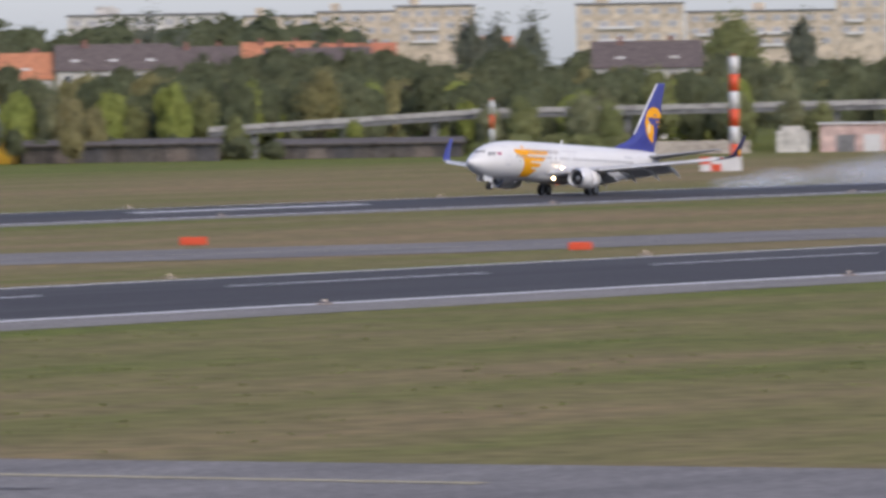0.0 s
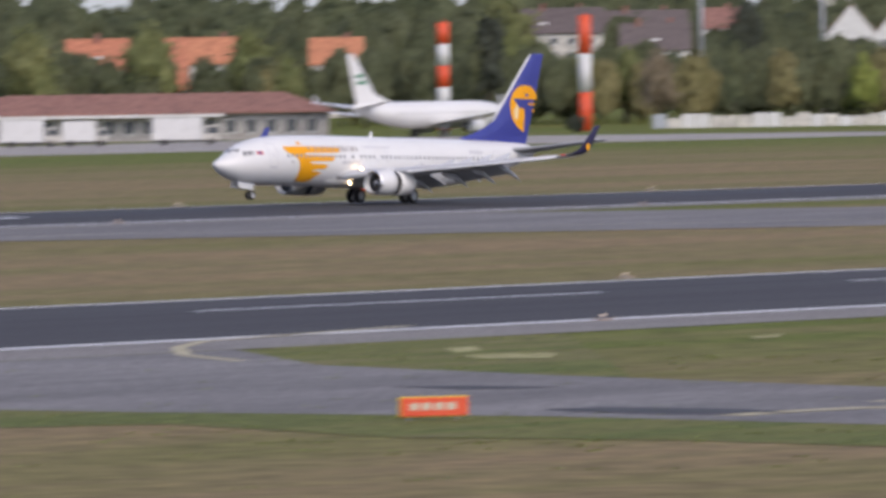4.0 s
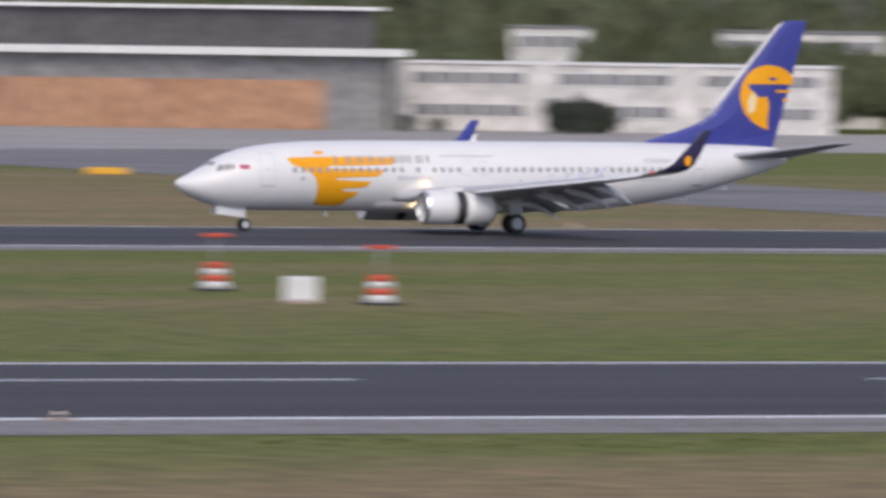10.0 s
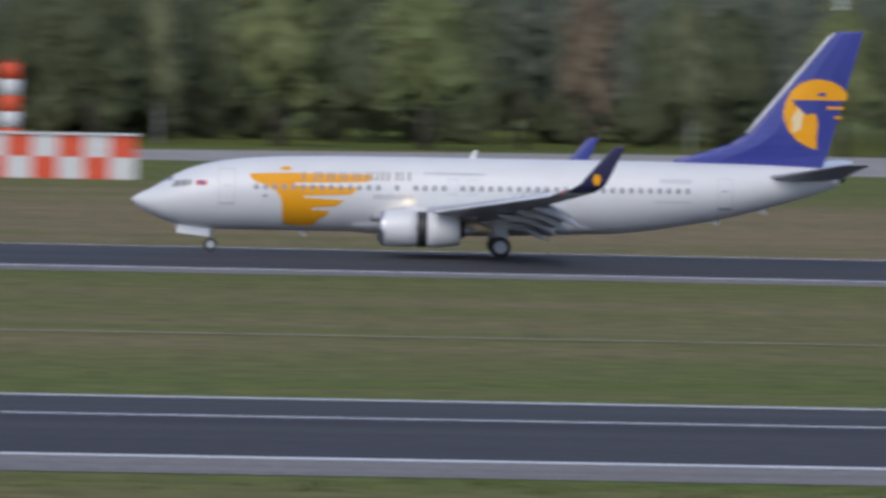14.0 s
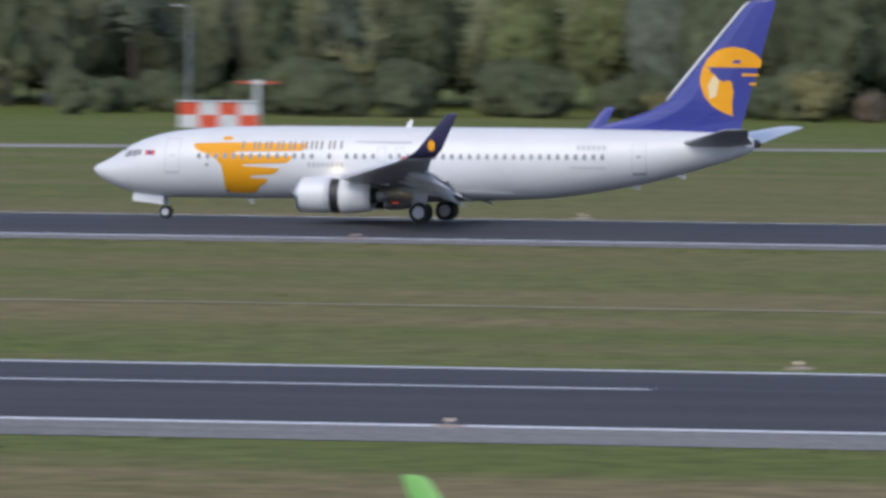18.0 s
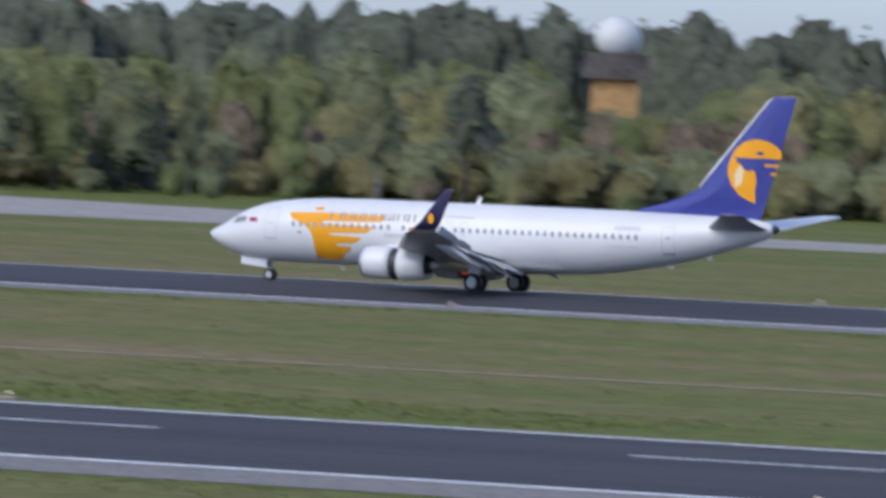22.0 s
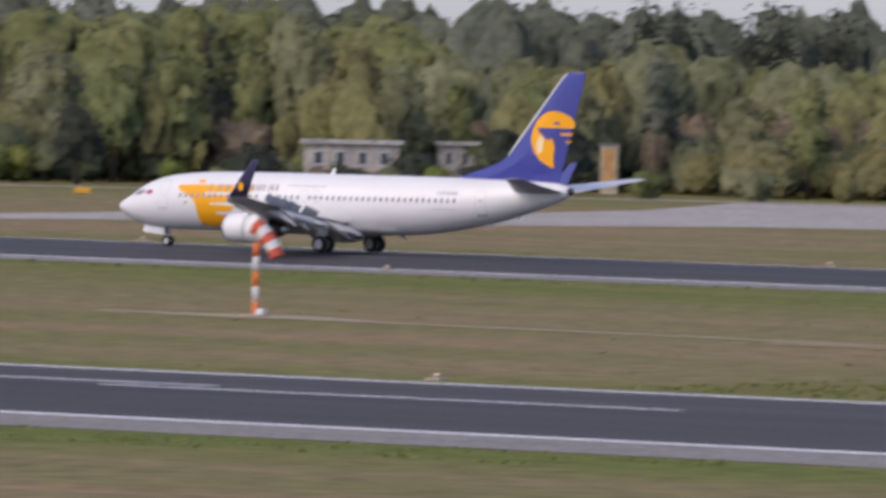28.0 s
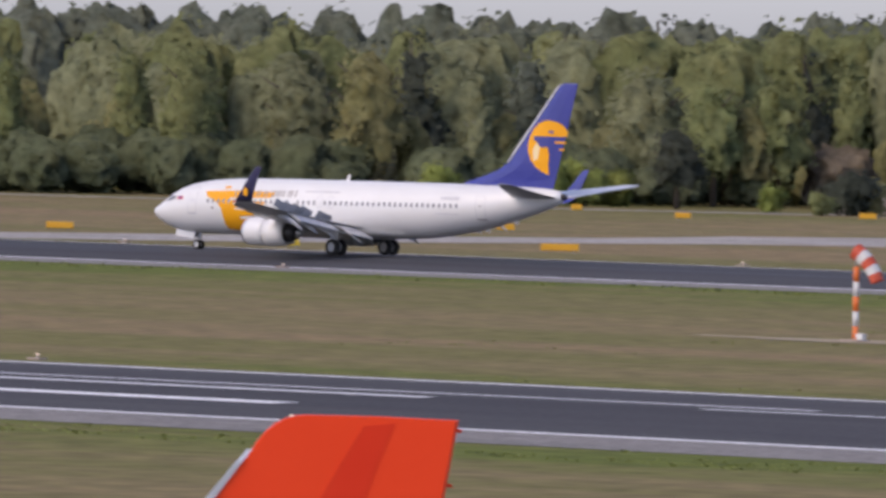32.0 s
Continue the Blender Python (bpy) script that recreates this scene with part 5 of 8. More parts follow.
def marker_cabin(x, y, rot, w, h):
    ob = stand("checkered_cabin", x, y, rot, "long red and white checkered equipment cabin in the grass", "hut")
    for i in range(6):
        for k in range(2):
            part("panel", boxes((-w / 2 + i * w / 6, 0, k * h / 2, -w / 2 + (i + 1) * w / 6, 3.0, (k + 1) * h / 2)), (WHITE_MATT, SIGN_RED)[(i + k + 1) % 2], ob)
    part("roof", boxes((-w / 2 - 0.2, -0.2, h, w / 2 + 0.2, 3.2, h + 0.15)), WHITE_MATT, ob)


def fence_panels(x, y, rot, w, h):
    ob = stand("site_fence", x, y, rot, "white and pale grey panel fence along the apron", "fence")
    n = 24
    rng = random.Random(4)
    for i in range(n):
        hh = h * rng.choice((1, 1, 0.85, 0.7))
        part("panel", boxes((-w / 2 + i * w / n, rng.uniform(0, 0.3), 0, -w / 2 + (i + 0.94) * w / n, 0.45, hh)), rng.choice((PLASTER, PLASTER, WHITE_MATT, BLUE_GREY)), ob)


# the hall's white walls, greyed to the dim tone haze gives them
GREY_RENDER = material("muted_grey_render", [(0.33, 0.315, 0.3), (0.4, 0.385, 0.365)], (0.2, 0.2, 0.5), 1.0, 0.9, spec=0.2)


def terminal_hall(x, y, rot, w, h, d=30.0):
    ob = stand("terminal_hall", x, y, rot, "long white hall with a brown-red hipped roof by the apron", "building")
    walls = part("wall", boxes((-w / 2, -5, 0, w / 2, 6, h * 0.6)), GREY_RENDER, ob)
    part("roof", hip(w, 11, h * 0.6, h, 0.8), BROWN_TILE, ob)
    window_row(walls, -w / 2 + 1, w / 2 - 1, 17, 0.9, h * 0.45, -5.02, fill=0.6)
    part("canopy", boxes((-w / 2, -7.5, h * 0.5, w * 0.2, -5, h * 0.56)), WHITE_MATT, ob)


def low_hall(x, y, rot, w, h):
    ob = stand("cargo_hall", x, y, rot, "long low hall with stained grey wall and dark roof", "building")
    walls = part("wall", boxes((-w / 2, 0, 0, w / 2, 14, h * 0.62)), MOTTLED, ob)
    part("gutter", boxes((-w / 2 - 0.3, -0.5, h * 0.62, w / 2 + 0.3, 0.2, h * 0.68)), GREY_ROOF, ob)
    part("roof", ([(-w / 2 - 0.4, -0.6, h * 0.66), (w / 2 + 0.4, -0.6, h * 0.66), (w / 2 + 0.4, 7, h), (-w / 2 - 0.4, 7, h), (-w / 2 - 0.4, 14.5, h * 0.66), (w / 2 + 0.4, 14.5, h * 0.66)], [[0, 1, 2, 3], [3, 2, 5, 4], [0, 3, 4], [1, 5, 2], [4, 5, 1, 0]]), HANGAR_DARK, ob)
    for i in range(9):
        xx = -w / 2 + (i + 0.5) * w / 9
        part("gate", boxes((xx - w * 0.035, -0.08, 0, xx + w * 0.035, 0, h * 0.5)), (GREY_ROOF, MOTTLED, HANGAR_DARK)[i % 3], walls)


def red_roof_hall(x, y, rot, w, h):
    ob = stand("barrack_hall", x, y, rot, "white barrack hall with a brown-red hipped roof", "building", "red-roofed halls")
    walls = part("wall", boxes((-w / 2, -5, 0, w / 2, 7, h * 0.52)), PLASTER, ob)
    part("roof", hip(w, 12, h * 0.52, h, 0.9), BROWN_TILE, ob)
    part("fascia", boxes((-w * 0.2, -7, h * 0.44, w * 0.5, -5, h * 0.54)), WHITE_MATT, ob)
    window_row(walls, -w / 2 + 1, w / 2 - 1, int(w / 3.4), 0.8, h * 0.42, -5.02, fill=0.5)
    for xx in (-w * 0.16, w * 0.02):
        part("gate", boxes((xx, -5.1, 0, xx + w * 0.05, -5, h * 0.42)), DOOR_ORANGE, walls)


def long_terminal(x, y, rot, w, h):
    ob = stand("old_terminal", x, y, rot, "long low cream terminal wing with many small windows", "building")
    walls = part("wall", boxes((-w / 2, 0, 0, w / 2, 10, h)), LIGHT_CREAM, ob)
    part("roof", boxes((-w / 2 - 0.4, -0.6, h, w / 2 + 0.4, 10.4, h + 0.35)), GREY_ROOF, ob)
    window_row(walls, -w / 2 + 1, w / 2 - 1, 38, 0.95, 2.35, -0.02, fill=0.5)
    for xx in (-30, -2, 22, 44):
        part("entrance", boxes((xx, -0.1, 0, xx + 1.6, 0, 2.4)), GREY_ROOF, walls)


def control_tower(x, y, rot, w, h):
    ob = stand("control_tower", x, y, rot, "cream stepped control tower with a dark glazed cab", "control tower")
    low = part("lower_storey", boxes((-w / 2, -1, 0, w / 2, 9, h * 0.41)), LIGHT_CREAM, ob)
    part("ledge", boxes((-w / 2 - 0.3, -1.3, h * 0.41, w / 2 + 0.3, 9.3, h * 0.435)), WHITE_MATT, ob)
    up = part("upper_storey", boxes((-w * 0.3, -0.6, h * 0.435, w * 0.32, 7, h * 0.7)), LIGHT_CREAM, ob)
    part("gallery", boxes((-w * 0.27, -1.2, h * 0.7, w * 0.3, 7.4, h * 0.735)), WHITE_MATT, ob)
    cx, r0, r1 = 0.3, w * 0.2, w * 0.25
    part("cab", loft([[(cx + r * math.cos(a), 3 + r * 0.8 * math.sin(a), z) for a in np.linspace(0.39, 0.39 + math.tau, 9)[:-1]] for r, z in ((r0, h * 0.735), (r1, h * 0.9))]), TEAL_GLASS, ob, "dark teal glazed cab")
    part("cab_roof", loft([[(cx + r * math.cos(a), 3 + r * 0.8 * math.sin(a), z) for a in np.linspace(0.39, 0.39 + math.tau, 9)[:-1]] for r, z in ((r1 * 1.04, h * 0.9), (r1 * 1.04, h * 0.93), (r1 * 0.6, h * 0.97))]), HANGAR_DARK, ob)
    part("dish", boxes((-0.8, 2.4, h * 0.97, 1.4, 3.4, h)), WHITE_MATT, ob)
    window_row(up, 0.0, w * 0.25, 1, h * 0.53, h * 0.61, -0.62, fill=0.95)
    window_row(low, w * 0.03, w * 0.24, 1, h * 0.27, h * 0.36, -1.02, fill=0.95)
    window_row(low, -w * 0.2, -w * 0.06, 2, h * 0.28, h * 0.35, -1.02, fill=0.6)
    window_row(low, w * 0.27, w * 0.34, 1, h * 0.28, h * 0.35, -1.02, fill=0.7)
    window_row(low, -w * 0.3, w * 0.3, 6, 1.0, 2.4, -1.02, fill=0.6)


def villa_roof_hall(x, y, rot, w, h):
    ob = stand("main_hall", x, y, rot, "broad hall with large brown-red hipped roofs over a white wall", "building")
    walls = part("wall", boxes((-w / 2 + 2, -7, 0, w / 2 - 2, 12, h * 0.36)), PLASTER, ob)
    part("fascia", boxes((-w / 2 + 1.5, -8.5, h * 0.3, w / 2 - 1.5, -7, h * 0.35), (-w / 2 + 1.5, -8.2, h * 0.38, w / 2 - 1.5, -7, h * 0.41)), WHITE_MATT, ob)
    v, f = hip(w - 2, 20, h * 0.4, h * 0.84, 1.0)
    part("long_roof", ([(a, b + 2.5, c) for a, b, c in v], f), BROWN_TILE, ob, "brown-red hipped roof")
    v, f = hip(w * 0.44, 24, h * 0.41, h, 0.8, w * 0.06)
    part("high_roof", ([(a - w * 0.25, b + 2, c) for a, b, c in v], f), BROWN_TILE, ob, "higher brown-red hipped roof")
    window_row(walls, -w / 2 + 3, w / 2 - 3, 18, 0.9, h * 0.24, -7.02, fill=0.55)
    for xx in (-0.4, -0.28, -0.12, 0.1):
        part("loading_gate", boxes((w * xx, -7.1, 0, w * xx + 3, -7, h * 0.24)), HANGAR_GREY, walls)


def big_hangar(x, y, rot, w, h):
    ob = stand("aircraft_hangar", x, y, rot, "large grey hangar with dark upper wall and weathered orange doors", "hangar")
    part("upper_wall", boxes((-w / 2 + 3, 6, h * 0.4, w / 2 - 3, 34, h - 0.4)), HANGAR_DARK, ob, "dark upper wall")
    part("roof", boxes((-w / 2 + 2, 5, h - 0.4, w / 2 - 2, 35, h)), WHITE_MATT, ob)
    walls = part("lower_wall", boxes((-w / 2 + 2, 1.5, 0, w / 2 - 2, 34, h * 0.6)), HANGAR_GREY, ob, "pale grey clad lower wall")
    part("canopy", boxes((-w / 2, -0.5, h * 0.6, w / 2, 8, h * 0.66)), WHITE_MATT, ob, "white canopy edge")
    part("side_wall", boxes((-w / 2 - 1.0, 4, 0, -w / 2 + 2, 30, h * 0.98)), HANGAR_GREY, ob)
    n = 8
    for i in range(n):
        x0 = -w / 2 + 9 + i * (w - 18) / n
        part("sliding_door", boxes((x0, 1.2 - 0.15 * (i % 2), 0.05, x0 + (w - 18) / n * 0.99, 1.45, h * 0.4)), DOOR_ORANGE, walls, "weathered orange sliding door")
    for xx in (-w / 2 + 1.2, w / 2 - 1.2):
        part("column", boxes((xx - 0.5, 0, 0, xx + 0.5, 1, h * 0.6)), HANGAR_GREY, ob)


def blue_shed(x, y, rot, w, h):
    ob = stand("storage_shed", x, y, rot, "pale blue-grey clad storage shed", "shed")
    walls = part("wall", boxes((-w / 2 + 4.5, 0, 0, w / 2, 9, h - 0.4)), BLUE_GREY, ob)
    part("roof", boxes((-w / 2 + 4.2, -0.3, h - 0.4, w / 2 + 0.3, 9.3, h)), WHITE_MATT, ob)
    part("annex", boxes((-w / 2, 0.8, 0, -w / 2 + 4.4, 7, h * 0.8)), BLUE_GREY, ob)
    part("louvre", boxes((-0.5, -0.06, h * 0.42, 5.0, 0, h * 0.5)), HANGAR_DARK, walls)


def arched_hangar(x, y, rot, w, h, which):
    ob = stand("hangar", x, y, rot, "cream metal hangar with a low-pitched gable front", "hangar", "cream hangars")
    e, d = h * 0.8, 24
    prof = [(-w / 2, 0), (w / 2, 0), (w / 2, e), (w * 0.25, h * 0.93), (0, h), (-w * 0.25, h * 0.95), (-w / 2, e)]
    v = [(a, 0, b) for a, b in prof] + [(a, d, b) for a, b in prof]
    n = len(prof)
    shell = part("shell", (v, [list(range(n)), [n + i for i in range(n)][::-1]] + [[(i + 1) % n, i, i + n, (i + 1) % n + n] for i in range(n)]), CREAM_WALL, ob)
    for i in range(6):
        x0 = -w * 0.4 + i * w * 0.8 / 6
        part("door_leaf", boxes((x0, -0.25 - 0.1 * (i % 2), 0.05, x0 + w * 0.8 / 6 * 0.99, -0.05, h * 0.7)), CREAM_WALL, shell)
    part("door_rail", boxes((-w * 0.36, -0.5, h * 0.7, w * 0.36, 0, h * 0.72)), GREY_ROOF, shell, "dark door rail")
    for i in range(5):
        part("writing_bar", boxes((-w * 0.06 + i * w * 0.03, -0.1, h * 0.79, -w * 0.04 + i * w * 0.03, 0, h * 0.84)), HANGAR_GREY, shell)
    part("eaves", boxes((-w / 2 - 0.3, -0.3, e - 0.15, -w / 2 + 0.2, d + 0.3, e + 0.2), (w / 2 - 0.2, -0.3, e - 0.15, w / 2 + 0.3, d + 0.3, e + 0.2)), WHITE_MATT, shell)


def far_tower_block(x, y, rot, w, h):
    ob = stand("tower_block", x, y, rot, "tall beige tower block with balconies behind the woods", "apartment block")
    walls = part("wall", boxes((-w / 2, 0, 0, w / 2, 14, h)), BEIGE_WALL, ob)
    part("roof_house", boxes((-w * 0.1, 3, h, w * 0.1, 10, h + 2)), BEIGE_WALL, ob)
    for k in range(4):
        z = h - 3 - k * 3.2
        part("balcony_band", boxes((-w * 0.12, -1.2, z, w * 0.46, 0, z + 1.1)), WHITE_MATT, walls)
        window_row(walls, -w * 0.12, w * 0.46, 9, z + 1.1, z + 2.6, -0.02, fill=0.7)


def radar_tower(x, y, rot, w, h):
    ob = stand("radar_tower", x, y, rot, "orange tower with a white radar dome above the trees", "radar tower")
    part("shaft", boxes((-w * 0.36, -2, 0, w * 0.32, 4, h * 0.66)), OCHRE, ob, "ochre shaft")
    part("platform", boxes((-w / 2, -3, h * 0.66, w / 2, 5, h * 0.72), (-w * 0.46, -2.6, h * 0.72, w * 0.46, 4.6, h * 0.8)), TIMBER, ob)
    r = w * 0.34
    part("dome", loft([[(r * math.cos(b) * math.cos(a), 1 + r * math.cos(b) * math.sin(a), h - r * 0.9 + r * 0.9 * math.sin(b)) for a in np.linspace(0, math.tau, 21)[:-1]] for b in np.linspace(-0.9, 1.5, 10)]), WHITE_MATT, ob, "white dome", True)


def lattice_tower(x, y, rot, w, h):
    ob = stand("radio_mast", x, y, rot, "red lattice radio mast with many cross platforms", "mast")
    for sx in (-1, 1):
        for sy in (-1, 1):
            part("leg", tube([(sx * w * 0.5, sy * w * 0.5, 0), (sx * w * 0.45, sy * w * 0.45, h)], [0.16, 0.13], 6), WHITE_MATT, ob)
    part("core", tube([(0, 0, 0), (0, 0, h)], [1.9, 1.7], 8), GREY_RENDER, ob, "grey core")
    k = 0
    z = 28.9
    while z < h:
        part("cross_platform", boxes((-w * 0.42, -w * 0.42, z, w * 0.42, -w * 0.4, z + 0.28), (-w * 0.42, w * 0.4, z, w * 0.42, w * 0.42, z + 0.28), (-w * 0.42, -w * 0.4, z, -w * 0.4, w * 0.4, z + 0.28), (w * 0.4, -w * 0.4, z, w * 0.42, w * 0.4, z + 0.28)), RED_MATT, ob)
        for s in (-1, 1):
            part("brace", tube([(-s * w * 0.44, -w * 0.44, z), (s * w * 0.44, -w * 0.44, z + 3.0)], [0.2, 0.2], 5), RED_MATT if k % 2 else WHITE_MATT, ob)
        part("brace", tube([(-1.2 if k % 2 else 1.2, -1.2, z), (1.2 if k % 2 else -1.2, -1.2, z + 3.0)], [0.14, 0.14], 6), RED_MATT, ob)
        z += 3.0
        k += 1
    part("service_deck", boxes((-w * 0.5, -w * 0.5, 21.5, w * 0.5, w * 0.5, 22.1), (-w * 0.5, -w * 0.5, 24.6, w * 0.5, -w * 0.46, 25.6), (-w * 0.5, -w * 0.5, 22.1, -w * 0.47, -w * 0.4, 25), (w * 0.47, -w * 0.5, 22.1, w * 0.5, -w * 0.4, 25)), ORANGE_PAINT, ob, "orange-red deck")


def bungalow(x, y, rot, w, h):
    ob = stand("bungalow", x, y, rot, "small pale ochre building with a grey flat roof", "building", "small buildings by the woods")
    walls = part("wall", boxes((-w / 2, 0, 0, w / 2, 6, h - 0.4)), OLD_WALL, ob)
    part("roof", boxes((-w / 2 - 0.4, -0.5, h - 0.4, w / 2 + 0.4, 6.4, h)), CONCRETE_EDGE, ob)
    window_row(walls, -w / 2 + 0.4, w / 2 - 0.4, max(2, int(w / 2.4)), h - 2.6, h - 1.1, -0.02, fill=0.5)


def old_wall(x, y, rot, w, h):
    ob = stand("boundary_wall", x, y, rot, "weathered concrete boundary wall before the woods", "wall")
    n = 14
    for i in range(n):
        part("panel", boxes((-w / 2 + i * w / n, 0, 0, -w / 2 + (i + 0.985) * w / n, 0.2, h - 0.1 * (i % 2))), OLD_WALL, ob)


def striped_mast(x, y, rot, w, h, r, n, kind):
    ob = stand("marker_mast", x, y, rot, "tall round mast with broad red and white bands", "mast", "red and white masts")
    striped_pole(ob, r if kind == "tall" else r * 0.9, 0, h, n, SIGN_RED, WHITE_MATT)
    part("obstruction_lamp", tube([(0, 0, h), (0, 0, h + 0.4)], [0.15, 0.12], 8), RED_MATT, ob)
    if kind == "tall":
        part("crown", boxes((-0.9, -0.05, h - 0.8, 0.9, 0.05, h - 0.65)), POST_GREY, ob)


def striped_hut(x, y, rot, w, h):
    ob = stand("checkered_hut", x, y, rot, "red and white checkered equipment hut in the grass", "hut")
    for i in range(4):
        for k in range(2):
            part("panel", boxes((-w / 2 + i * w / 4, 0, k * h / 2, -w / 2 + (i + 1) * w / 4, 2.6, (k + 1) * h / 2)), (WHITE_MATT, SIGN_RED)[(i + k) % 2], ob)
    part("roof", boxes((-w / 2 - 0.15, -0.15, h, w / 2 + 0.15, 2.75, h + 0.12)), WHITE_MATT, ob)


def aerial_post(x, y, rot, w, h):
    ob = stand("aerial_post", x, y, rot, "white post with a red and white cross arm aerial", "antenna mast")
    part("post", tube([(0, 0, 0), (0, 0, h - 0.3)], [0.3, 0.25], 10), WHITE_MATT, ob)
    part("head", soft_box(-0.5, -0.4, h - 0.45, 0.5, 0.4, h, 0.03), WHITE_MATT, ob)
    for s in (-1, 1):
        part("arm", boxes((min(s * 0.5, s * 2.0), -0.1, h - 0.35, max(s * 0.5, s * 2.0), 0.1, h - 0.15)), RED_MATT, ob)


def lamp_mast(x, y, rot, w, h):
    ob = stand("floodlight_mast", x, y, rot, "tall grey floodlight mast", "floodlight mast", "floodlight masts")
    part("shaft", tube([(0, 0, 0), (0, 0, h * 0.5), (0, 0, h)], [0.42, 0.34, 0.22], 10), POST_GREY, ob, smooth=True)
    part("gallery", boxes((-1.2, -0.4, h - 0.15, 1.2, 0.4, h)), POST_GREY, ob)
    for i in range(4):
        part("floodlight", boxes((-1.15 + i * 0.6, -0.6, h, -0.7 + i * 0.6, -0.3, h + 0.4)), HANGAR_GREY, ob)
    part("footing", boxes((-0.9, -0.9, -0.1, 0.9, 0.9, 0.5)), CONCRETE, ob)


def street_lamp(x, y, rot, w, h):
    ob = stand("street_lamp", x, y, rot, "slim grey street lamp before the woods", "street lamp", "street lamps")
    part("post", tube([(0, 0, 0), (0, 0, h - 0.2)], [0.14, 0.09], 8), POST_GREY, ob)
    part("arm", tube([(0, 0, h - 0.25), (-0.8, 0, h)], [0.06, 0.05], 6), POST_GREY, ob)
    part("lamp_head", soft_box(-1.7, -0.2, h - 0.08, -0.7, 0.2, h + 0.08, 0.03), WHITE_MATT, ob)


def road_vehicle(name, x, y, rot, w, h, cab, body, label, category):
    ob = stand(name, x, y, rot, label, category)
    r = min(0.45, h * 0.2)
    shell = part("body", loft([[(px, s, pz) for px, pz in ((-w / 2, r), (w / 2, r), (w / 2, h * 0.55), (w * 0.42, h * 0.62), (w * 0.26, h), (-w / 2 + 0.2, h), (-w / 2, h * 0.6))] for s in (0, 2.0)]), body, ob)
    part("side_window", boxes((-w * 0.3, -0.03, h * 0.6, w * 0.24, 0, h * 0.88)), GLASS, shell)
    for xx in (-w * 0.3, w * 0.32):
        for yy in (0.1, 1.9):
            part("wheel", tube([(xx, yy - 0.15, r), (xx, yy + 0.15, r)], [r, r], 14), TYRE, ob)
    return ob


def van(x, y, rot, w, h):
    road_vehicle("van", x, y, rot, 6.2, h, None, WHITE_MATT, "white delivery van standing before the trees", "van")


def parked_car(x, y, rot, w, h):
    road_vehicle("car", x, y, rot, 4.4, 1.5, None, HANGAR_DARK, "dark parked car on the apron", "car")


def service_truck(x, y, rot, w, h):
    ob = stand("service_truck", x, y, rot, "white boxy apron service truck", "truck", "apron vehicles")
    w = min(w, 9.0)
    h = min(h, 3.6)
    part("box", boxes((-w / 2, 0, 0.7, w * 0.24, 2.4, h)), WHITE_MATT, ob)
    cab = part("cab", boxes((w * 0.27, 0.1, 0.6, w / 2, 2.3, h * 0.72)), PLASTER, ob)
    part("windscreen", boxes((w * 0.3, 0.06, h * 0.42, w * 0.48, 0.1, h * 0.66)), GLASS, cab)
    part("chassis", boxes((-w / 2, 0.3, 0.45, w / 2, 2.1, 0.68)), HANGAR_DARK, ob)
    for xx in (-w * 0.32, w * 0.36):
        for yy in (0.15, 2.25):
            part("wheel", tube([(xx, yy - 0.15, 0.45), (xx, yy + 0.15, 0.45)], [0.45, 0.45], 14), TYRE, ob)


def stair_truck(x, y, rot, w, h):
    ob = stand("stair_truck", x, y, rot, "white passenger stair truck beside a parked jet", "stair truck")
    part("stair", loft([[(px, s, pz) for px, pz in ((-w / 2, h), (-w * 0.25, h), (w / 2, 0.9), (w / 2, 0.5), (-w / 2, h * 0.72))] for s in (0, 1.8)]), WHITE_MATT, ob)
    part("chassis", boxes((-w * 0.42, 0.1, 0.45, w / 2, 1.7, 1.0)), PLASTER, ob)
    for xx in (-w * 0.28, w * 0.32):
        for yy in (0.1, 1.7):
            part("wheel", tube([(xx, yy - 0.15, 0.42), (xx, yy + 0.15, 0.42)], [0.42, 0.42], 14), TYRE, ob)


def yellow_box(x, y, rot, w, h):
    ob = stand("gatehouse", x, y, rot, "tall narrow yellow-ochre hut among the trees", "hut")
    walls = part("wall", boxes((-w / 2, 0, 0, w / 2, 3, h - 0.2)), BEIGE_WALL, ob)
    part("roof", boxes((-w / 2 - 0.2, -0.2, h - 0.2, w / 2 + 0.2, 3.2, h)), GREY_ROOF, ob)
    part("panel", boxes((-w * 0.35, -0.05, h * 0.25, w * 0.35, 0, h * 0.9)), OCHRE, walls)


shed(1205.9, 929.0, -52.4, 17.2, 3.18, "dark weathered timber shed with a grey roof at the airfield edge")
shed(1206.3, 878.0, -54.0, 25.1, 3.55, "dark weathered timber shed with a grey roof at the airfield edge")
shed(1204.3, 844.1, -55.0, 22.6, 3.07, "dark weathered timber shed with a grey roof at the airfield edge")
shed(1254.0, 840.1, -56.2, 30.6, 3.33, "dark weathered timber shed with a grey roof at the airfield edge")
shed(1283.9, 813.4, -57.6, 29.1, 2.85, "dark weathered timber shed with a grey roof at the airfield edge")
barrier(1301, 829, -57.5, 43, 5.9, 2.2)
barrier(1326, 782, -59.5, 66, 7.3, 0.5)
apartment_block(2164.1, 1441.0, -56.3, 42.2, 29.77, "pale")
apartment_block(2267.6, 1465.7, -57.1, 20.4, 29.55, "beige")
apartment_block(2321.2, 1474.7, -57.6, 22.3, 30.81, "beige")
apartment_block(2290.7, 1429.3, -58.0, 21.9, 31.71, "beige")
apartment_block(2232.9, 1331.9, -59.2, 28.6, 30.81, "cream")
apartment_block(2330.1, 1364.0, -59.7, 13.3, 28.97, "cream")
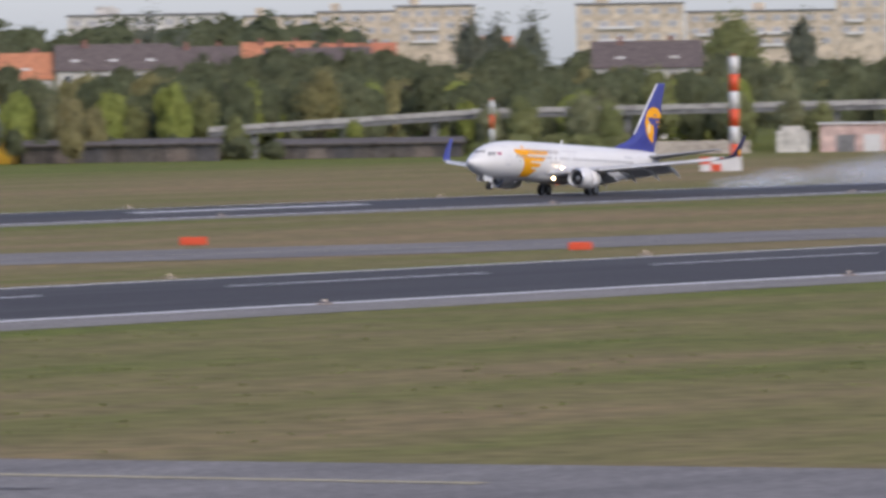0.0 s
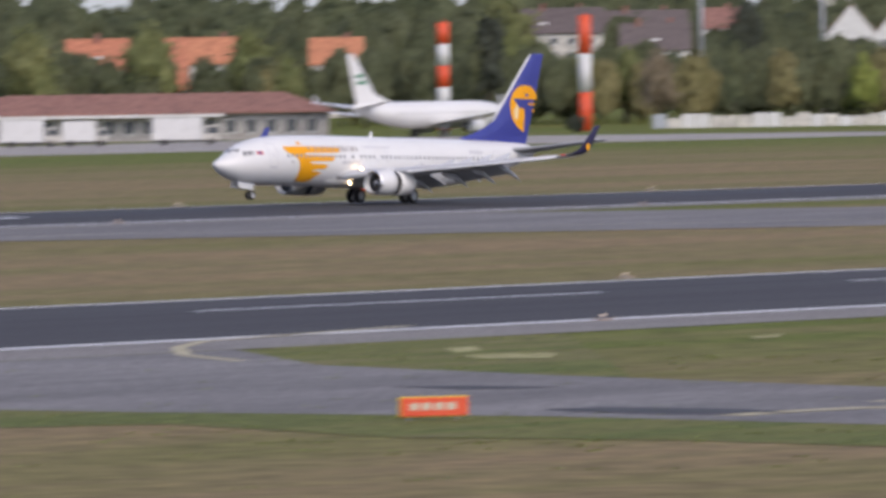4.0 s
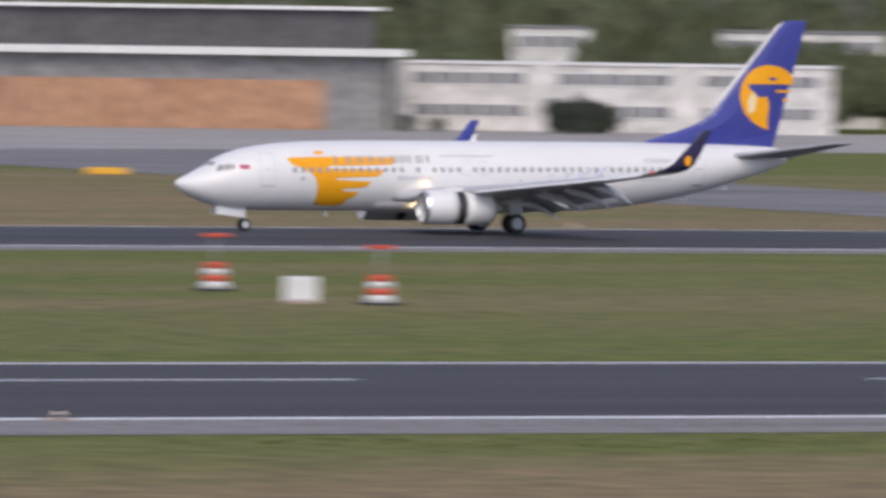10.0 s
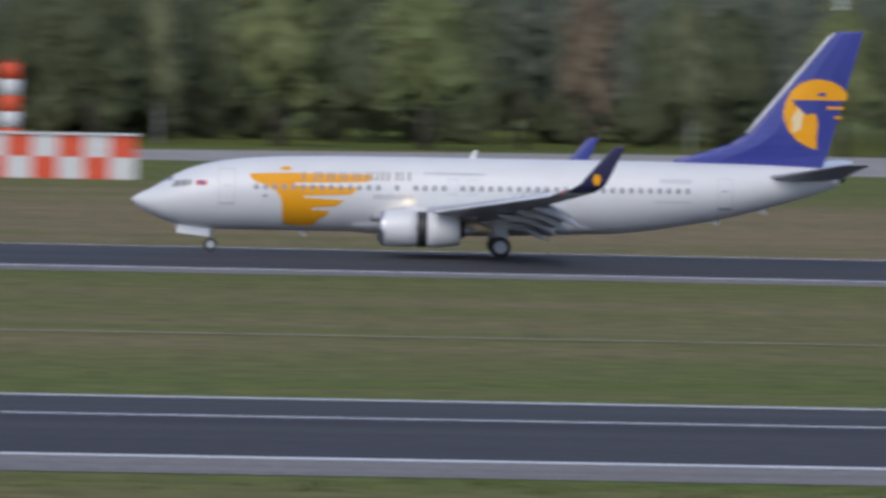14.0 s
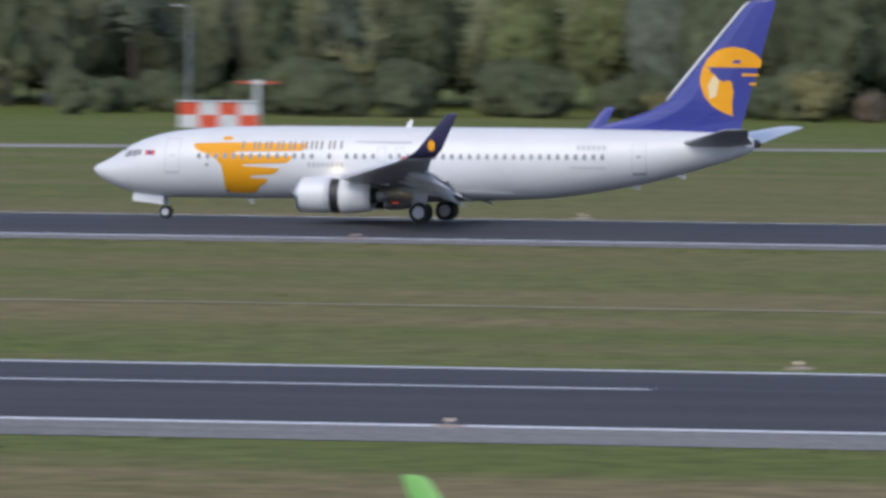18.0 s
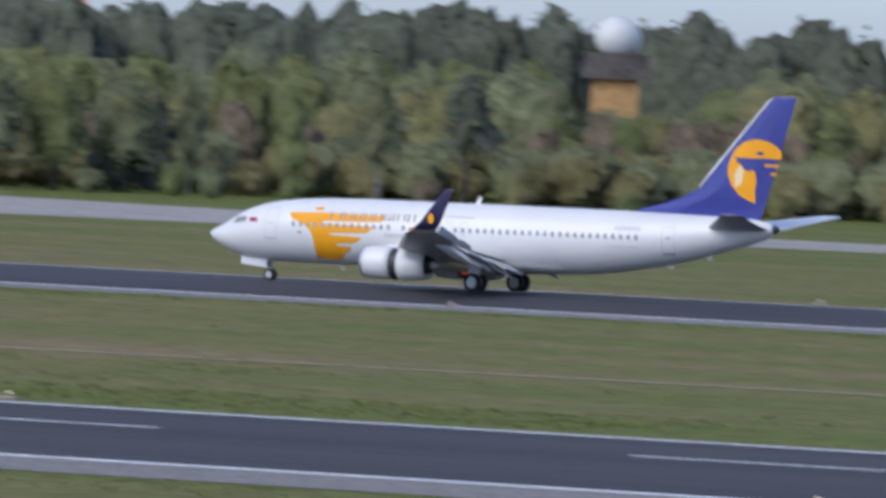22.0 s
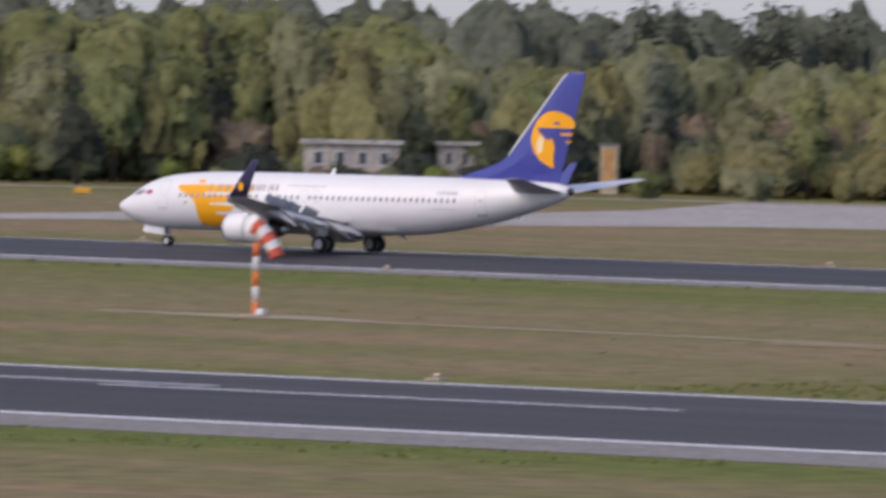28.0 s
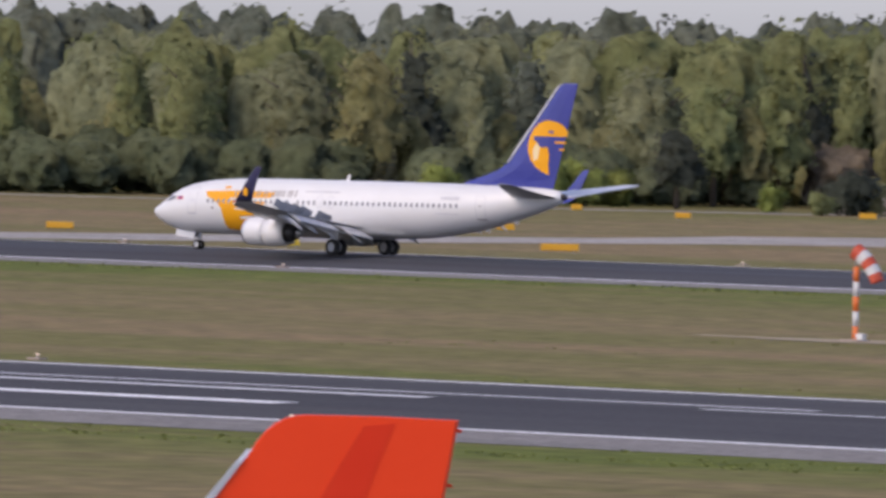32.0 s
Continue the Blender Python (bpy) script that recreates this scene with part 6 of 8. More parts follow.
apartment_block(2427.2, 1395.9, -60.1, 29.2, 29.56, "cream")
apartment_block(2263.9, 1278.6, -60.5, 13.2, 31.82, "cream")
apartment_block(2869.7, 2173.7, -52.9, 19.2, 40.85, "white")
apartment_block(2889.9, 2146.7, -53.4, 21.9, 40.97, "white")
apartment_block(2904.3, 2127.2, -53.8, 22.5, 39.63, "white")
apartment_block(2032.7, 1455.4, -54.4, 52.2, 27.08, "pale")
apartment_block(2206.3, 1467.9, -56.4, 41.5, 29.61, "pale")
apartment_block(2471.3, 2032.9, -50.6, 23.2, 36.10, "pale")
apartment_block(2950.9, 2232.1, -52.9, 19.3, 42.19, "white")
apartment_block(2739.7, 2178.1, -51.5, 26.4, 33.83, "pale")
apartment_block(2756.7, 2156.6, -52.0, 12.2, 34.89, "pale")
apartment_block(2499.5, 2154.6, -49.2, 42.1, 34.18, "pale")
apartment_block(2704.1, 2061.0, -52.7, 11.8, 34.16, "pale")
gable_house(1577.8, 1058.6, -56.1, 22.0, 19.79, SLATE)
gable_house(1604.2, 1054.9, -56.7, 13.4, 19.15, SLATE)
gable_house(1624.9, 1041.4, -57.3, 20.7, 18.61, SLATE)
gable_house(1568.3, 1072.7, -55.6, 10.1, 18.28, TILE)
gable_house(1763.6, 1140.0, -57.1, 15.8, 20.47, TILE)
gable_house(1815.0, 1152.5, -57.6, 16.2, 20.13, TILE)
gable_house(1703.0, 1048.7, -58.4, 7.5, 20.59, TILE)
gable_house(1590.4, 945.0, -59.3, 20.4, 18.70, SLATE)
gable_house(1636.6, 1149.6, -54.9, 16.2, 18.99, TILE)
gable_house(1691.4, 1158.4, -55.6, 13.1, 18.82, TILE)
gable_house(1470.2, 1281.0, -48.9, 15.8, 19.41, SLATE)
gable_house(1481.1, 1268.4, -49.4, 16.4, 18.73, SLATE)
gable_house(1452.4, 1224.9, -49.9, 7.2, 18.83, BROWN_TILE)
gable_house(1673.1, 1269.2, -52.8, 14.0, 20.03, BROWN_TILE)
gable_house(2255.8, 1822.4, -51.1, 20.2, 32.04, TILE)
gable_house(1742.9, 1342.6, -52.4, 7.7, 20.72, TILE)
gable_house(1676.9, 1179.2, -54.9, 13.7, 19.07, TILE)
gable_house(1172.6, 1117.8, -46.4, 19.7, 14.38, TILE)
gable_house(1132.5, 1072.8, -46.6, 9.0, 10.31, TILE)
gable_house(1167.8, 1093.7, -46.9, 7.9, 14.34, TILE)
gable_house(1255.4, 1146.3, -47.6, 8.9, 14.02, TILE)
gable_house(1152.2, 1167.0, -44.6, 19.0, 14.37, TILE)
gable_house(1107.2, 1098.9, -45.2, 15.4, 11.47, TILE)
gable_house(979.9, 1135.7, -40.8, 13.9, 14.75, TILE)
gable_house(891.5, 1143.5, -37.9, 7.9, 12.60, TILE)
gable_house(1368.3, 1169.5, -49.5, 12.5, 15.88, SLATE)
gable_front_house(1430.2, 1173.5, -50.6, 9.8, 19.02, )
gable_front_house(1435.9, 1166.4, -50.9, 9.8, 18.83, )
gable_front_house(1441.7, 1159.4, -51.2, 9.8, 18.64, )
shop(1240.7, 864.2, -55.1, 16.7, 10.65, )
pink_hall(1304.5, 742.4, -60.4, 16.8, 4.26, )
checker_hut(1086.8, 634.9, -59.7, 5.3, 1.82, )
fence_panels(1095.2, 903.8, -50.5, 50.2, 2.03, )
terminal_hall(979.5, 930.4, -40.0, 50.0, 6.58, 30.0)
low_hall(766.7, 910.7, -25.0, 50.0, 8.91, )
red_roof_hall(690.4, 956.9, -35.8, 54.8, 6.76, )
flat_block(806.1, 1057.9, -37.3, 20.4, 11.67, "white rendered apartment house with a flat roof", 3, 9, WHITE_RENDER, PALE_GLASS)
gable_house(839.5, 1120.4, -36.8, 41.0, 14.59, TILE)
gable_house(806.5, 1144.3, -35.2, 20.3, 11.35, TILE)
gable_house(867.8, 1113.9, -37.9, 8.0, 12.9, TILE)
flat_block(849.7, 1087.4, -38.0, 12.4, 10.42, "white rendered apartment house with a flat roof", 3, 6, WHITE_RENDER, PALE_GLASS)
flat_block(902.5, 1096.3, -39.5, 21.4, 10.54, "white rendered house behind the hall", 2, 8, WHITE_RENDER, PALE_GLASS)
red_roof_hall(610.5, 944.9, -32.9, 35.2, 6.97, )
long_terminal(535.0, 980.5, -28.6, 124.1, 3.27, )
control_tower(543.2, 981.6, -29.0, 19.5, 15.6)
villa_roof_hall(488.5, 1007.9, -25.9, 60.7, 13.83, )
flat_block(410.5, 998.9, -22.3, 48.5, 7.70, "white two-storey office block with ribbon windows", 2, 16, WHITE_RENDER, PALE_GLASS)
flat_block(457.5, 1055.0, -23.4, 19.5, 11.5, "long white rendered house with a pale roof", 3, 8, WHITE_RENDER, PALE_GLASS)
flat_block(430.0, 1066.5, -22.0, 9.3, 11.7, "small white rendered house behind the offices", 3, 4, WHITE_RENDER, PALE_GLASS)
big_hangar(352.5, 1000.7, -13.0, 64.4, 13.53, )
blue_shed(293.4, 976.9, -16.7, 18.9, 5.15, )
arched_hangar(263.5, 975.0, -11.0, 39.6, 8.58, "A")
arched_hangar(218.3, 955.4, -10.0, 35.8, 10.34, "B")
flat_block(128.6, 981.6, -7.8, 21.0, 8.91, "white office block half hidden behind dark conifers", 3, 11)
far_tower_block(-752.8, 2384.0, 17.5, 39.8, 37.52, )
radar_tower(-495.0, 1006.9, 26.2, 8.0, 21.1)
lattice_tower(-839.0, 1478.6, 29.6, 15.8, 65.33, )
bungalow(-605.5, 799.6, 37.1, 9.9, 5.28, )
bungalow(-618.8, 835.8, 36.5, 4.2, 5.10, )
bungalow(-719.7, 935.1, 37.6, 7.9, 2.71, )
old_wall(-600.5, 794.6, 37.1, 26.6, 1.95, )
striped_mast(-17.0, 772.6, 1.1, 2.0, 9.0, 0.9, 7, "loc")
striped_hut(-259.4, 903.5, 16.1, 7.6, 2.5, )
aerial_post(-257.2, 909.3, 15.8, 1.6, 4.60, )
striped_mast(1192.6, 694.4, -59.8, 1.8, 14.87, 0.68, 6, "tall")
striped_mast(1057.8, 917.5, -49.1, 2.0, 16.64, 0.95, 3, "tall")
striped_mast(1074.0, 959.3, -48.2, 2.5, 15.94, 0.95, 5, "tall")
striped_mast(1277.1, 786.8, -58.4, 1.2, 8.75, 0.3, 4, "tall")
lamp_mast(1190.6, 1008.0, -49.7, 1.8, 29.04, )
lamp_mast(1264.8, 1044.0, -50.5, 1.9, 27.48, )
lamp_mast(154.8, 947.4, -9.3, 1.1, 26.14, )
lamp_mast(329.8, 1049.4, -17.4, 1.3, 27.58, )
lamp_mast(759.2, 967.8, -38.1, 1.4, 27.46, )
lamp_mast(-442.2, 1061.6, 22.6, 1.3, 25.28, )
lamp_mast(625.6, 1000.5, -32.0, 1.4, 19.95, )
lamp_mast(681.7, 963.2, -35.3, 1.4, 20.93, )
street_lamp(-354.6, 977.7, 19.9, 0.5, 10.78, )
street_lamp(-354.3, 977.8, 19.9, 0.5, 9.25, )
street_lamp(-320.2, 989.5, 17.9, 0.5, 9.66, )
street_lamp(-564.9, 873.2, 32.9, 0.5, 9.85, )
street_lamp(-290.1, 998.7, 16.2, 0.5, 11.63, )
van(85.3, 996.4, -4.9, 7.5, 2.74, )
parked_car(509.4, 929.6, -28.7, 4.9, 1.42, )
parked_car(933.0, 905.3, -45.9, 5.3, 1.49, )
stair_truck(736.7, 883.1, -39.8, 7.7, 3.16, )
yellow_box(-599.9, 837.3, 35.6, 1.8, 5.31, )
service_truck(924.7, 899.5, -45.8, 7.8, 4.23, )
service_truck(939.0, 884.5, -46.7, 17.2, 3.90, )
service_truck(929.7, 894.2, -46.1, 6.0, 3.36)
marker_cabin(-13.0, 768.0, 0.95, 12.3, 3.45)
old_wall(1294.0, 760.5, -59.5, 17.0, 2.1)


# ---- trees ----
def leaf_material(name, colours):
    """Leaves that let light through; tone drifts from bough to bough, tree to tree and leaf to leaf."""
    m = shifted(material(name, colours, (0.16, 0.16, 0.2), 0.8, 0.9, spec=0.05), 0.12)
    nodes, links = m.node_tree.nodes, m.node_tree.links
    bsdf = nodes["Principled BSDF"]
    thin, both = nodes.new("ShaderNodeBsdfTranslucent"), nodes.new("ShaderNodeMixShader")
    links.new(bsdf.inputs["Base Color"].links[0].from_socket, thin.inputs["Color"])
    both.inputs[0].default_value = 0.4
    place, tufts, relief = nodes.new("ShaderNodeNewGeometry"), nodes.new("ShaderNodeTexNoise"), nodes.new("ShaderNodeBump")
    tufts.inputs["Scale"].default_value, tufts.inputs["Detail"].default_value = 1.1, 3.0
    relief.inputs["Strength"].default_value, relief.inputs["Distance"].default_value = 0.5, 0.5
    links.new(place.outputs["Position"], tufts.inputs["Vector"])
    links.new(tufts.outputs["Fac"], relief.inputs["Height"])
    links.new(relief.outputs[0], bsdf.inputs["Normal"])
    links.new(bsdf.outputs[0], both.inputs[1])
    links.new(thin.outputs[0], both.inputs[2])
    links.new(both.outputs[0], nodes["Material Output"].inputs["Surface"])
    return m


LEAF = {
    "spring": leaf_material("fresh_green_leaves", [(0.209, 0.252, 0.069), (0.264, 0.300, 0.092)]),
    "green": leaf_material("mid_green_leaves", [(0.184, 0.214, 0.094), (0.240, 0.257, 0.120)]),
    "cool": leaf_material("grey_green_leaves", [(0.200, 0.218, 0.125), (0.251, 0.262, 0.151)]),
    "olive": leaf_material("olive_yellow_leaves", [(0.222, 0.214, 0.098), (0.270, 0.254, 0.126)]),
    "brown": leaf_material("brown_budding_twigs", [(0.220, 0.182, 0.125), (0.262, 0.218, 0.155)]),
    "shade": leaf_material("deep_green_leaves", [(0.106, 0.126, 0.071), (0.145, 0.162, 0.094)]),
    "pine": leaf_material("dark_pine_needles", [(0.130, 0.150, 0.113), (0.174, 0.191, 0.143)]),
    "dark": leaf_material("dark_conifer_needles", [(0.064, 0.075, 0.057), (0.087, 0.098, 0.076)]),
}
BARK = material("brown_bark", [(0.075, 0.06, 0.048), (0.11, 0.09, 0.072)], (2, 2, 0.6), 6.0, 0.95)
BIRCH = material("pale_birch_bark", [(0.36, 0.35, 0.32), (0.45, 0.44, 0.41), (0.2, 0.19, 0.18)], (2, 2, 4), 5.0, 0.9)


def ball(rounds):
    """Points and faces of a ball of the given fineness."""
    bm = bmesh.new()
    bmesh.ops.create_icosphere(bm, subdivisions=rounds, radius=1)
    bm.verts.ensure_lookup_table()
    out = np.array([v.co[:] for v in bm.verts]), np.array([[v.index for v in f.verts] for f in bm.faces])
    bm.free()
    return out


COARSE, FINE = ball(2), ball(3)
SUNWARD = np.array([-0.26, -0.7, 0.66])


def crown_lobes(kind, rng):
    """The rounded masses of a crown of unit height: rows of (x, y, z, radius, upright stretch)."""
    out = []
    if kind == "broad":
        out.append((0, 0, 0.55, 0.2, 1.7))
        for i in range(13):
            a, z = i * 2.4 + rng.uniform(-0.5, 0.5), 0.24 + 0.62 * (i + rng.uniform(0, 1)) / 13
            reach = 0.2 * math.sin(math.pi * min(1, (z + 0.08) / 1.05)) ** 0.8 * rng.uniform(0.7, 1.1)
            out.append((reach * math.cos(a), reach * math.sin(a), z, rng.uniform(0.085, 0.135), rng.uniform(0.8, 1.15)))
        out.append((rng.uniform(-0.04, 0.04), rng.uniform(-0.04, 0.04), 0.88, 0.1, 1.1))
    elif kind == "tall":
        out.append((0, 0, 0.56, 0.1, 3.4))
        for i in range(13):
            a, z = i * 2.4 + rng.uniform(-0.5, 0.5), 0.2 + 0.72 * (i + rng.uniform(0, 1)) / 13
            reach = 0.12 * math.sin(math.pi * min(1, (z + 0.05) / 1.05)) ** 0.7 * rng.uniform(0.6, 1.2)
            out.append((reach * math.cos(a), reach * math.sin(a), z, rng.uniform(0.05, 0.085), rng.uniform(1.1, 1.6)))
    elif kind == "poplar":
        out.append((0, 0, 0.52, 0.085, 5.0))
        for i in range(14):
            a, z = i * 2.4, 0.08 + 0.88 * (i + rng.uniform(0, 1)) / 14
            r = 0.06 * math.sin(math.pi * (0.12 + 0.8 * z)) + 0.02
            out.append((r * math.cos(a), r * math.sin(a), z, r * rng.uniform(0.8, 1.1), 1.7))
    elif kind == "pine":
        for i in range(15):
            a, z = i * 2.4 + rng.uniform(-0.6, 0.6), 0.36 + 0.6 * (i + rng.uniform(0, 1)) / 15
            reach = 0.17 * (1.1 - z) / 0.6 * rng.uniform(0.5, 1.15)
            out.append((reach * math.cos(a), reach * math.sin(a), z, rng.uniform(0.055, 0.1), rng.uniform(0.5, 0.75)))
        out.append((0, 0, 0.66, 0.1, 2.6))
    elif kind == "spruce":
        for i in range(22):
            z, a = i / 22, i * 2.4
            reach = 0.2 * (1 - z) ** 0.85
            out.append((reach * 0.6 * math.cos(a), reach * 0.6 * math.sin(a), 0.06 + 0.9 * z, 0.03 + 0.13 * (1 - z), 0.8))
    else:
        for i in range(9):
            a = i * 2.4
            out.append((0.36 * math.cos(a) * rng.random(), 0.36 * math.sin(a) * rng.random(), rng.uniform(0.2, 0.66), rng.uniform(0.2, 0.3), 0.9))
    return np.array(out)


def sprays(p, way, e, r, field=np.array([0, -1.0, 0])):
    """Small four-cornered leaf sprays at points p of a crown, outward along way and turned to the sun and the camera,
    to fit its view.
    """
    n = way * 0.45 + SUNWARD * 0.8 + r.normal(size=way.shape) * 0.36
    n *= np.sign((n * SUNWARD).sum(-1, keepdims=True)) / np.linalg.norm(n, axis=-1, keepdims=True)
    # field points towards the camera: sprays facing away are turned into its view
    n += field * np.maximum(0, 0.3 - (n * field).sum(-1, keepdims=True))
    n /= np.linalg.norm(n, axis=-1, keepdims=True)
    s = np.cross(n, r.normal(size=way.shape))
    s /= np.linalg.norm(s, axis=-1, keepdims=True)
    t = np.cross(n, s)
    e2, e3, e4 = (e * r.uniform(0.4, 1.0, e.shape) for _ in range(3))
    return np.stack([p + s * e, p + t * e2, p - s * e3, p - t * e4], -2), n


def crown_mesh(kind, seed):
    """A crown of unit height: one ragged leafy body drawn over all its lobes, and small leaf sprays that stand off it and fray its outline."""
    lobes = crown_lobes(kind, random.Random(seed))
    r = np.random.default_rng(seed + 5)
    mid, rad = lobes[:, :3], lobes[:, 3:4] * np.stack([np.ones(len(lobes)), np.ones(len(lobes)), lobes[:, 4]], -1)
    low, high = (mid[:, 2] - rad[:, 2]).min(), (mid[:, 2] + rad[:, 2]).max()
    heart = np.array([0, 0, (low + high) / 2])
    ball_v, ball_f = FINE
    way = ball_v * [1, 1, 0.5 * (high - low) / 0.25]
    way /= np.linalg.norm(way, axis=-1, keepdims=True)
    d, c = way[:, None] / rad[None], ((heart - mid) / rad)[None]
    a_, b_, c_ = (d * d).sum(-1), (d * c).sum(-1), (c * c).sum(-1) - 1
    root = b_ * b_ - a_ * c_
    reach = np.where(root > 0, (-b_ + np.sqrt(np.maximum(root, 0))) / a_, 0).max(1)
    reach = np.maximum(reach, 0.04) * r.uniform(0.66, 0.94, len(way))
    body = heart + way * reach[:, None]
    body[:, 2] = np.maximum(body[:, 2], 0.02)
    count = {"broad": 1320, "tall": 1120, "poplar": 950, "pine": 1050, "spruce": 1000, "bush": 640}[kind]
    size = {"broad": 0.0155, "tall": 0.0125, "poplar": 0.0125, "pine": 0.0135, "spruce": 0.015, "bush": 0.042}[kind]
    share = lobes[:, 3] ** 2 * lobes[:, 4]
    pick = r.choice(len(lobes), count * 4, p=share / share.sum())
    off = r.normal(size=(count * 4, 3))
    off /= np.linalg.norm(off, axis=-1, keepdims=True)
    p = mid[pick] + off * rad[pick] * r.normal(0.96, 0.16, (count * 4, 1)) + r.normal(0, 0.012, (count * 4, 3))
    free = (np.linalg.norm((p[:, None] - mid[None]) / rad[None], axis=-1) < 0.7).sum(1) == 0
    free &= p[:, 2] > 0.02
    p, off = p[free][:count], off[free][:count]
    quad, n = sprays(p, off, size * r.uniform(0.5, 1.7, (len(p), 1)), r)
    verts = np.concatenate([body, quad.reshape(-1, 3)])
    faces = ball_f.tolist() + (np.arange(len(p) * 4).reshape(-1, 4) + len(body)).tolist()
    soft = off * 0.3 + n * 0.4 + np.array([0, 0, 0.35]) + (p - heart) * [1.2, 1.2, 0.2]
    normals = np.concatenate([ball_v * 0.3 + SUNWARD * 0.4 + np.array([0, 0, 0.35]) + (body - heart) * [1.2, 1.2, 0.2] + r.normal(0, 0.2, body.shape), np.repeat(soft, 4, axis=0)])
    normals /= np.linalg.norm(normals, axis=-1, keepdims=True)
    return verts.tolist(), faces, normals.tolist()


def leafy(name, verts, faces, normals, mat):
    """A crown's mesh, shaded as rounded masses of foliage."""
    me = mesh(name, verts, faces, mat, True)
    me.normals_split_custom_set_from_vertices(normals)
    return me


def trunk_mesh(kind, seed):
    rng = random.Random(seed)
    if kind == "bush":
        pieces = []
        for i in range(5):
            a = rng.uniform(0, math.tau)
            pieces.append(tube([(0.03 * math.cos(a), 0.03 * math.sin(a), 0), (0.2 * math.cos(a), 0.2 * math.sin(a), 0.45)], [0.03, 0.012], 5))
        return merged(*pieces)
    base = {"broad": 0.024, "tall": 0.015, "poplar": 0.016, "pine": 0.017, "spruce": 0.016}[kind]
    lean = (rng.uniform(-0.02, 0.02), rng.uniform(-0.02, 0.02))
    top = 0.92 if kind in ("spruce", "poplar", "pine") else 0.75
    pieces = [tube([(0, 0, -0.01), (lean[0] * 0.5, lean[1] * 0.5, 0.3), (lean[0], lean[1], top)], [base * 1.25, base * 0.8, base * 0.2], 8)]
    for i in range(7):
        a, z = rng.uniform(0, math.tau), rng.uniform(0.28 if kind != "pine" else 0.5, 0.7)
        reach = {"broad": 0.24, "tall": 0.12, "poplar": 0.06, "pine": 0.16, "spruce": 0.14}[kind]
        rise = reach * (0.8 if kind != "pine" else 0.3)
        pieces.append(tube([(lean[0] * z, lean[1] * z, z), (reach * 0.5 * math.cos(a), reach * 0.5 * math.sin(a), z + rise * 0.5), (reach * math.cos(a), reach * math.sin(a), z + rise)], [base * 0.45, base * 0.3, base * 0.1], 5))
    return merged(*pieces)


TREE_WORDS = {"broad": "broadleaf tree with a rounded crown", "tall": "slender broadleaf tree with an airy crown", "poplar": "tall columnar poplar", "pine": "pine with a dark irregular crown", "spruce": "conical dark conifer", "bush": "low spreading bush"}
TONE_WORDS = {"spring": "fresh green", "green": "mid-green", "cool": "grey-green", "olive": "olive-yellow", "brown": "brown budding", "shade": "deep green", "pine": "dark", "dark": "dark"}
tree_kit, tree_first = {}, {}


def tree(x, y, height, kind, tone, width=1.0, rng=random):
    """One tree: a tapered trunk with limbs, and a crown of many leaf clumps."""
    variant = rng.randrange(4)
    key = (kind, tone, variant)
    if key not in tree_kit:
        seed = variant * 17 + len(kind) * 5
        cr = leafy(kind + "_crown", *crown_mesh(kind, seed), LEAF[tone])
        tr = mesh(kind + "_trunk", *trunk_mesh(kind, seed + 1), BIRCH if kind == "tall" and tone in ("cool", "spring") else BARK, True)
        ob = new("bush" if kind == "bush" else "tree")
        tagged(ob, (TONE_WORDS[tone] + " " + TREE_WORDS[kind] + " beyond the field").replace("dark pine with a dark", "pine with a dark"), "bush" if kind == "bush" else "tree", TONE_WORDS[tone] + " " + ("bushes" if kind == "bush" else "trees"))
        part("trunk", tr, None, ob)
        part("crown", cr, None, ob)
        tree_kit[key] = ob
        target = ob
    else:
        target = None
    m = Matrix.LocRotScale((x, y, base_z(x, y) - 0.05), Euler((0, 0, rng.uniform(-0.7, 0.7))), (height * width, height * width, height))
    if target is None:
        target = copy_thing(tree_kit[key], Matrix())
    target.matrix_basis = m
    return target


def spot(bearing, distance):
    return distance * math.sin(radians(bearing)), distance * math.cos(radians(bearing))


def tree_row(b0, b1, step, far0, far1, h0, h1, mix, rng, jitter=8.0):
    """Trees along a line of sight bearings, at distances and heights that glide from one end to the other."""
    b = b0
    while b < b1:
        f = (b - b0) / (b1 - b0)
        d = far0 + (far1 - far0) * f + rng.uniform(-jitter, jitter)
        x, y = spot(b + rng.uniform(-0.3, 0.3) * step, d)
        kind, tone = rng.choice(mix)
        if -26.75 < b < -25.45 and h0 > 10:
            b += step
            continue
        h = rng.uniform(h0, h1) * {"bush": 0.32, "pine": 1.08}.get(kind, 1.0)
        tree(x, y, h, kind, tone, rng.uniform(0.85, 1.25), rng)
        b += step * rng.uniform(0.75, 1.3)


WOODS = [("broad", "cool"), ("broad", "green"), ("tall", "cool"), ("broad", "olive"), ("tall", "spring"), ("broad", "brown"), ("broad", "green"), ("tall", "green"), ("pine", "pine")]
DARK_WOODS = [("broad", "shade"), ("tall", "cool"), ("pine", "pine"), ("tall", "shade"), ("tall", "brown"), ("pine", "pine"), ("broad", "green"), ("broad", "shade")]
BUSHES = [("bush", "green"), ("bush", "olive"), ("bush", "brown"), ("bush", "cool"), ("bush", "cool"), ("bush", "green")]
GARDEN = [("broad", "shade"), ("broad", "green"), ("broad", "shade"), ("broad", "cool"), ("tall", "shade"), ("broad", "brown"), ("broad", "green"), ("broad", "olive")]
rng = random.Random(11)
# the woods on the west, front rows
tree_row(-44, -36.6, 0.5, 1042, 1040, 14.0, 17.5, WOODS, rng)
tree_row(-36.6, -30, 0.5, 1045, 1000, 11.5, 15.5, WOODS, rng)
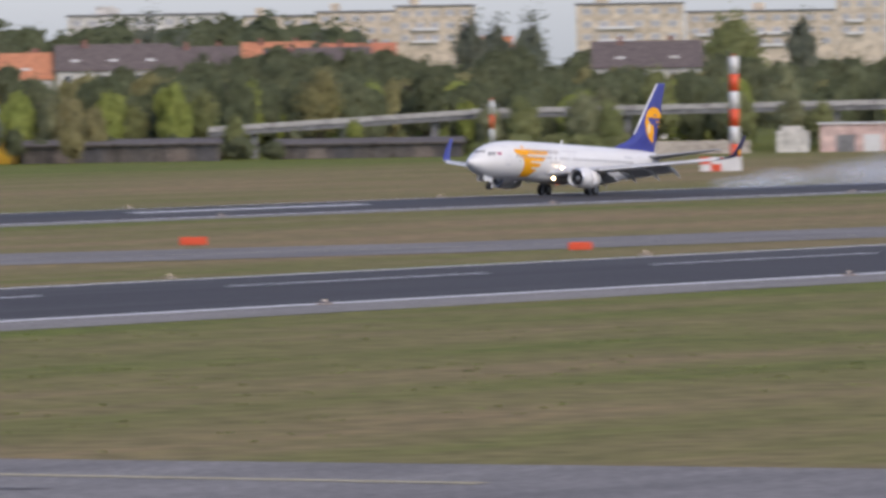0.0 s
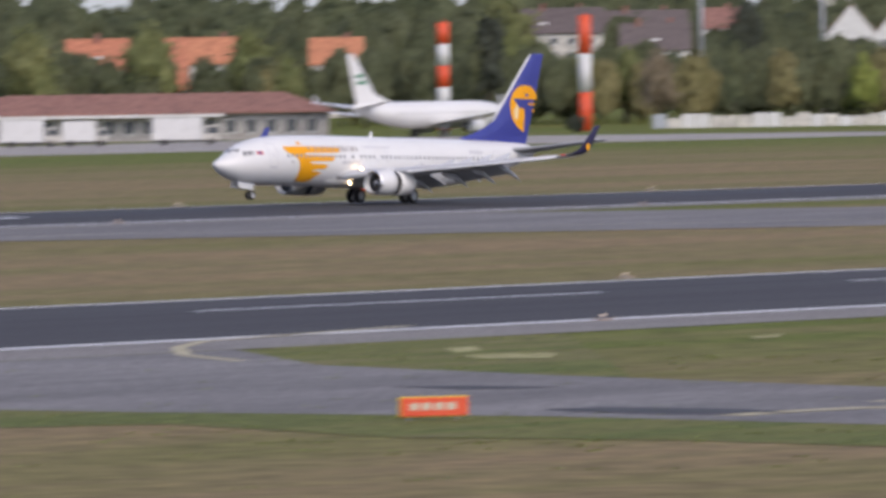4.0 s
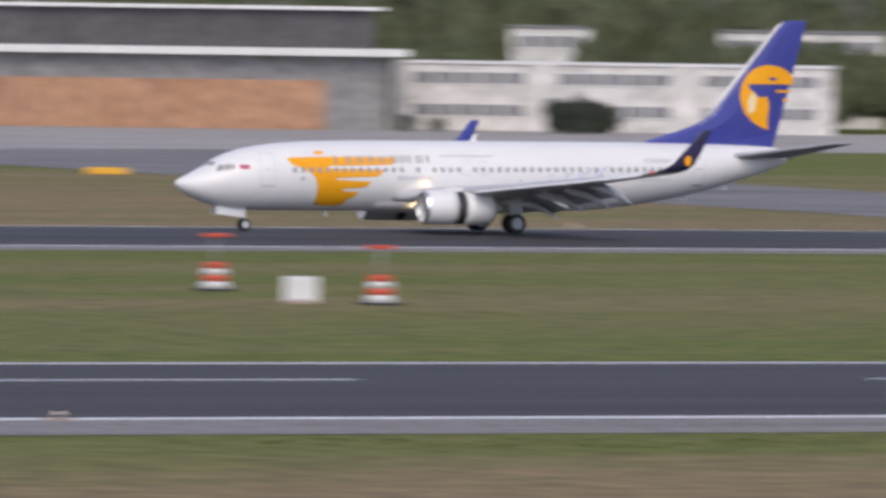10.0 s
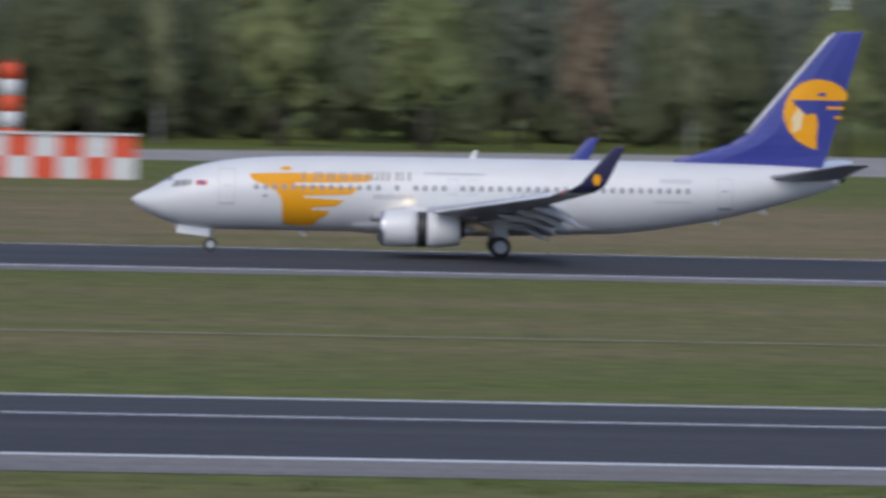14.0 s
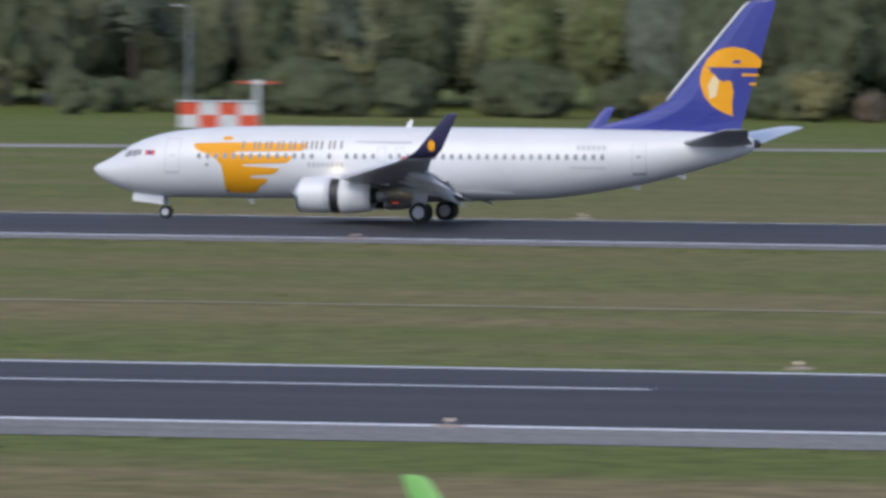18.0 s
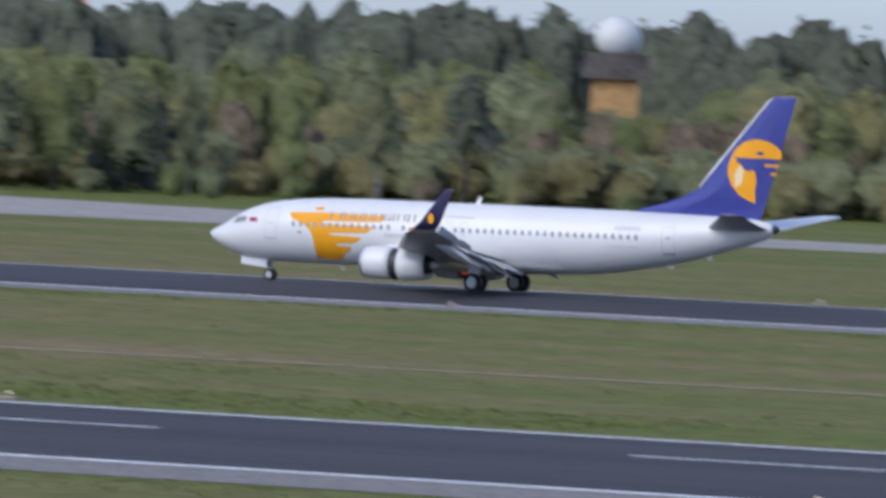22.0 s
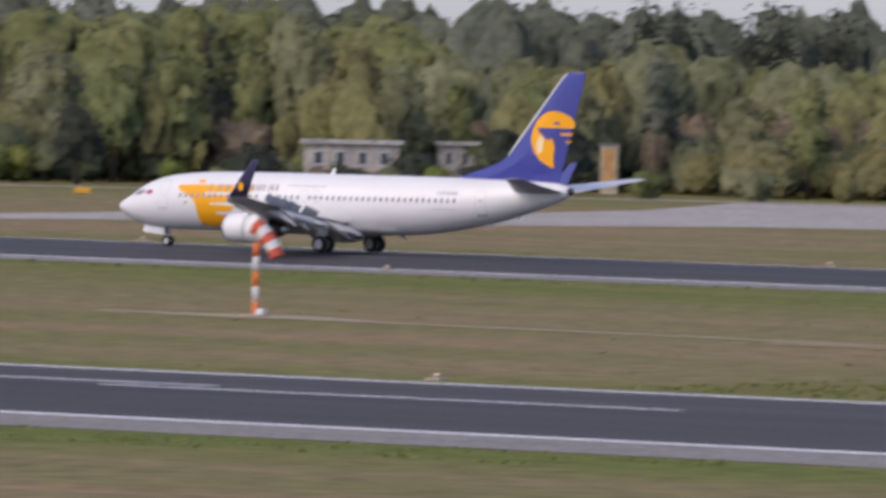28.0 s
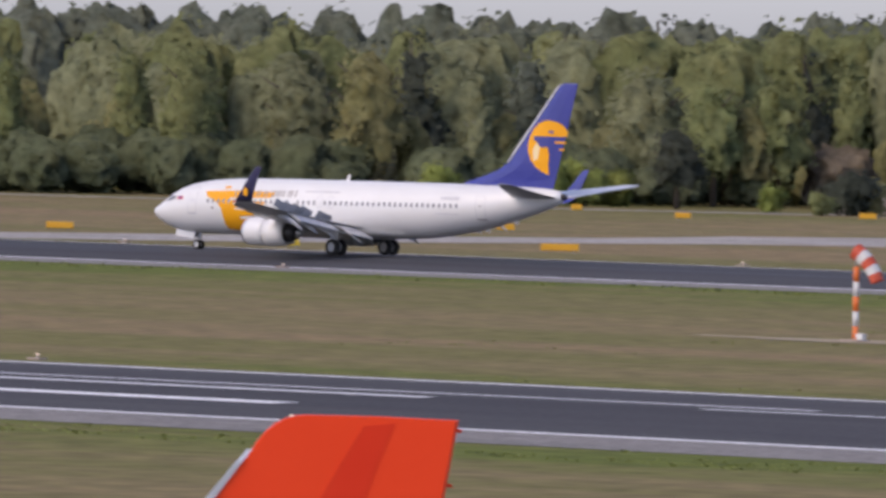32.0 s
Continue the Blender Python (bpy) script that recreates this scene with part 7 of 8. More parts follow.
tree_row(-30, -22.5, 0.5, 1000, 1040, 12.0, 15.0, WOODS, rng)
tree_row(-22.5, -13.5, 0.5, 1098, 1090, 16.5, 19.0, DARK_WOODS, rng)
tree_row(-13.5, -4, 0.55, 1085, 1000, 14.0, 19.0, DARK_WOODS, rng)
tree_row(-5, 5.2, 0.6, 975, 1000, 15.5, 20.0, DARK_WOODS, rng)
tree_row(5.0, 12.4, 0.6, 1004, 1000, 13.0, 17.0, [("broad", "cool"), ("broad", "shade"), ("broad", "green"), ("tall", "brown")], rng)
tree_row(-36, -23, 0.55, 1002, 985, 9.0, 13.0, BUSHES, rng, 5)
tree_row(-22, -14, 1.1, 1060, 1050, 9.0, 12.0, BUSHES, rng, 5)
tree_row(-13.4, -8.6, 0.6, 1030, 990, 9.0, 14.0, BUSHES, rng, 8)
# mounds of olive and green trees behind the hangars
tree_row(12, 17.6, 0.6, 1120, 1130, 14.5, 17.5, [("broad", "olive"), ("broad", "spring"), ("broad", "olive")], rng)
tree_row(20.5, 31.5, 0.7, 1210, 1260, 14.0, 19.0, GARDEN, rng)
tree_row(30.5, 35, 0.8, 1255, 1280, 9.0, 14.0, GARDEN, rng)
tree_row(35, 44, 1.5, 1290, 1360, 5.5, 8.5, GARDEN, rng)
# gardens and street trees on the east
tree_row(44, 50.5, 0.55, 1480, 1500, 11.0, 15.0, GARDEN, rng, 20)
tree_row(50, 57, 0.45, 1560, 1575, 9.0, 13.0, GARDEN, rng, 8)
tree_row(57, 62.5, 0.5, 1560, 1590, 11.0, 15.0, GARDEN, rng, 12)
for b, d, h, kind, tone in ((52.2, 1640, 26, "poplar", "dark"), (53.67, 1640, 27.5, "spruce", "dark"), (54.55, 1640, 26, "spruce", "dark"), (54.6, 1630, 22, "poplar", "dark"), (55.19, 1640, 27, "spruce", "dark"), (55.24, 1635, 22, "poplar", "dark"), (53.15, 1620, 20, "broad", "shade"), (53.4, 1610, 19, "broad", "green"), (53.2, 1640, 28, "poplar", "green"), (53.35, 1630, 22, "broad", "green"), (53.75, 1650, 25.5, "poplar", "dark"), (54.6, 1650, 25, "poplar", "pine"), (55.2, 1680, 25.5, "poplar", "pine"), (54.25, 1700, 22, "poplar", "brown"), (54.0, 1640, 19, "broad", "green"), (56.35, 1950, 27, "poplar", "pine"), (56.55, 1950, 24, "poplar", "pine"), (57.35, 1980, 24, "spruce", "pine"), (57.6, 1990, 23, "spruce", "pine"), (58.25, 1950, 26, "poplar", "pine"), (58.4, 1960, 25, "poplar", "pine"), (58.6, 1950, 26, "poplar", "pine"), (59.8, 1900, 25, "broad", "green"), (60.2, 1990, 25.5, "poplar", "pine"), (50.0, 1600, 20.5, "tall", "dark"), (48.6, 1600, 22, "broad", "green"), (49.3, 1510, 12.5, "broad", "green"), (45.8, 1500, 17, "broad", "green"), (46.5, 1510, 17.5, "broad", "green"), (47.1, 1520, 16.5, "broad", "green"), (48.5, 1490, 18.5, "tall", "dark"), (50.7, 1500, 10, "broad", "spring"), (28.0, 1180, 16, "broad", "green"), (24.0, 1150, 9, "broad", "spring"), (23.2, 1170, 9.5, "broad", "brown"), (25.82, 1076, 10.2, "broad", "brown"), (24.95, 1070, 11.5, "broad", "brown"), (25.15, 1080, 8.5, "tall", "brown"), (37.4, 1190, 5.5, "broad", "olive")):
    x, y = spot(b, d)
    tree(x, y, h, kind, tone, 1.1 if kind != "poplar" else 1.25, rng)
# dark clipped hedges and conifers
for i in range(7):
    x, y = spot(52.76 + i * 0.11, 1512)
    tree(x, y, 9.3 + 0.3 * (i % 2), "poplar", "dark", 1.5, rng)
for b, d, h in ((-37.7, 1015, 4.2), (-37.72, 1019, 4.6), (-40.3, 1060, 19), (-38.25, 1075, 17), (-39.4, 1065, 20), (-38.0, 1068, 18), (-29.1, 1010, 14.5), (-28.85, 1030, 12), (-35.4, 1108, 23.5), (-35.2, 1112, 22.5), (-34.8, 1100, 21.5), (-34.62, 1104, 22.5), (-34.3, 1106, 22.0), (-38.85, 1104, 22)):
    x, y = spot(b, d)
    tree(x, y, h, "spruce", "dark", 1.25, rng)
for b, h in ((-36.22, 7.4), (-35.86, 8.0), (-38.75, 8.8)):
    x, y = spot(b, 1012)
    tree(x, y, h, "broad", "dark", 1.35, rng)
for b, h in ((5.92, 9.2), (6.02, 9.6), (6.45, 6.4), (6.62, 6.8)):
    x, y = spot(b, 964)
    tree(x, y, h, "broad", "dark", 1.2, rng)
for b in (6.2, 6.75, 7.0, 7.3, 7.62, 7.95, 8.1, 9.0, 5.6):
    x, y = spot(b + rng.uniform(-0.05, 0.05), 972)
    tree(x, y, rng.uniform(6.5, 8.8), "spruce", "dark", 1.1, rng)
for b, d, h, tone in ((-37.4, 1010, 9, "spring"), (-39.72, 1018, 11, "spring"), (-39.5, 1015, 12.4, "spring"), (-39.3, 1017, 12, "spring"), (-39.1, 1018, 9.4, "spring"), (-40.15, 1019, 10, "spring"), (-10.55, 952, 40, "green"), (-9.8, 985, 20, "brown"), (-12.5, 1020, 22, "olive"), (22.0, 1062, 9, "dark"), (22.13, 1061, 10.5, "dark"), (22.27, 1063, 9, "dark"), (21.12, 1064, 4.4, "dark"), (21.3, 1064, 4, "dark"), (24.7, 1010, 6, "dark"), (23.1, 1050, 6, "dark"), (49.0, 1380, 6, "dark"), (33, 1170, 5, "dark")):
    x, y = spot(b, d)
    tree(x, y, h * 0.32 if h > 15 else h * 0.5, "bush", tone, 0.9, rng)


for b, d, h, tone in ((-37.25, 992, 3.2, "brown"), (-36.85, 990, 2.6, "olive"), (-36.4, 996, 4.0, "dark"), (-37.9, 985, 3.0, "green"), (-36.1, 998, 3.4, "brown"), (-38.2, 1000, 3.6, "spring"), (-37.55, 998, 3.8, "cool"), (-37.18, 993, 3.8, "dark"), (-37.34, 995, 3.0, "brown"), (-36.76, 996, 5.4, "dark"), (-36.64, 992, 3.4, "spring"), (-37.02, 991, 2.8, "brown"), (-36.93, 994, 3.2, "cool"), (-37.72, 989, 5.4, "dark"), (-37.8, 991, 4.6, "dark"), (-37.62, 990, 4.6, "olive"), (-37.12, 994, 3.0, "dark")):
    x, y = spot(b, d)
    tree(x, y, h, "bush", tone, 1.0, rng)


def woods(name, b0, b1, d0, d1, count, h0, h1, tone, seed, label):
    """A deep stand of trees as one joined mass: for each tree a stem, a ragged leafy body and loose sprays of leaves,
    mostly on its camera side.
    """
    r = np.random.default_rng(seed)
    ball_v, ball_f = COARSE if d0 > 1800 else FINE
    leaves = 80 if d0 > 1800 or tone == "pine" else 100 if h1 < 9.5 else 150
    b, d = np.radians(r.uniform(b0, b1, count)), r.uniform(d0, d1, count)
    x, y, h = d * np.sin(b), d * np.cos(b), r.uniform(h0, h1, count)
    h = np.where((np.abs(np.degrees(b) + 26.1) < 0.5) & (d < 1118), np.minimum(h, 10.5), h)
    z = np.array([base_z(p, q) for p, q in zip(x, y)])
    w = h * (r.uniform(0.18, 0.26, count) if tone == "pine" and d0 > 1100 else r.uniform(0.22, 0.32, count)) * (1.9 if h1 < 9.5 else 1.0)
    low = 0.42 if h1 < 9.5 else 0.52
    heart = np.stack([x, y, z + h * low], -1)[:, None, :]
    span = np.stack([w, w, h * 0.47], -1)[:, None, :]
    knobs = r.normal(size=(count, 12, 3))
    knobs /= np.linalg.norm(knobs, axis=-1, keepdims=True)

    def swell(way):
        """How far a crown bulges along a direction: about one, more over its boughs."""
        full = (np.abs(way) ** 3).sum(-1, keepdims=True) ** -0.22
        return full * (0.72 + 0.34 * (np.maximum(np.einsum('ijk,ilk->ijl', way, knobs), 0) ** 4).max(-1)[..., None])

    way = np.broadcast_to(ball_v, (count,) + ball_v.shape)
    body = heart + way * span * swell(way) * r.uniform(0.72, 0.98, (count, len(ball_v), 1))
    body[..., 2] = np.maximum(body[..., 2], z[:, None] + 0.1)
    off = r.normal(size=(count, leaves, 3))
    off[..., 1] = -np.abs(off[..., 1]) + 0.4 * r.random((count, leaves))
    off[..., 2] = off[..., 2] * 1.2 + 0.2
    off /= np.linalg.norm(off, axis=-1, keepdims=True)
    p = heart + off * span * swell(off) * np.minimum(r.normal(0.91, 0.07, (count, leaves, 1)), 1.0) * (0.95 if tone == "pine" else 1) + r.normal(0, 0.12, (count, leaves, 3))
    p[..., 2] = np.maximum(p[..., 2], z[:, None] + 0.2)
    # sprays are turned straight back along the bearing, to the camera
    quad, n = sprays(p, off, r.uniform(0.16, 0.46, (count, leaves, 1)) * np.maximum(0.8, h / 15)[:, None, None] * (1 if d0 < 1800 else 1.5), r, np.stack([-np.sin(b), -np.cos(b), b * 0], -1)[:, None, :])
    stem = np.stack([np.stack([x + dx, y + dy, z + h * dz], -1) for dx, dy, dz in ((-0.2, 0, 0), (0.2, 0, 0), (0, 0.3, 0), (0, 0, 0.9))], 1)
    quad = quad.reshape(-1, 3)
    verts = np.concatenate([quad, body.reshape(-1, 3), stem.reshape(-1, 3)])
    # normals lean to the sun and up, so crowns shade evenly bright
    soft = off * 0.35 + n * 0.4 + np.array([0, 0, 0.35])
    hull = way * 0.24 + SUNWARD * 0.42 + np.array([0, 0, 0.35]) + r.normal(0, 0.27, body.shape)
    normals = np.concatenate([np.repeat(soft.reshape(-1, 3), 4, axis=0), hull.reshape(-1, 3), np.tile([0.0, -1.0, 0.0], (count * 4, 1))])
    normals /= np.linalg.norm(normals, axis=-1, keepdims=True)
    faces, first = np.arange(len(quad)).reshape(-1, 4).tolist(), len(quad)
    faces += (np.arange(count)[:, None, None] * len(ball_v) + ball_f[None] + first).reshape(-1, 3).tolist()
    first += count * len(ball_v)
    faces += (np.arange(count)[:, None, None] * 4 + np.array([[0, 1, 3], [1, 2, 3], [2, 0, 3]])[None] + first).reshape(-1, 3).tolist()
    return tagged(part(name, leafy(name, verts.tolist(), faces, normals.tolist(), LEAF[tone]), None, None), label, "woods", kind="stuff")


# deep stands behind the single trees
WEST = "distant mixed wood at the field's western edge"
woods("mixed_wood", -46, -36.4, 1062, 1100, 60, 16.0, 20.5, "green", 1, WEST)
woods("mixed_wood", -46, -36.4, 1062, 1100, 45, 15.0, 19.5, "cool", 2, WEST)
woods("mixed_wood", -36.6, -22.5, 1055, 1090, 60, 14.0, 17.0, "cool", 3, WEST)
woods("mixed_wood", -36.6, -22.5, 1055, 1090, 55, 13.0, 16.5, "green", 4, WEST)
woods("olive_wood", -36.6, -22.5, 1050, 1090, 25, 12.0, 15.5, "olive", 5, WEST)
woods("pine_wood", -46, -27.5, 1130, 1200, 270, 20.2, 22.9, "pine", 6, "dark distant pine wood behind the leafy trees")
woods("pine_wood", -27.5, -13, 1130, 1200, 200, 19.6, 23.8, "pine", 37, "dark distant pine wood behind the leafy trees")
woods("mixed_wood", -22.6, -13.3, 1105, 1140, 80, 16.5, 20.0, "cool", 7, WEST)
woods("mixed_wood", -13.6, -3.8, 1040, 1100, 60, 16.0, 21.0, "shade", 8, WEST)
woods("mixed_wood", -13.6, 12.5, 1050, 1100, 85, 16.0, 20.5, "pine", 9, WEST)
woods("mixed_wood", -5, 12.5, 1020, 1070, 55, 15.5, 20.0, "shade", 10, WEST)
woods("mixed_wood", 4.6, 12.6, 1012, 1040, 35, 13.0, 16.0, "cool", 11, "grey-green budding wood behind the hangars")
woods("olive_wood", 11.8, 17.8, 1125, 1160, 46, 14.5, 17.5, "olive", 12, "olive-green spring wood behind the hangars")
woods("pine_wood", 4, 26, 1200, 1260, 150, 20.5, 24.5, "pine", 13, "dark distant pine wood behind the hangars")
woods("mixed_wood", 17, 31.5, 1215, 1290, 90, 14.5, 19.0, "shade", 14, "mid-green wood behind the low halls")
woods("mixed_wood", 17, 34.5, 1330, 1420, 150, 20.0, 24.5, "cool", 15, "grey-green wood behind the low halls")
woods("olive_wood", 27, 34.5, 1260, 1330, 40, 12.0, 16.0, "olive", 16, "olive-yellow trees behind the low halls")
woods("olive_wood", 32.5, 38.0, 1420, 1450, 60, 16.0, 20.5, "olive", 41, "olive-yellow trees behind the red-roofed houses")
woods("mixed_wood", 31, 44.5, 1440, 1500, 140, 21.0, 26.0, "shade", 17, "dark green street trees among red-roofed houses")
woods("mixed_wood", 43.5, 51, 1500, 1580, 70, 9.0, 13.5, "shade", 18, "mid-green garden trees")
woods("olive_wood", 43.5, 57, 1500, 1590, 45, 8.0, 12.0, "olive", 19, "olive-yellow garden trees")
woods("mixed_wood", 50, 57, 1580, 1630, 60, 10.0, 14.5, "shade", 20, "mid-green garden trees")
woods("mixed_wood", 56, 63.5, 1570, 1640, 120, 10.0, 15.0, "shade", 21, "mid-green trees before the houses")
woods("mixed_wood", 50, 63.5, 1560, 1640, 70, 8.0, 13.0, "spring", 22, "fresh green trees before the houses")
woods("mixed_wood", 49.4, 52.3, 1580, 1700, 70, 9.5, 12.0, "shade", 42, "deep green garden trees before white gable houses")
woods("mixed_wood", 56.6, 58.2, 1680, 1730, 26, 15.5, 18.5, "shade", 48, "deep green trees before a red-roofed house")
woods("mixed_wood", 21.1, 24.0, 1105, 1130, 28, 9.6, 11.2, "shade", 49, "deep green trees between white houses")
woods("brown_wood", 37.35, 38.2, 1178, 1200, 16, 6.0, 8.6, "brown", 46, "bare brown trees before the white houses")
woods("undergrowth", 36.9, 38.4, 1176, 1190, 14, 3.0, 5.0, "shade", 47, "dark shrubs before the white houses")
woods("city_trees", 43.5, 57.5, 1880, 2050, 105, 17.0, 22.0, "shade", 23, "grey-green street trees among the houses")
woods("city_trees", 43.5, 57.5, 2330, 2440, 160, 24.0, 30.0, "shade", 30, "distant green trees below the city blocks")
woods("city_trees", 57, 63.5, 1800, 2050, 50, 15.0, 19.0, "shade", 31, "grey-green street trees among the houses")
woods("pine_wood", -13.5, 5, 1130, 1190, 150, 19.0, 23.2, "pine", 24, "dark distant pine wood behind the leafy trees")
woods("undergrowth", -46, -22.5, 1030, 1062, 120, 4.0, 8.0, "shade", 25, "deep green undergrowth along the wood's edge")
woods("undergrowth", -22.5, 12.5, 1028, 1060, 170, 4.0, 7.5, "shade", 26, "dark green undergrowth along the wood's edge")
woods("undergrowth", -46, -38.3, 1028, 1042, 80, 5.0, 9.0, "shade", 43, "deep green undergrowth along the wood's edge")
woods("undergrowth", -35.3, -22.5, 1016, 1034, 110, 4.0, 7.5, "olive", 44, "olive budding shrubs along the wood's edge")
woods("undergrowth", -35.3, -22.5, 1020, 1038, 80, 4.5, 8.0, "cool", 45, "grey-green shrubs along the wood's edge")
woods("brown_wood", -36.5, -22.5, 1036, 1056, 60, 7.0, 11.0, "brown", 39, "brown budding trees at the wood's edge")
woods("olive_wood", -46, -22.5, 1034, 1058, 60, 8.0, 12.5, "olive", 40, "olive-yellow trees at the wood's edge")
woods("undergrowth", -46, -22.5, 1040, 1100, 55, 5.0, 9.0, "brown", 27, "brown budding undergrowth along the wood's edge")
woods("mixed_wood", 11, 27, 1165, 1195, 80, 15.5, 18.5, "shade", 28, "mid-green wood behind the hangars")
woods("undergrowth", 55.5, 57.1, 1512, 1524, 14, 3.0, 5.0, "shade", 29, "green shrubs under the viaduct")
woods("undergrowth", 58.3, 59.2, 1512, 1524, 9, 3.0, 4.5, "green", 38, "green shrubs under the viaduct")
vrng = random.Random(8)
for b, d, h, tone in ((-26.75, 1062, 11.0, "cool"), (-26.5, 1050, 10.2, "green"), (-26.3, 1058, 10.8, "cool"), (-26.1, 1048, 10.0, "green"), (-25.92, 1060, 10.6, "olive"), (-25.7, 1052, 11.2, "cool"), (-25.5, 1060, 12.0, "green"), (-26.2, 1075, 10.8, "cool"), (-26.0, 1082, 11.0, "green")):
    x, y = spot(b, d)
    tree(x, y, h, "broad", tone, 1.15, vrng)
for b, h, kind, tone, wide in ((56.85, 7.5, "broad", "green", 0.9), (57.55, 6.3, "broad", "spring", 1.15), (57.2, 5.0, "broad", "cool", 1.0), (57.83, 4.8, "broad", "green", 0.9), (58.35, 8.6, "broad", "cool", 1.1), (58.55, 9.6, "broad", "green", 1.2), (58.9, 10.3, "broad", "cool", 1.2), (59.06, 8.8, "broad", "green", 1.0),
                               (59.83, 10.0, "broad", "green", 1.0), (60.12, 9.4, "broad", "cool", 1.1), (60.3, 8.2, "broad", "green", 1.1), (54.82, 8.3, "broad", "shade", 1.2), (55.0, 8.2, "broad", "green", 1.2), (55.4, 8.4, "broad", "pine", 1.2), (55.2, 7.8, "broad", "shade", 1.2), (55.55, 6.0, "broad", "shade", 1.2), (54.7, 6.2, "broad", "green", 1.1), (61.0, 9.0, "broad", "green", 1.2), (61.5, 8.5, "broad", "cool", 1.1)):
    x, y = spot(b, 1530 if b > 56 else 1506)
    tree(x, y, h, kind, tone, wide, vrng)


# ---- rough grass and weeds ----
WEEDS = leaf_material("green_weeds", [(0.19, 0.235, 0.075), (0.235, 0.265, 0.1)])


def tufts(name, spots, h0, h1, spread, tone, label):
    """Clumps of blades and broad weeds standing on the field, joined: nobody could count them."""
    r = np.random.default_rng(len(spots) + int(h1 * 100))
    n, blades = len(spots), 9
    base = np.array([(x, y, surface_z(x, y)) for x, y in spots])[:, None, :]
    h = r.uniform(h0, h1, (n, blades))
    a = r.uniform(0, math.tau, (n, blades))
    out = spread * r.random((n, blades)) ** 0.6
    foot = base + np.stack([out * np.cos(a) * 1.6, out * np.sin(a), np.zeros_like(a)], -1)
    lean = np.stack([r.normal(0, 0.8, a.shape) * h, r.normal(0.2, 0.8, a.shape) * h, h * 0.7], -1)
    side = np.stack([np.cos(a + 1.3), np.sin(a + 1.3), np.zeros_like(a)], -1) * (h * r.uniform(0.35, 0.7, a.shape))[..., None]
    quad = np.stack([foot - side * 0.5, foot + side * 0.5, foot + lean + side, foot + lean * 0.9 - side], -2).reshape(-1, 3)
    quad = quad.reshape(-1, 4, 3)
    over = np.cross(quad[:, 1] - quad[:, 0], quad[:, 2] - quad[:, 0])[:, 2] < 0
    quad[over] = quad[over][:, ::-1]
    quad = quad.reshape(-1, 3)
    faces = np.arange(len(quad)).reshape(-1, 4).tolist()
    normals = np.tile(np.array([0, -0.2, 0.98]), (len(quad), 1)).tolist()
    return tagged(part(name, leafy(name, quad.tolist(), faces, normals, tone), None, None), label, "grass", kind="stuff")


def scatter(count, x0, x1, y0, y1, rng, patch=0.0):
    out = []
    while len(out) < count:
        x, y = rng.uniform(x0, x1), rng.uniform(y0, y1)
        if patch and math.sin(x * 0.11) + math.sin(y * 0.37 + x * 0.05) + rng.uniform(-1, 1) < patch:
            continue
        out.append((x, y))
    return out


grng = random.Random(21)
tufts("weed_clumps", scatter(900, -246, -170, 344, 362, grng, 0.0), 0.05, 0.16, 0.45, WEEDS, "low green weed clumps between the runways")
tufts("weed_clumps", scatter(700, -240, -120, 362, 402, grng, 0.6), 0.04, 0.13, 0.5, WEEDS, "low green weed clumps between the runways")
tufts("weed_clumps", scatter(350, -520, -60, 488, 495.5, grng), 0.06, 0.2, 0.6, WEEDS, "green weed clumps along the far runway's edge")
tufts("grass_tufts", scatter(1300, -320, 280, 274, 283.5, grng, -0.2), 0.05, 0.15, 0.5, WEEDS, "uneven green tufts along the near runway's edge")
tufts("grass_tufts", scatter(900, -330, 330, 343, 495, grng, 0.3), 0.05, 0.13, 0.5, WEEDS, "scattered green tufts between the runways")
tufts("grass_tufts", scatter(800, 180, 420, 190, 283, grng, 0.2), 0.05, 0.11, 0.4, WEEDS, "scattered fresh green tufts in the dry grass")
woods("mixed_wood", 54, 63.5, 1660, 1710, 65, 13.0, 16.5, "shade", 32, "mid-green trees before the houses")
woods("olive_wood", 54, 63.5, 1640, 1700, 30, 12.0, 15.0, "olive", 33, "olive-yellow trees before the houses")
woods("undergrowth", 6.5, 8.7, 957, 965, 22, 3.0, 4.6, "pine", 34, "dark shrubs before the office block")
woods("mixed_wood", 38.5, 47.2, 1655, 1720, 85, 17.0, 21.5, "shade", 35, "mid-green trees behind the red-roofed houses")
woods("mixed_wood", 38.5, 45.8, 1480, 1560, 36, 10.0, 14.0, "olive", 36, "olive garden trees among the red-roofed houses")


# ---- parked aircraft and what stands near the terrace ----
GREEN_PAINT = material("lime_green_paint", [(0.34, 0.37, 0.024), (0.38, 0.41, 0.035)], (0.5, 0.5, 0.5), 0.0, 0.4, local=True)
VERMILION = material("vermilion_paint", [(0.86, 0.058, 0.011), (0.9, 0.068, 0.015)], (0.4, 0.4, 0.4), 0.0, 0.5, local=True, spec=0.2)
DEEP_RED = material("deep_red_paint", [(0.72, 0.036, 0.008), (0.76, 0.042, 0.01)], (0.4, 0.4, 0.4), 0.0, 0.5, local=True, spec=0.2)
DARK_GREEN = material("dark_green_paint", [(0.03, 0.2, 0.09), (0.04, 0.24, 0.11)], (0.5, 0.5, 0.5), 0.0, 0.4, local=True)
OFF_WHITE = material("soft_white_paint", [(0.56, 0.56, 0.57), (0.6, 0.6, 0.61)], (0.4, 0.4, 0.4), 0.0, 0.5, local=True, spec=0.2)
TAN_JET = material("cream_jet_paint", [(0.72, 0.68, 0.6), (0.76, 0.73, 0.66)], (0.4, 0.4, 0.4), 0.0, 0.35, local=True)


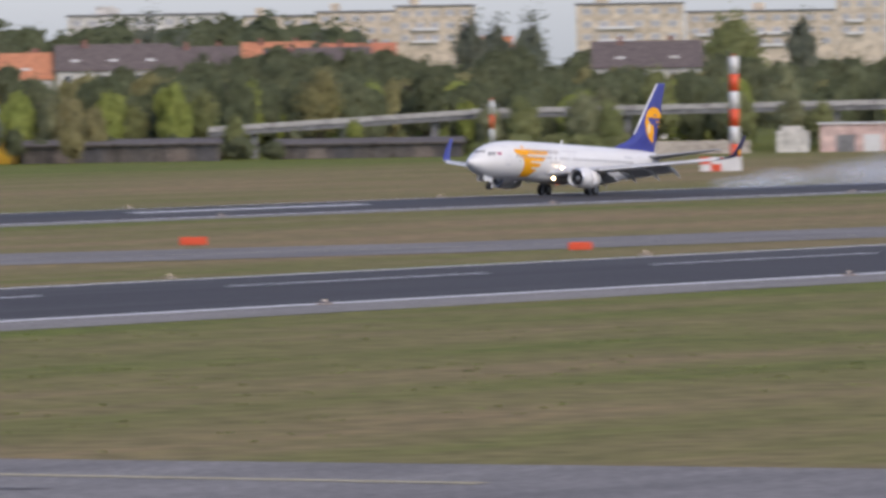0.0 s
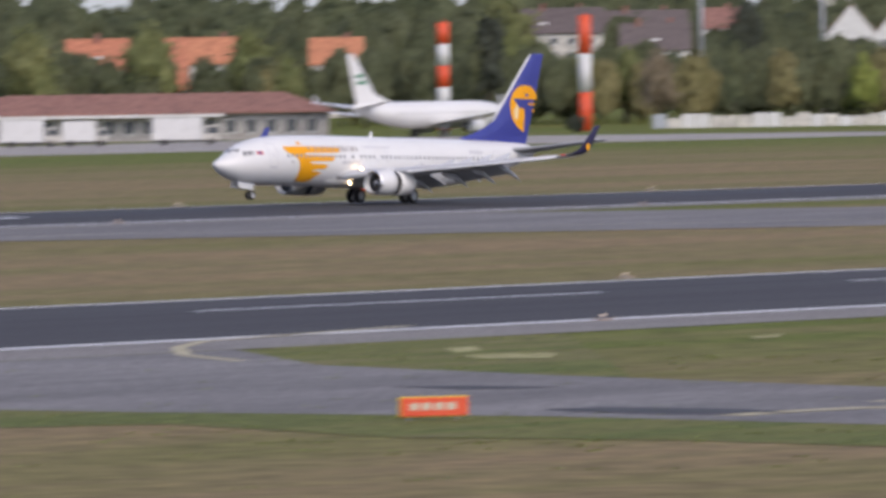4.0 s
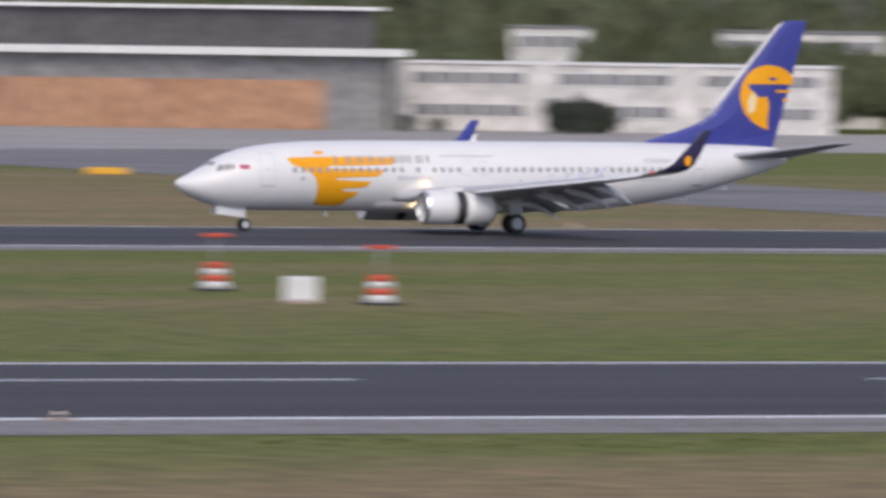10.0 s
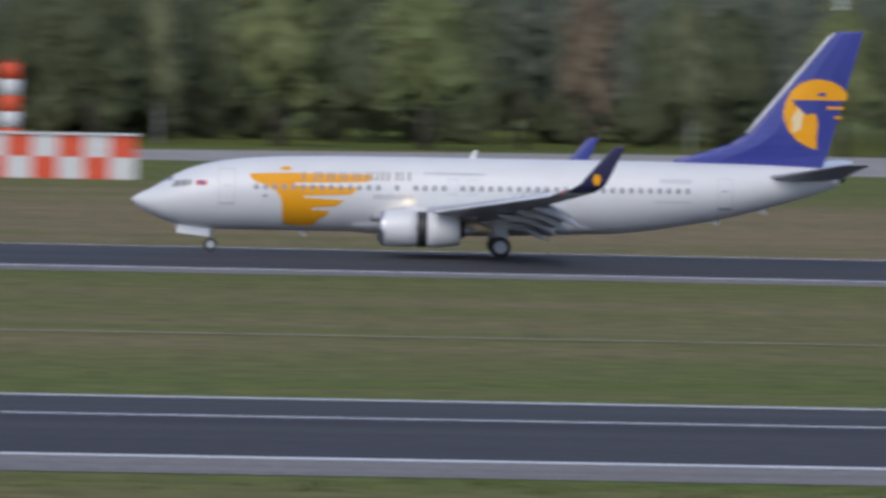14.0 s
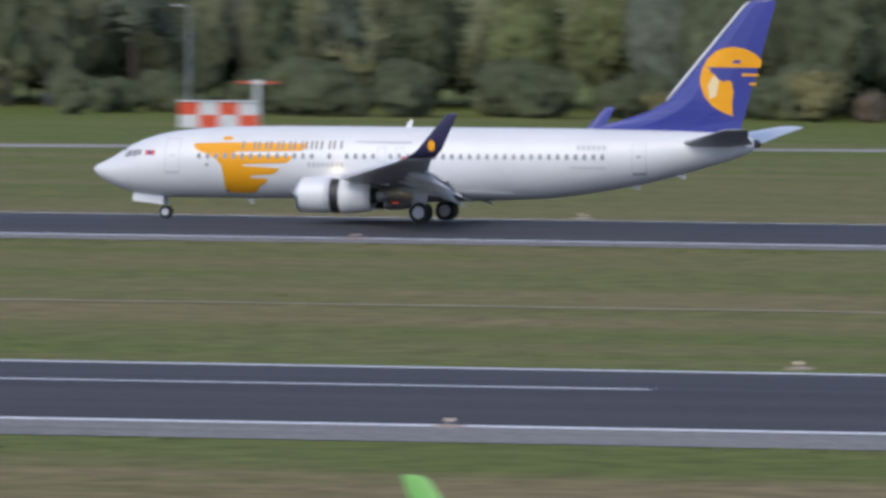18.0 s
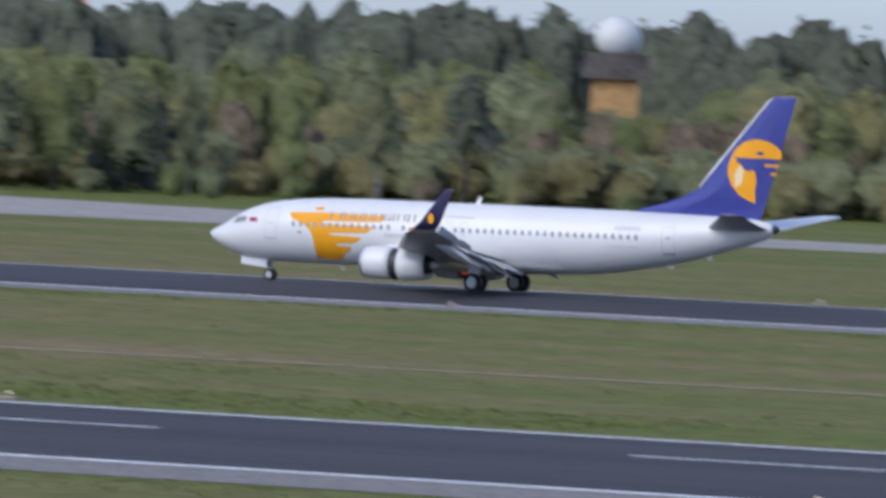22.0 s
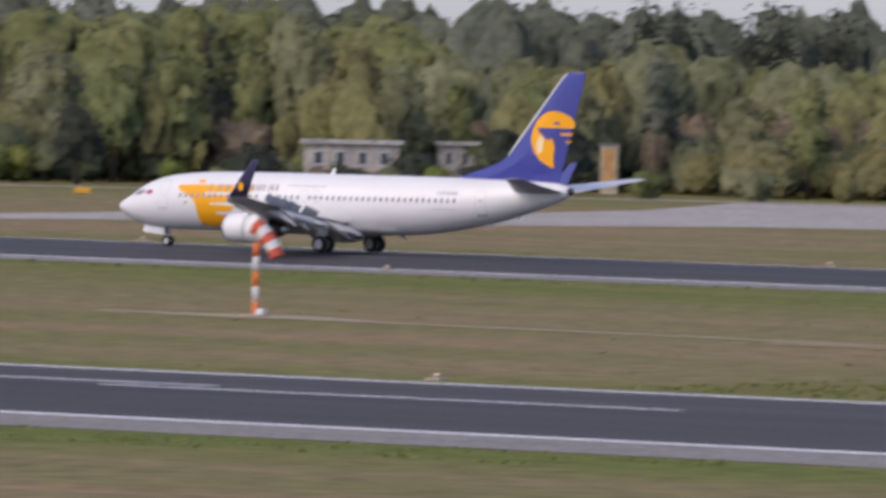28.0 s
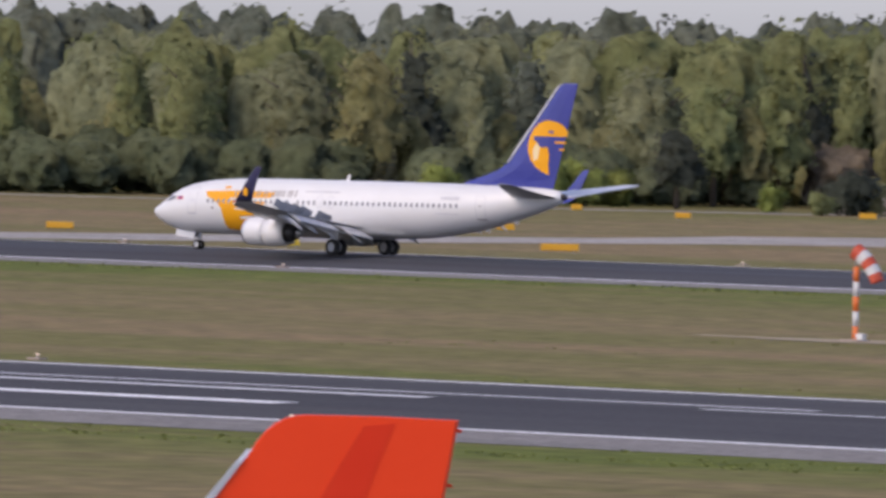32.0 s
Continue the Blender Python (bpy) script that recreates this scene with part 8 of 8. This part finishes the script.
def parked_jet(x, y, turn, label, fin_mat, length=1.0, stripe=None, z=0.0, own_fin=True):
    """A parked twin jet, nose along local -x; the same airframe, stretched along its hull."""
    ob = new("parked_airliner")
    tagged(ob, label, "airplane", "parked aircraft")
    hull = part("fuselage", hull_skin(), WHITE, ob, "white fuselage", True)
    if own_fin:
        part("fin", upright_foil(FIN), fin_mat, ob)
    wings = []
    for s in (-1, 1):
        wings.append(wing(ob, s, WHITE, GREY, emblem=False, keyed=False, flaps=False))
        engine(ob, s, WHITE, keyed=False)
        stabiliser(ob, s, WHITE)
    before = len(keyed_parts["wheel"])
    landing_gear(ob)
    del keyed_parts["wheel"][before:]
    for side in (1, -1):
        rows = []
        for u in np.linspace(6.7, 30, 40):
            w = fus_side(u, 3.55) + 0.03
            k = len(rows) * 4
            rows.append([(u - 0.13 - U0, side * w, 3.4), (u + 0.13 - U0, side * w, 3.4), (u + 0.13 - U0, side * w, 3.72), (u - 0.13 - U0, side * w, 3.72)])
        for i, r in enumerate(rows[::2]):
            part("cabin_window", (r, [[0, 1, 2, 3]]), PANE, hull)
        if stripe:
            pts = [(u - U0, side * (fus_side(u, zz) + 0.03), zz) for u in np.linspace(1.5, 36, 30) for zz in (3.02, 3.2)]
            part("cheat_line", (pts, [[2 * i, 2 * i + 2, 2 * i + 3, 2 * i + 1] for i in range(29)]), stripe, hull)
    ob.matrix_basis = Matrix.LocRotScale((x, y, base_z(x, y) + z + 0.03), Euler((0, 0, radians(turn))), (length, 0.96, 0.93))
    return ob, wings


jet, _ = parked_jet(1003.5, 899.0, 180, "white parked jet airliner with dark green mark on its fin", WHITE, 0.86)
part("fin_mark", merged(plate((35.9 - U0, 0.32, 9.0), (37.6 - U0, 0.32, 9.0), (37.7 - U0, 0.25, 9.5), (36.1 - U0, 0.25, 9.5), 0.05), plate((35.3 - U0, 0.32, 8.0), (37.3 - U0, 0.32, 8.0), (37.4 - U0, 0.28, 8.5), (35.5 - U0, 0.28, 8.5), 0.05)), DARK_GREEN, [c for c in jet.children if c.name.startswith("fin")][0], "dark green mark")
parked_jet(731.0, 901.0, 180, "white parked jet airliner with a thin red cheat line", WHITE, 0.96, SIGN_RED)


def business_jet(x, y, turn):
    ob = new("parked_business_jet")
    tagged(ob, "cream and white parked business jet with a high tailplane", "airplane", "parked aircraft")
    rows = [(0.0, 2.2, 0.05), (0.8, 2.35, 0.55), (2.0, 2.5, 0.95), (4.0, 2.6, 1.25), (9.0, 2.6, 1.3), (17.0, 2.6, 1.3), (21.0, 2.8, 1.0), (25.0, 3.1, 0.5), (27.0, 3.3, 0.15)]
    hull = part("fuselage", loft([[(u - 13, r * math.sin(a), zc + r * math.cos(a)) for a in np.linspace(0, math.tau, 25)[:-1]] for u, zc, r in rows]), WHITE, ob, "white fuselage", True)
    part("fin", loft([[(a - 13, -t, z), ((a + b) / 2 - 13, -t * 1.4, z), (b - 13, -t, z), (b - 13, t, z), ((a + b) / 2 - 13, t * 1.4, z), (a - 13, t, z)] for z, a, b, t in ((3.4, 20.5, 26.2, 0.15), (5.0, 23.0, 26.9, 0.13), (6.6, 25.4, 28.2, 0.1))]), TAN_JET, ob)
    part("fin_cap", loft([[(u - 13, r * math.sin(a), 6.65 + r * math.cos(a)) for a in np.linspace(0, math.tau, 11)[:-1]] for u, r in ((25.0, 0.05), (25.8, 0.22), (28.0, 0.22), (29.4, 0.04))]), TAN_JET, ob, "", True)
    for s in (-1, 1):
        part("tailplane", loft([[(u - 13, s * v, 6.65 + dz) for u, dz in foil(le, c, 0.09)] for v, le, c in ((0.1, 25.6, 2.6), (4.4, 28.2, 1.1))]), TAN_JET, ob)
        part("wing", loft([[(u - 13, s * v, z + dz) for u, dz in foil(le, c, 0.1)] for v, le, c, z in ((0.8, 9.5, 6.5, 1.5), (4.0, 12.2, 4.2, 1.75), (13.0, 18.2, 1.6, 2.5))]), WHITE, ob)
        part("engine", loft([[(u - 13, s * 2.1 + r * math.sin(a), 3.2 + r * math.cos(a)) for a in np.linspace(0, math.tau, 17)[:-1]] for u, r in ((18.4, 0.62), (18.3, 0.72), (19.5, 0.82), (21.6, 0.72), (22.6, 0.5))]), TAN_JET, ob, "cream rear engine", True)
        leg = part("main_gear", tube([(0.6, s * 1.7, 0.4), (0.6, s * 1.7, 1.7)], [0.1, 0.1], 8), GREY, ob)
        part("wheel", tube([(0.6, s * 1.7 - 0.2, 0.42), (0.6, s * 1.7 + 0.2, 0.42)], [0.42, 0.42], 14), TYRE, leg)
        part("cheat_line", ([(u - 13, s * (float(np.interp(u, [q[0] for q in rows], [q[2] for q in rows])) + 0.02), z) for u in np.linspace(2, 25, 20) for z in (2.35, 2.6)], [[2 * i, 2 * i + 2, 2 * i + 3, 2 * i + 1] for i in range(19)]), PINK_WALL, hull)
    leg = part("nose_gear", tube([(-10, 0, 0.3), (-10, 0, 1.6)], [0.08, 0.08], 8), GREY, ob)
    part("wheel", tube([(-10, -0.2, 0.3), (-10, 0.2, 0.3)], [0.3, 0.3], 14), TYRE, leg)
    ob.matrix_basis = pose(x, y, base_z(x, y) + 0.03, 0, 0, turn)


business_jet(551.0, 902.0, 180)


def slab(poly, half, k=0.93):
    """An upright plate of the given outline in the fin's plane, thinned towards its rim."""
    n = len(poly)
    cu, cz = sum(p[0] for p in poly) / n, sum(p[1] for p in poly) / n
    inner = [(cu + (u - cu) * k, cz + (z - cz) * k) for u, z in poly]
    rings = [[(u, s * half, z) for u, z in inner] for s in (-1,)] + [[(u, -half * 0.5, z) for u, z in poly], [(u, half * 0.5, z) for u, z in poly]] + [[(u, half, z) for u, z in inner]]
    return loft(rings)


def flush(name, poly, half, mat, parent, label=""):
    """A painted patch on both faces of a fin."""
    n = len(poly)
    verts = [(u, s * half, z) for s in (-1, 1) for u, z in poly]
    return part(name, (verts, [list(range(n)), [n + i for i in range(n)][::-1]]), mat, parent, label)


# the vermilion and lime fin; along the fin, u runs from its trailing tip towards the nose
APRON = -2.6
green_jet, green_wings = parked_jet(0, 0, 0, "white parked airliner with vermilion fin and lime-green rudder", WHITE, own_fin=False)
tip = 38.6 - U0


def nose_left(pairs):
    return [(tip - u * 1.24, z - APRON - 0.03) for u, z in pairs]


rudder = part("rudder", slab(nose_left([(0, 10.17), (1.86, 10.14), (1.9, 2.9), (1.45, 2.9), (1.0, 5.37)]), 0.09), GREEN_PAINT, green_jet, "lime-green rudder")
flush("rudder_edge", nose_left([(-0.01, 10.16), (0.16, 10.16), (1.12, 5.4), (1.5, 3.3), (1.36, 3.3), (0.98, 5.37)]), 0.1, DARK_GREEN, rudder, "darker green trailing edge")
fin = part("fin", slab(nose_left([(1.88, 10.14), (2.08, 10.12), (2.24, 10.0), (6.18, 5.51), (7.2, 4.3), (1.92, 4.15)]), 0.14), VERMILION, green_jet, "vermilion fin")
part("fin_root", slab(nose_left([(1.92, 4.146), (7.2, 4.296), (8.6, 2.75), (1.92, 2.7)]), 0.14), OFF_WHITE, green_jet, "white fin root")
part("leading_edge", slab(nose_left([(2.2, 10.08), (2.34, 10.02), (6.34, 5.5), (8.7, 2.8), (8.5, 2.8), (6.14, 5.51)]), 0.1), BARE, green_jet, "bright metal leading edge")
part("fin_cap", slab(nose_left([(-0.03, 10.16), (-0.03, 10.21), (2.1, 10.17), (2.32, 10.04), (2.2, 10.03), (2.06, 10.11)]), 0.08), WHITE, green_jet, "white fin cap")
flush("white_patch", nose_left([(3.93, 7.72), (4.13, 7.7), (5.2, 6.57), (3.9, 6.57)]), 0.146, OFF_WHITE, fin, "white patch")
for z0, z1 in ((8.5, 7.95), (7.8, 7.25), (7.05, 6.5), (6.3, 5.75), (5.6, 5.05), (4.95, 4.5)):
    for r in (((2.55, z0), (3.25, z0), (3.25, z0 - 0.1), (2.55, z0 - 0.1)), ((2.55, z1), (3.25, z1), (3.25, z1 + 0.1), (2.55, z1 + 0.1))):
        flush("writing_bar", nose_left(r), 0.146, WHITE, fin)
turn = 165.4
c, s_ = math.cos(radians(turn)), math.sin(radians(turn))
green_jet.matrix_basis = pose(-69.51 - tip * c, 174.68 - tip * s_, APRON + 0.03, 0, 0, turn)
LEAF_GREEN = material("leaf_green_paint", [(0.16, 0.42, 0.09), (0.2, 0.46, 0.11)], (0.5, 0.5, 0.5), 0.0, 0.4, local=True)
for w in green_wings:
    w.matrix_basis = pose(-2.6, 0, 0.1)
    for ch in w.children:
        if ch.name.startswith("winglet"):
            ch.data.materials[0] = LEAF_GREEN
            tagged(ch, "leaf-green upturned winglet")

# the vermilion fin with a deep red stripe, nose the other way
red_jet, _ = parked_jet(0, 0, 0, "white parked airliner with a vermilion fin and deep red stripe", WHITE, own_fin=False)


def nose_right(pairs):
    return [(tip + u, z - APRON - 0.03) for u, z in pairs]


fin = part("fin", slab(nose_right([(0, 9.448), (-0.95, 9.475), (-1.8, 9.478), (-1.93, 9.466), (-2.05, 9.43), (-2.17, 9.365), (-2.28, 9.27), (-2.38, 9.15), (-2.447, 9.04), (-3.36, 7.9), (-0.256, 7.9)]), 0.12, 0.98), VERMILION, red_jet, "vermilion upper fin")
low = part("lower_fin", slab(nose_right([(-0.256, 7.898), (-3.362, 7.898), (-6.6, 3.9), (-7.6, 2.8), (-0.9, 2.8)]), 0.14), WHITE, red_jet, "white lower fin")
part("leading_edge", slab(nose_right([(-2.42, 9.06), (-2.5, 9.05), (-3.46, 7.86), (-6.75, 3.8), (-6.6, 3.8), (-3.3, 7.86)]), 0.15), BARE, red_jet, "bright metal leading edge")
flush("deep_red_stripe", nose_right([(-1.12, 9.36), (-0.74, 9.4), (-0.92, 8.95), (-1.27, 7.93), (-1.93, 7.93), (-1.64, 8.45), (-1.36, 8.95)]), 0.125, DEEP_RED, fin, "deep red stripe")
for z in (9.33, 8.68, 8.02):
    part("static_wick", tube([(tip - 0.06 + 0.16 * (z - 9.45), 0, z + 2.57), (tip + 0.06 + 0.16 * (z - 9.45), 0, z + 2.56)], [0.03, 0.02], 6), DEEP_RED, fin)
turn = 40.0
c, s_ = math.cos(radians(turn)), math.sin(radians(turn))
red_jet.matrix_basis = pose(-73.926 - tip * c, 88.09 - tip * s_, APRON + 0.03, 0, 0, turn)

# a second windsock with a wind vane, close to the terrace
vane = new("windsock")
tagged(vane, "orange and white windsock on a red mast with white vane", "windsock")
part("foundation", soft_box(-0.5, -0.5, -0.1, 0.5, 0.5, 0.15, 0.03), CREAM, vane)
for k in range(7):
    z0, z1 = 0.1 + k * 1.385, 0.1 + (k + 1) * 1.385
    part("mast_band", tube([(0, 0, z0), (0, 0, z1)], [0.12, 0.12], 12), RED_MATT if k % 2 == 0 else WHITE_MATT, vane, smooth=True)
part("mast_head", tube([(0, 0, 9.8), (0, 0, 11.55)], [0.12, 0.11], 12), RED_MATT, vane, smooth=True)
part("collar", tube([(0, 0, 10.62), (0, 0, 10.72)], [0.17, 0.17], 12), WHITE_MATT, vane)
sock(vane, 3.0, 0.36, 0.2, 5, (-0.05, -0.3, 10.38), radians(-8), (14, 62), RED_MATT, WHITE_MATT)
for s in (-1, 1):
    part("vane_arm", tube([(0, 0, 11.57), (s * 0.25, 0, 11.55), (s * 0.42, 0, 11.65), (s * 0.72, 0, 11.68)], [0.06, 0.06, 0.045, 0.02], 8), WHITE_MATT, vane, "white swept arm")
part("lamp_box", soft_box(-0.11, -0.1, 11.6, 0.11, 0.1, 11.74, 0.02), SIGN_AMBER, vane, "amber lamp")
part("sensor_box", soft_box(-0.14, -0.11, 11.74, 0.14, 0.11, 11.84, 0.02), POST_GREY, vane)
vane.matrix_basis = pose(-5.83, 119.86, APRON)

# a steel column of the terrace
column = new("steel_column")
tagged(column, "square grey painted steel column of the terrace", "column")
part("shaft", soft_box(-0.047, -0.047, 0.0, 0.047, 0.047, 20.6, 0.006), material("grey_column_paint", [(0.17, 0.178, 0.195), (0.19, 0.198, 0.215)], (2, 2, 0.3), 0.0, 0.45), column)
part("base_plate", soft_box(-0.12, -0.12, 0.0, 0.12, 0.12, 0.02, 0.004), POST_GREY, column)
column.matrix_basis = pose(4.49, 6.62, APRON, 0, 0, -34)

# tyre smoke where the wheels touched down: a few wide wisps, turned broadside to the camera, thick in the middle and
# thin towards the rims in its view
SMOKE = bpy.data.materials.new("thin_tyre_smoke")
SMOKE.use_nodes = True
sn, sl = SMOKE.node_tree.nodes, SMOKE.node_tree.links


def calc(op, a, b):
    n = sn.new("ShaderNodeMath")
    n.operation, n.use_clamp = op, op != 'MULTIPLY'
    for i, v in enumerate((a, b)):
        if isinstance(v, float):
            n.inputs[i].default_value = v
        else:
            sl.new(v, n.inputs[i])
    return n.outputs[0]


clear, veil = sn.new("ShaderNodeBsdfTransparent"), sn.new("ShaderNodeMixShader")
mist, glow_through, both_ways = sn.new("ShaderNodeBsdfDiffuse"), sn.new("ShaderNodeBsdfTranslucent"), sn.new("ShaderNodeMixShader")
mist.inputs["Color"].default_value = glow_through.inputs["Color"].default_value = (0.88, 0.92, 0.97, 1)
sl.new(mist.outputs[0], both_ways.inputs[1])
sl.new(glow_through.outputs[0], both_ways.inputs[2])
spread, axes, wisp = sn.new("ShaderNodeTexCoord"), sn.new("ShaderNodeSeparateXYZ"), sn.new("ShaderNodeTexNoise")
wisp.inputs["Scale"].default_value, wisp.inputs["Detail"].default_value = 2.2, 5.0
sl.new(spread.outputs["Object"], axes.inputs[0])
sl.new(spread.outputs["Object"], wisp.inputs["Vector"])
middle = calc('SUBTRACT', 1.0, calc('ADD', calc('MULTIPLY', axes.outputs[0], axes.outputs[0]), calc('MULTIPLY', axes.outputs[2], axes.outputs[2])))
thick = calc('MULTIPLY', calc('MULTIPLY', middle, middle), calc('MULTIPLY', wisp.outputs["Fac"], 0.6))
sl.new(thick, veil.inputs[0])
sl.new(clear.outputs[0], veil.inputs[1])
sl.new(both_ways.outputs[0], veil.inputs[2])
sl.new(veil.outputs[0], sn["Material Output"].inputs["Surface"])
tyre_smoke = new("tyre_smoke")
tagged(tyre_smoke, "thin bluish white tyre smoke drifting over the runway", "smoke")
srng = random.Random(4)
bm = bmesh.new()
bmesh.ops.create_icosphere(bm, subdivisions=3, radius=1)
puff = bpy.data.meshes.new("puff")
bm.to_mesh(puff)
bm.free()
puff.materials.append(SMOKE)
puff.polygons.foreach_set("use_smooth", [True] * len(puff.polygons))
for k in range(9):
    f = (k + srng.uniform(0.0, 0.3)) / 8
    part("puff", puff, None, tyre_smoke, m=Matrix.LocRotScale((f * 86 - 4, srng.uniform(-2, 2), 0.5 + 1.3 * f ** 0.5), Euler((0, 0, radians(srng.uniform(-68, -50)))), (5.0 + 3.5 * f, 1.5, 1.1 + 2.3 * min(1, 1.6 * f) * srng.uniform(0.8, 1.2))))
tyre_smoke.matrix_basis = pose(911, FAR_Y + 2, base_z(911, FAR_Y) + 0.3)


# ---- what moves ----
def motions():
    def at_time(t):
        """Place of the airliner's main wheels along the runway, and its pitch."""
        i = min(int(t), 31)
        f = t - i
        x = PLACES[i] + (PLACES[i + 1] - PLACES[i]) * f
        pitch = float(np.interp(t, [0, 2, 4, 5.4], [3.1, 3.9, 2.2, 0.0]))
        return x + U0, pitch
    rows = []
    for i in range(33):
        x, pitch = at_time(i)
        s = x - U0
        s = s / 500
        rows.append((i, pose(x, FAR_Y, 0.264 - 0.229 * s + 0.147 * s * s + 0.348 + 0.05, 0, pitch, 0)))
    rows.insert(6, (5.4, pose(at_time(5.4)[0], FAR_Y, 0.612 + 0.05 - 0.229 * 0.94 + 0.147 * 0.88, 0, 0, 0)))
    walk(airliner, rows)
    for sleeve in keyed_parts["sleeve"]:
        walk(sleeve, [(0, pose(0, 0, 0)), (2.5, pose(0, 0, 0)), (3.2, pose(0.52, 0, 0)), (25.4, pose(0.52, 0, 0)), (26.8, pose(0, 0, 0)), (32, pose(0, 0, 0))])
    for sp, hinge in keyed_parts["spoiler"]:
        walk(sp, [(0, pose(*hinge, 0, 0, 0)), (0.3, pose(*hinge, 0, -4, 0)), (1.2, pose(*hinge, 0, -52, 0)), (32, pose(*hinge, 0, -52, 0))])
    far = base_z(911, FAR_Y) + 0.3
    walk(tyre_smoke, [(0, pose(911, FAR_Y + 2, far)), (1, pose(912.5, FAR_Y + 3, far + 0.15)), (32, pose(930, FAR_Y + 14, far + 0.6))])
    # the wheels roll, as fast as the steps between rows can show
    turns = {}
    for wheel_, radius in keyed_parts["wheel"]:
        if radius not in turns:
            angle, angles = 0.0, [0.0]
            for i in range(320):
                way = abs(at_time((i + 1) / 10)[0] - at_time(i / 10)[0]) / radius
                angle -= min(math.degrees(way), 80.0)
                angles.append(angle)
            turns[radius] = angles
        x, y, z = wheel_.matrix_basis.translation
        walk(wheel_, [(i / 10, pose(x, y, z, 0, a, 0)) for i, a in enumerate(turns[radius])])


PLACES = (850.08, 776.52, 703.62, 632.01, 562.23, 494.66, 429.02, 365.11, 303.52, 244.91, 189.23, 136.33, 86.33, 39.32, -4.87, -46.49, -85.76, -122.96, -158.57, -192.98, -225.97, -257.16, -286.35, -313.39, -338.31, -361.16, -382.13, -401.35, -418.87, -434.66, -448.51, -460.43, -471.27)
motions()
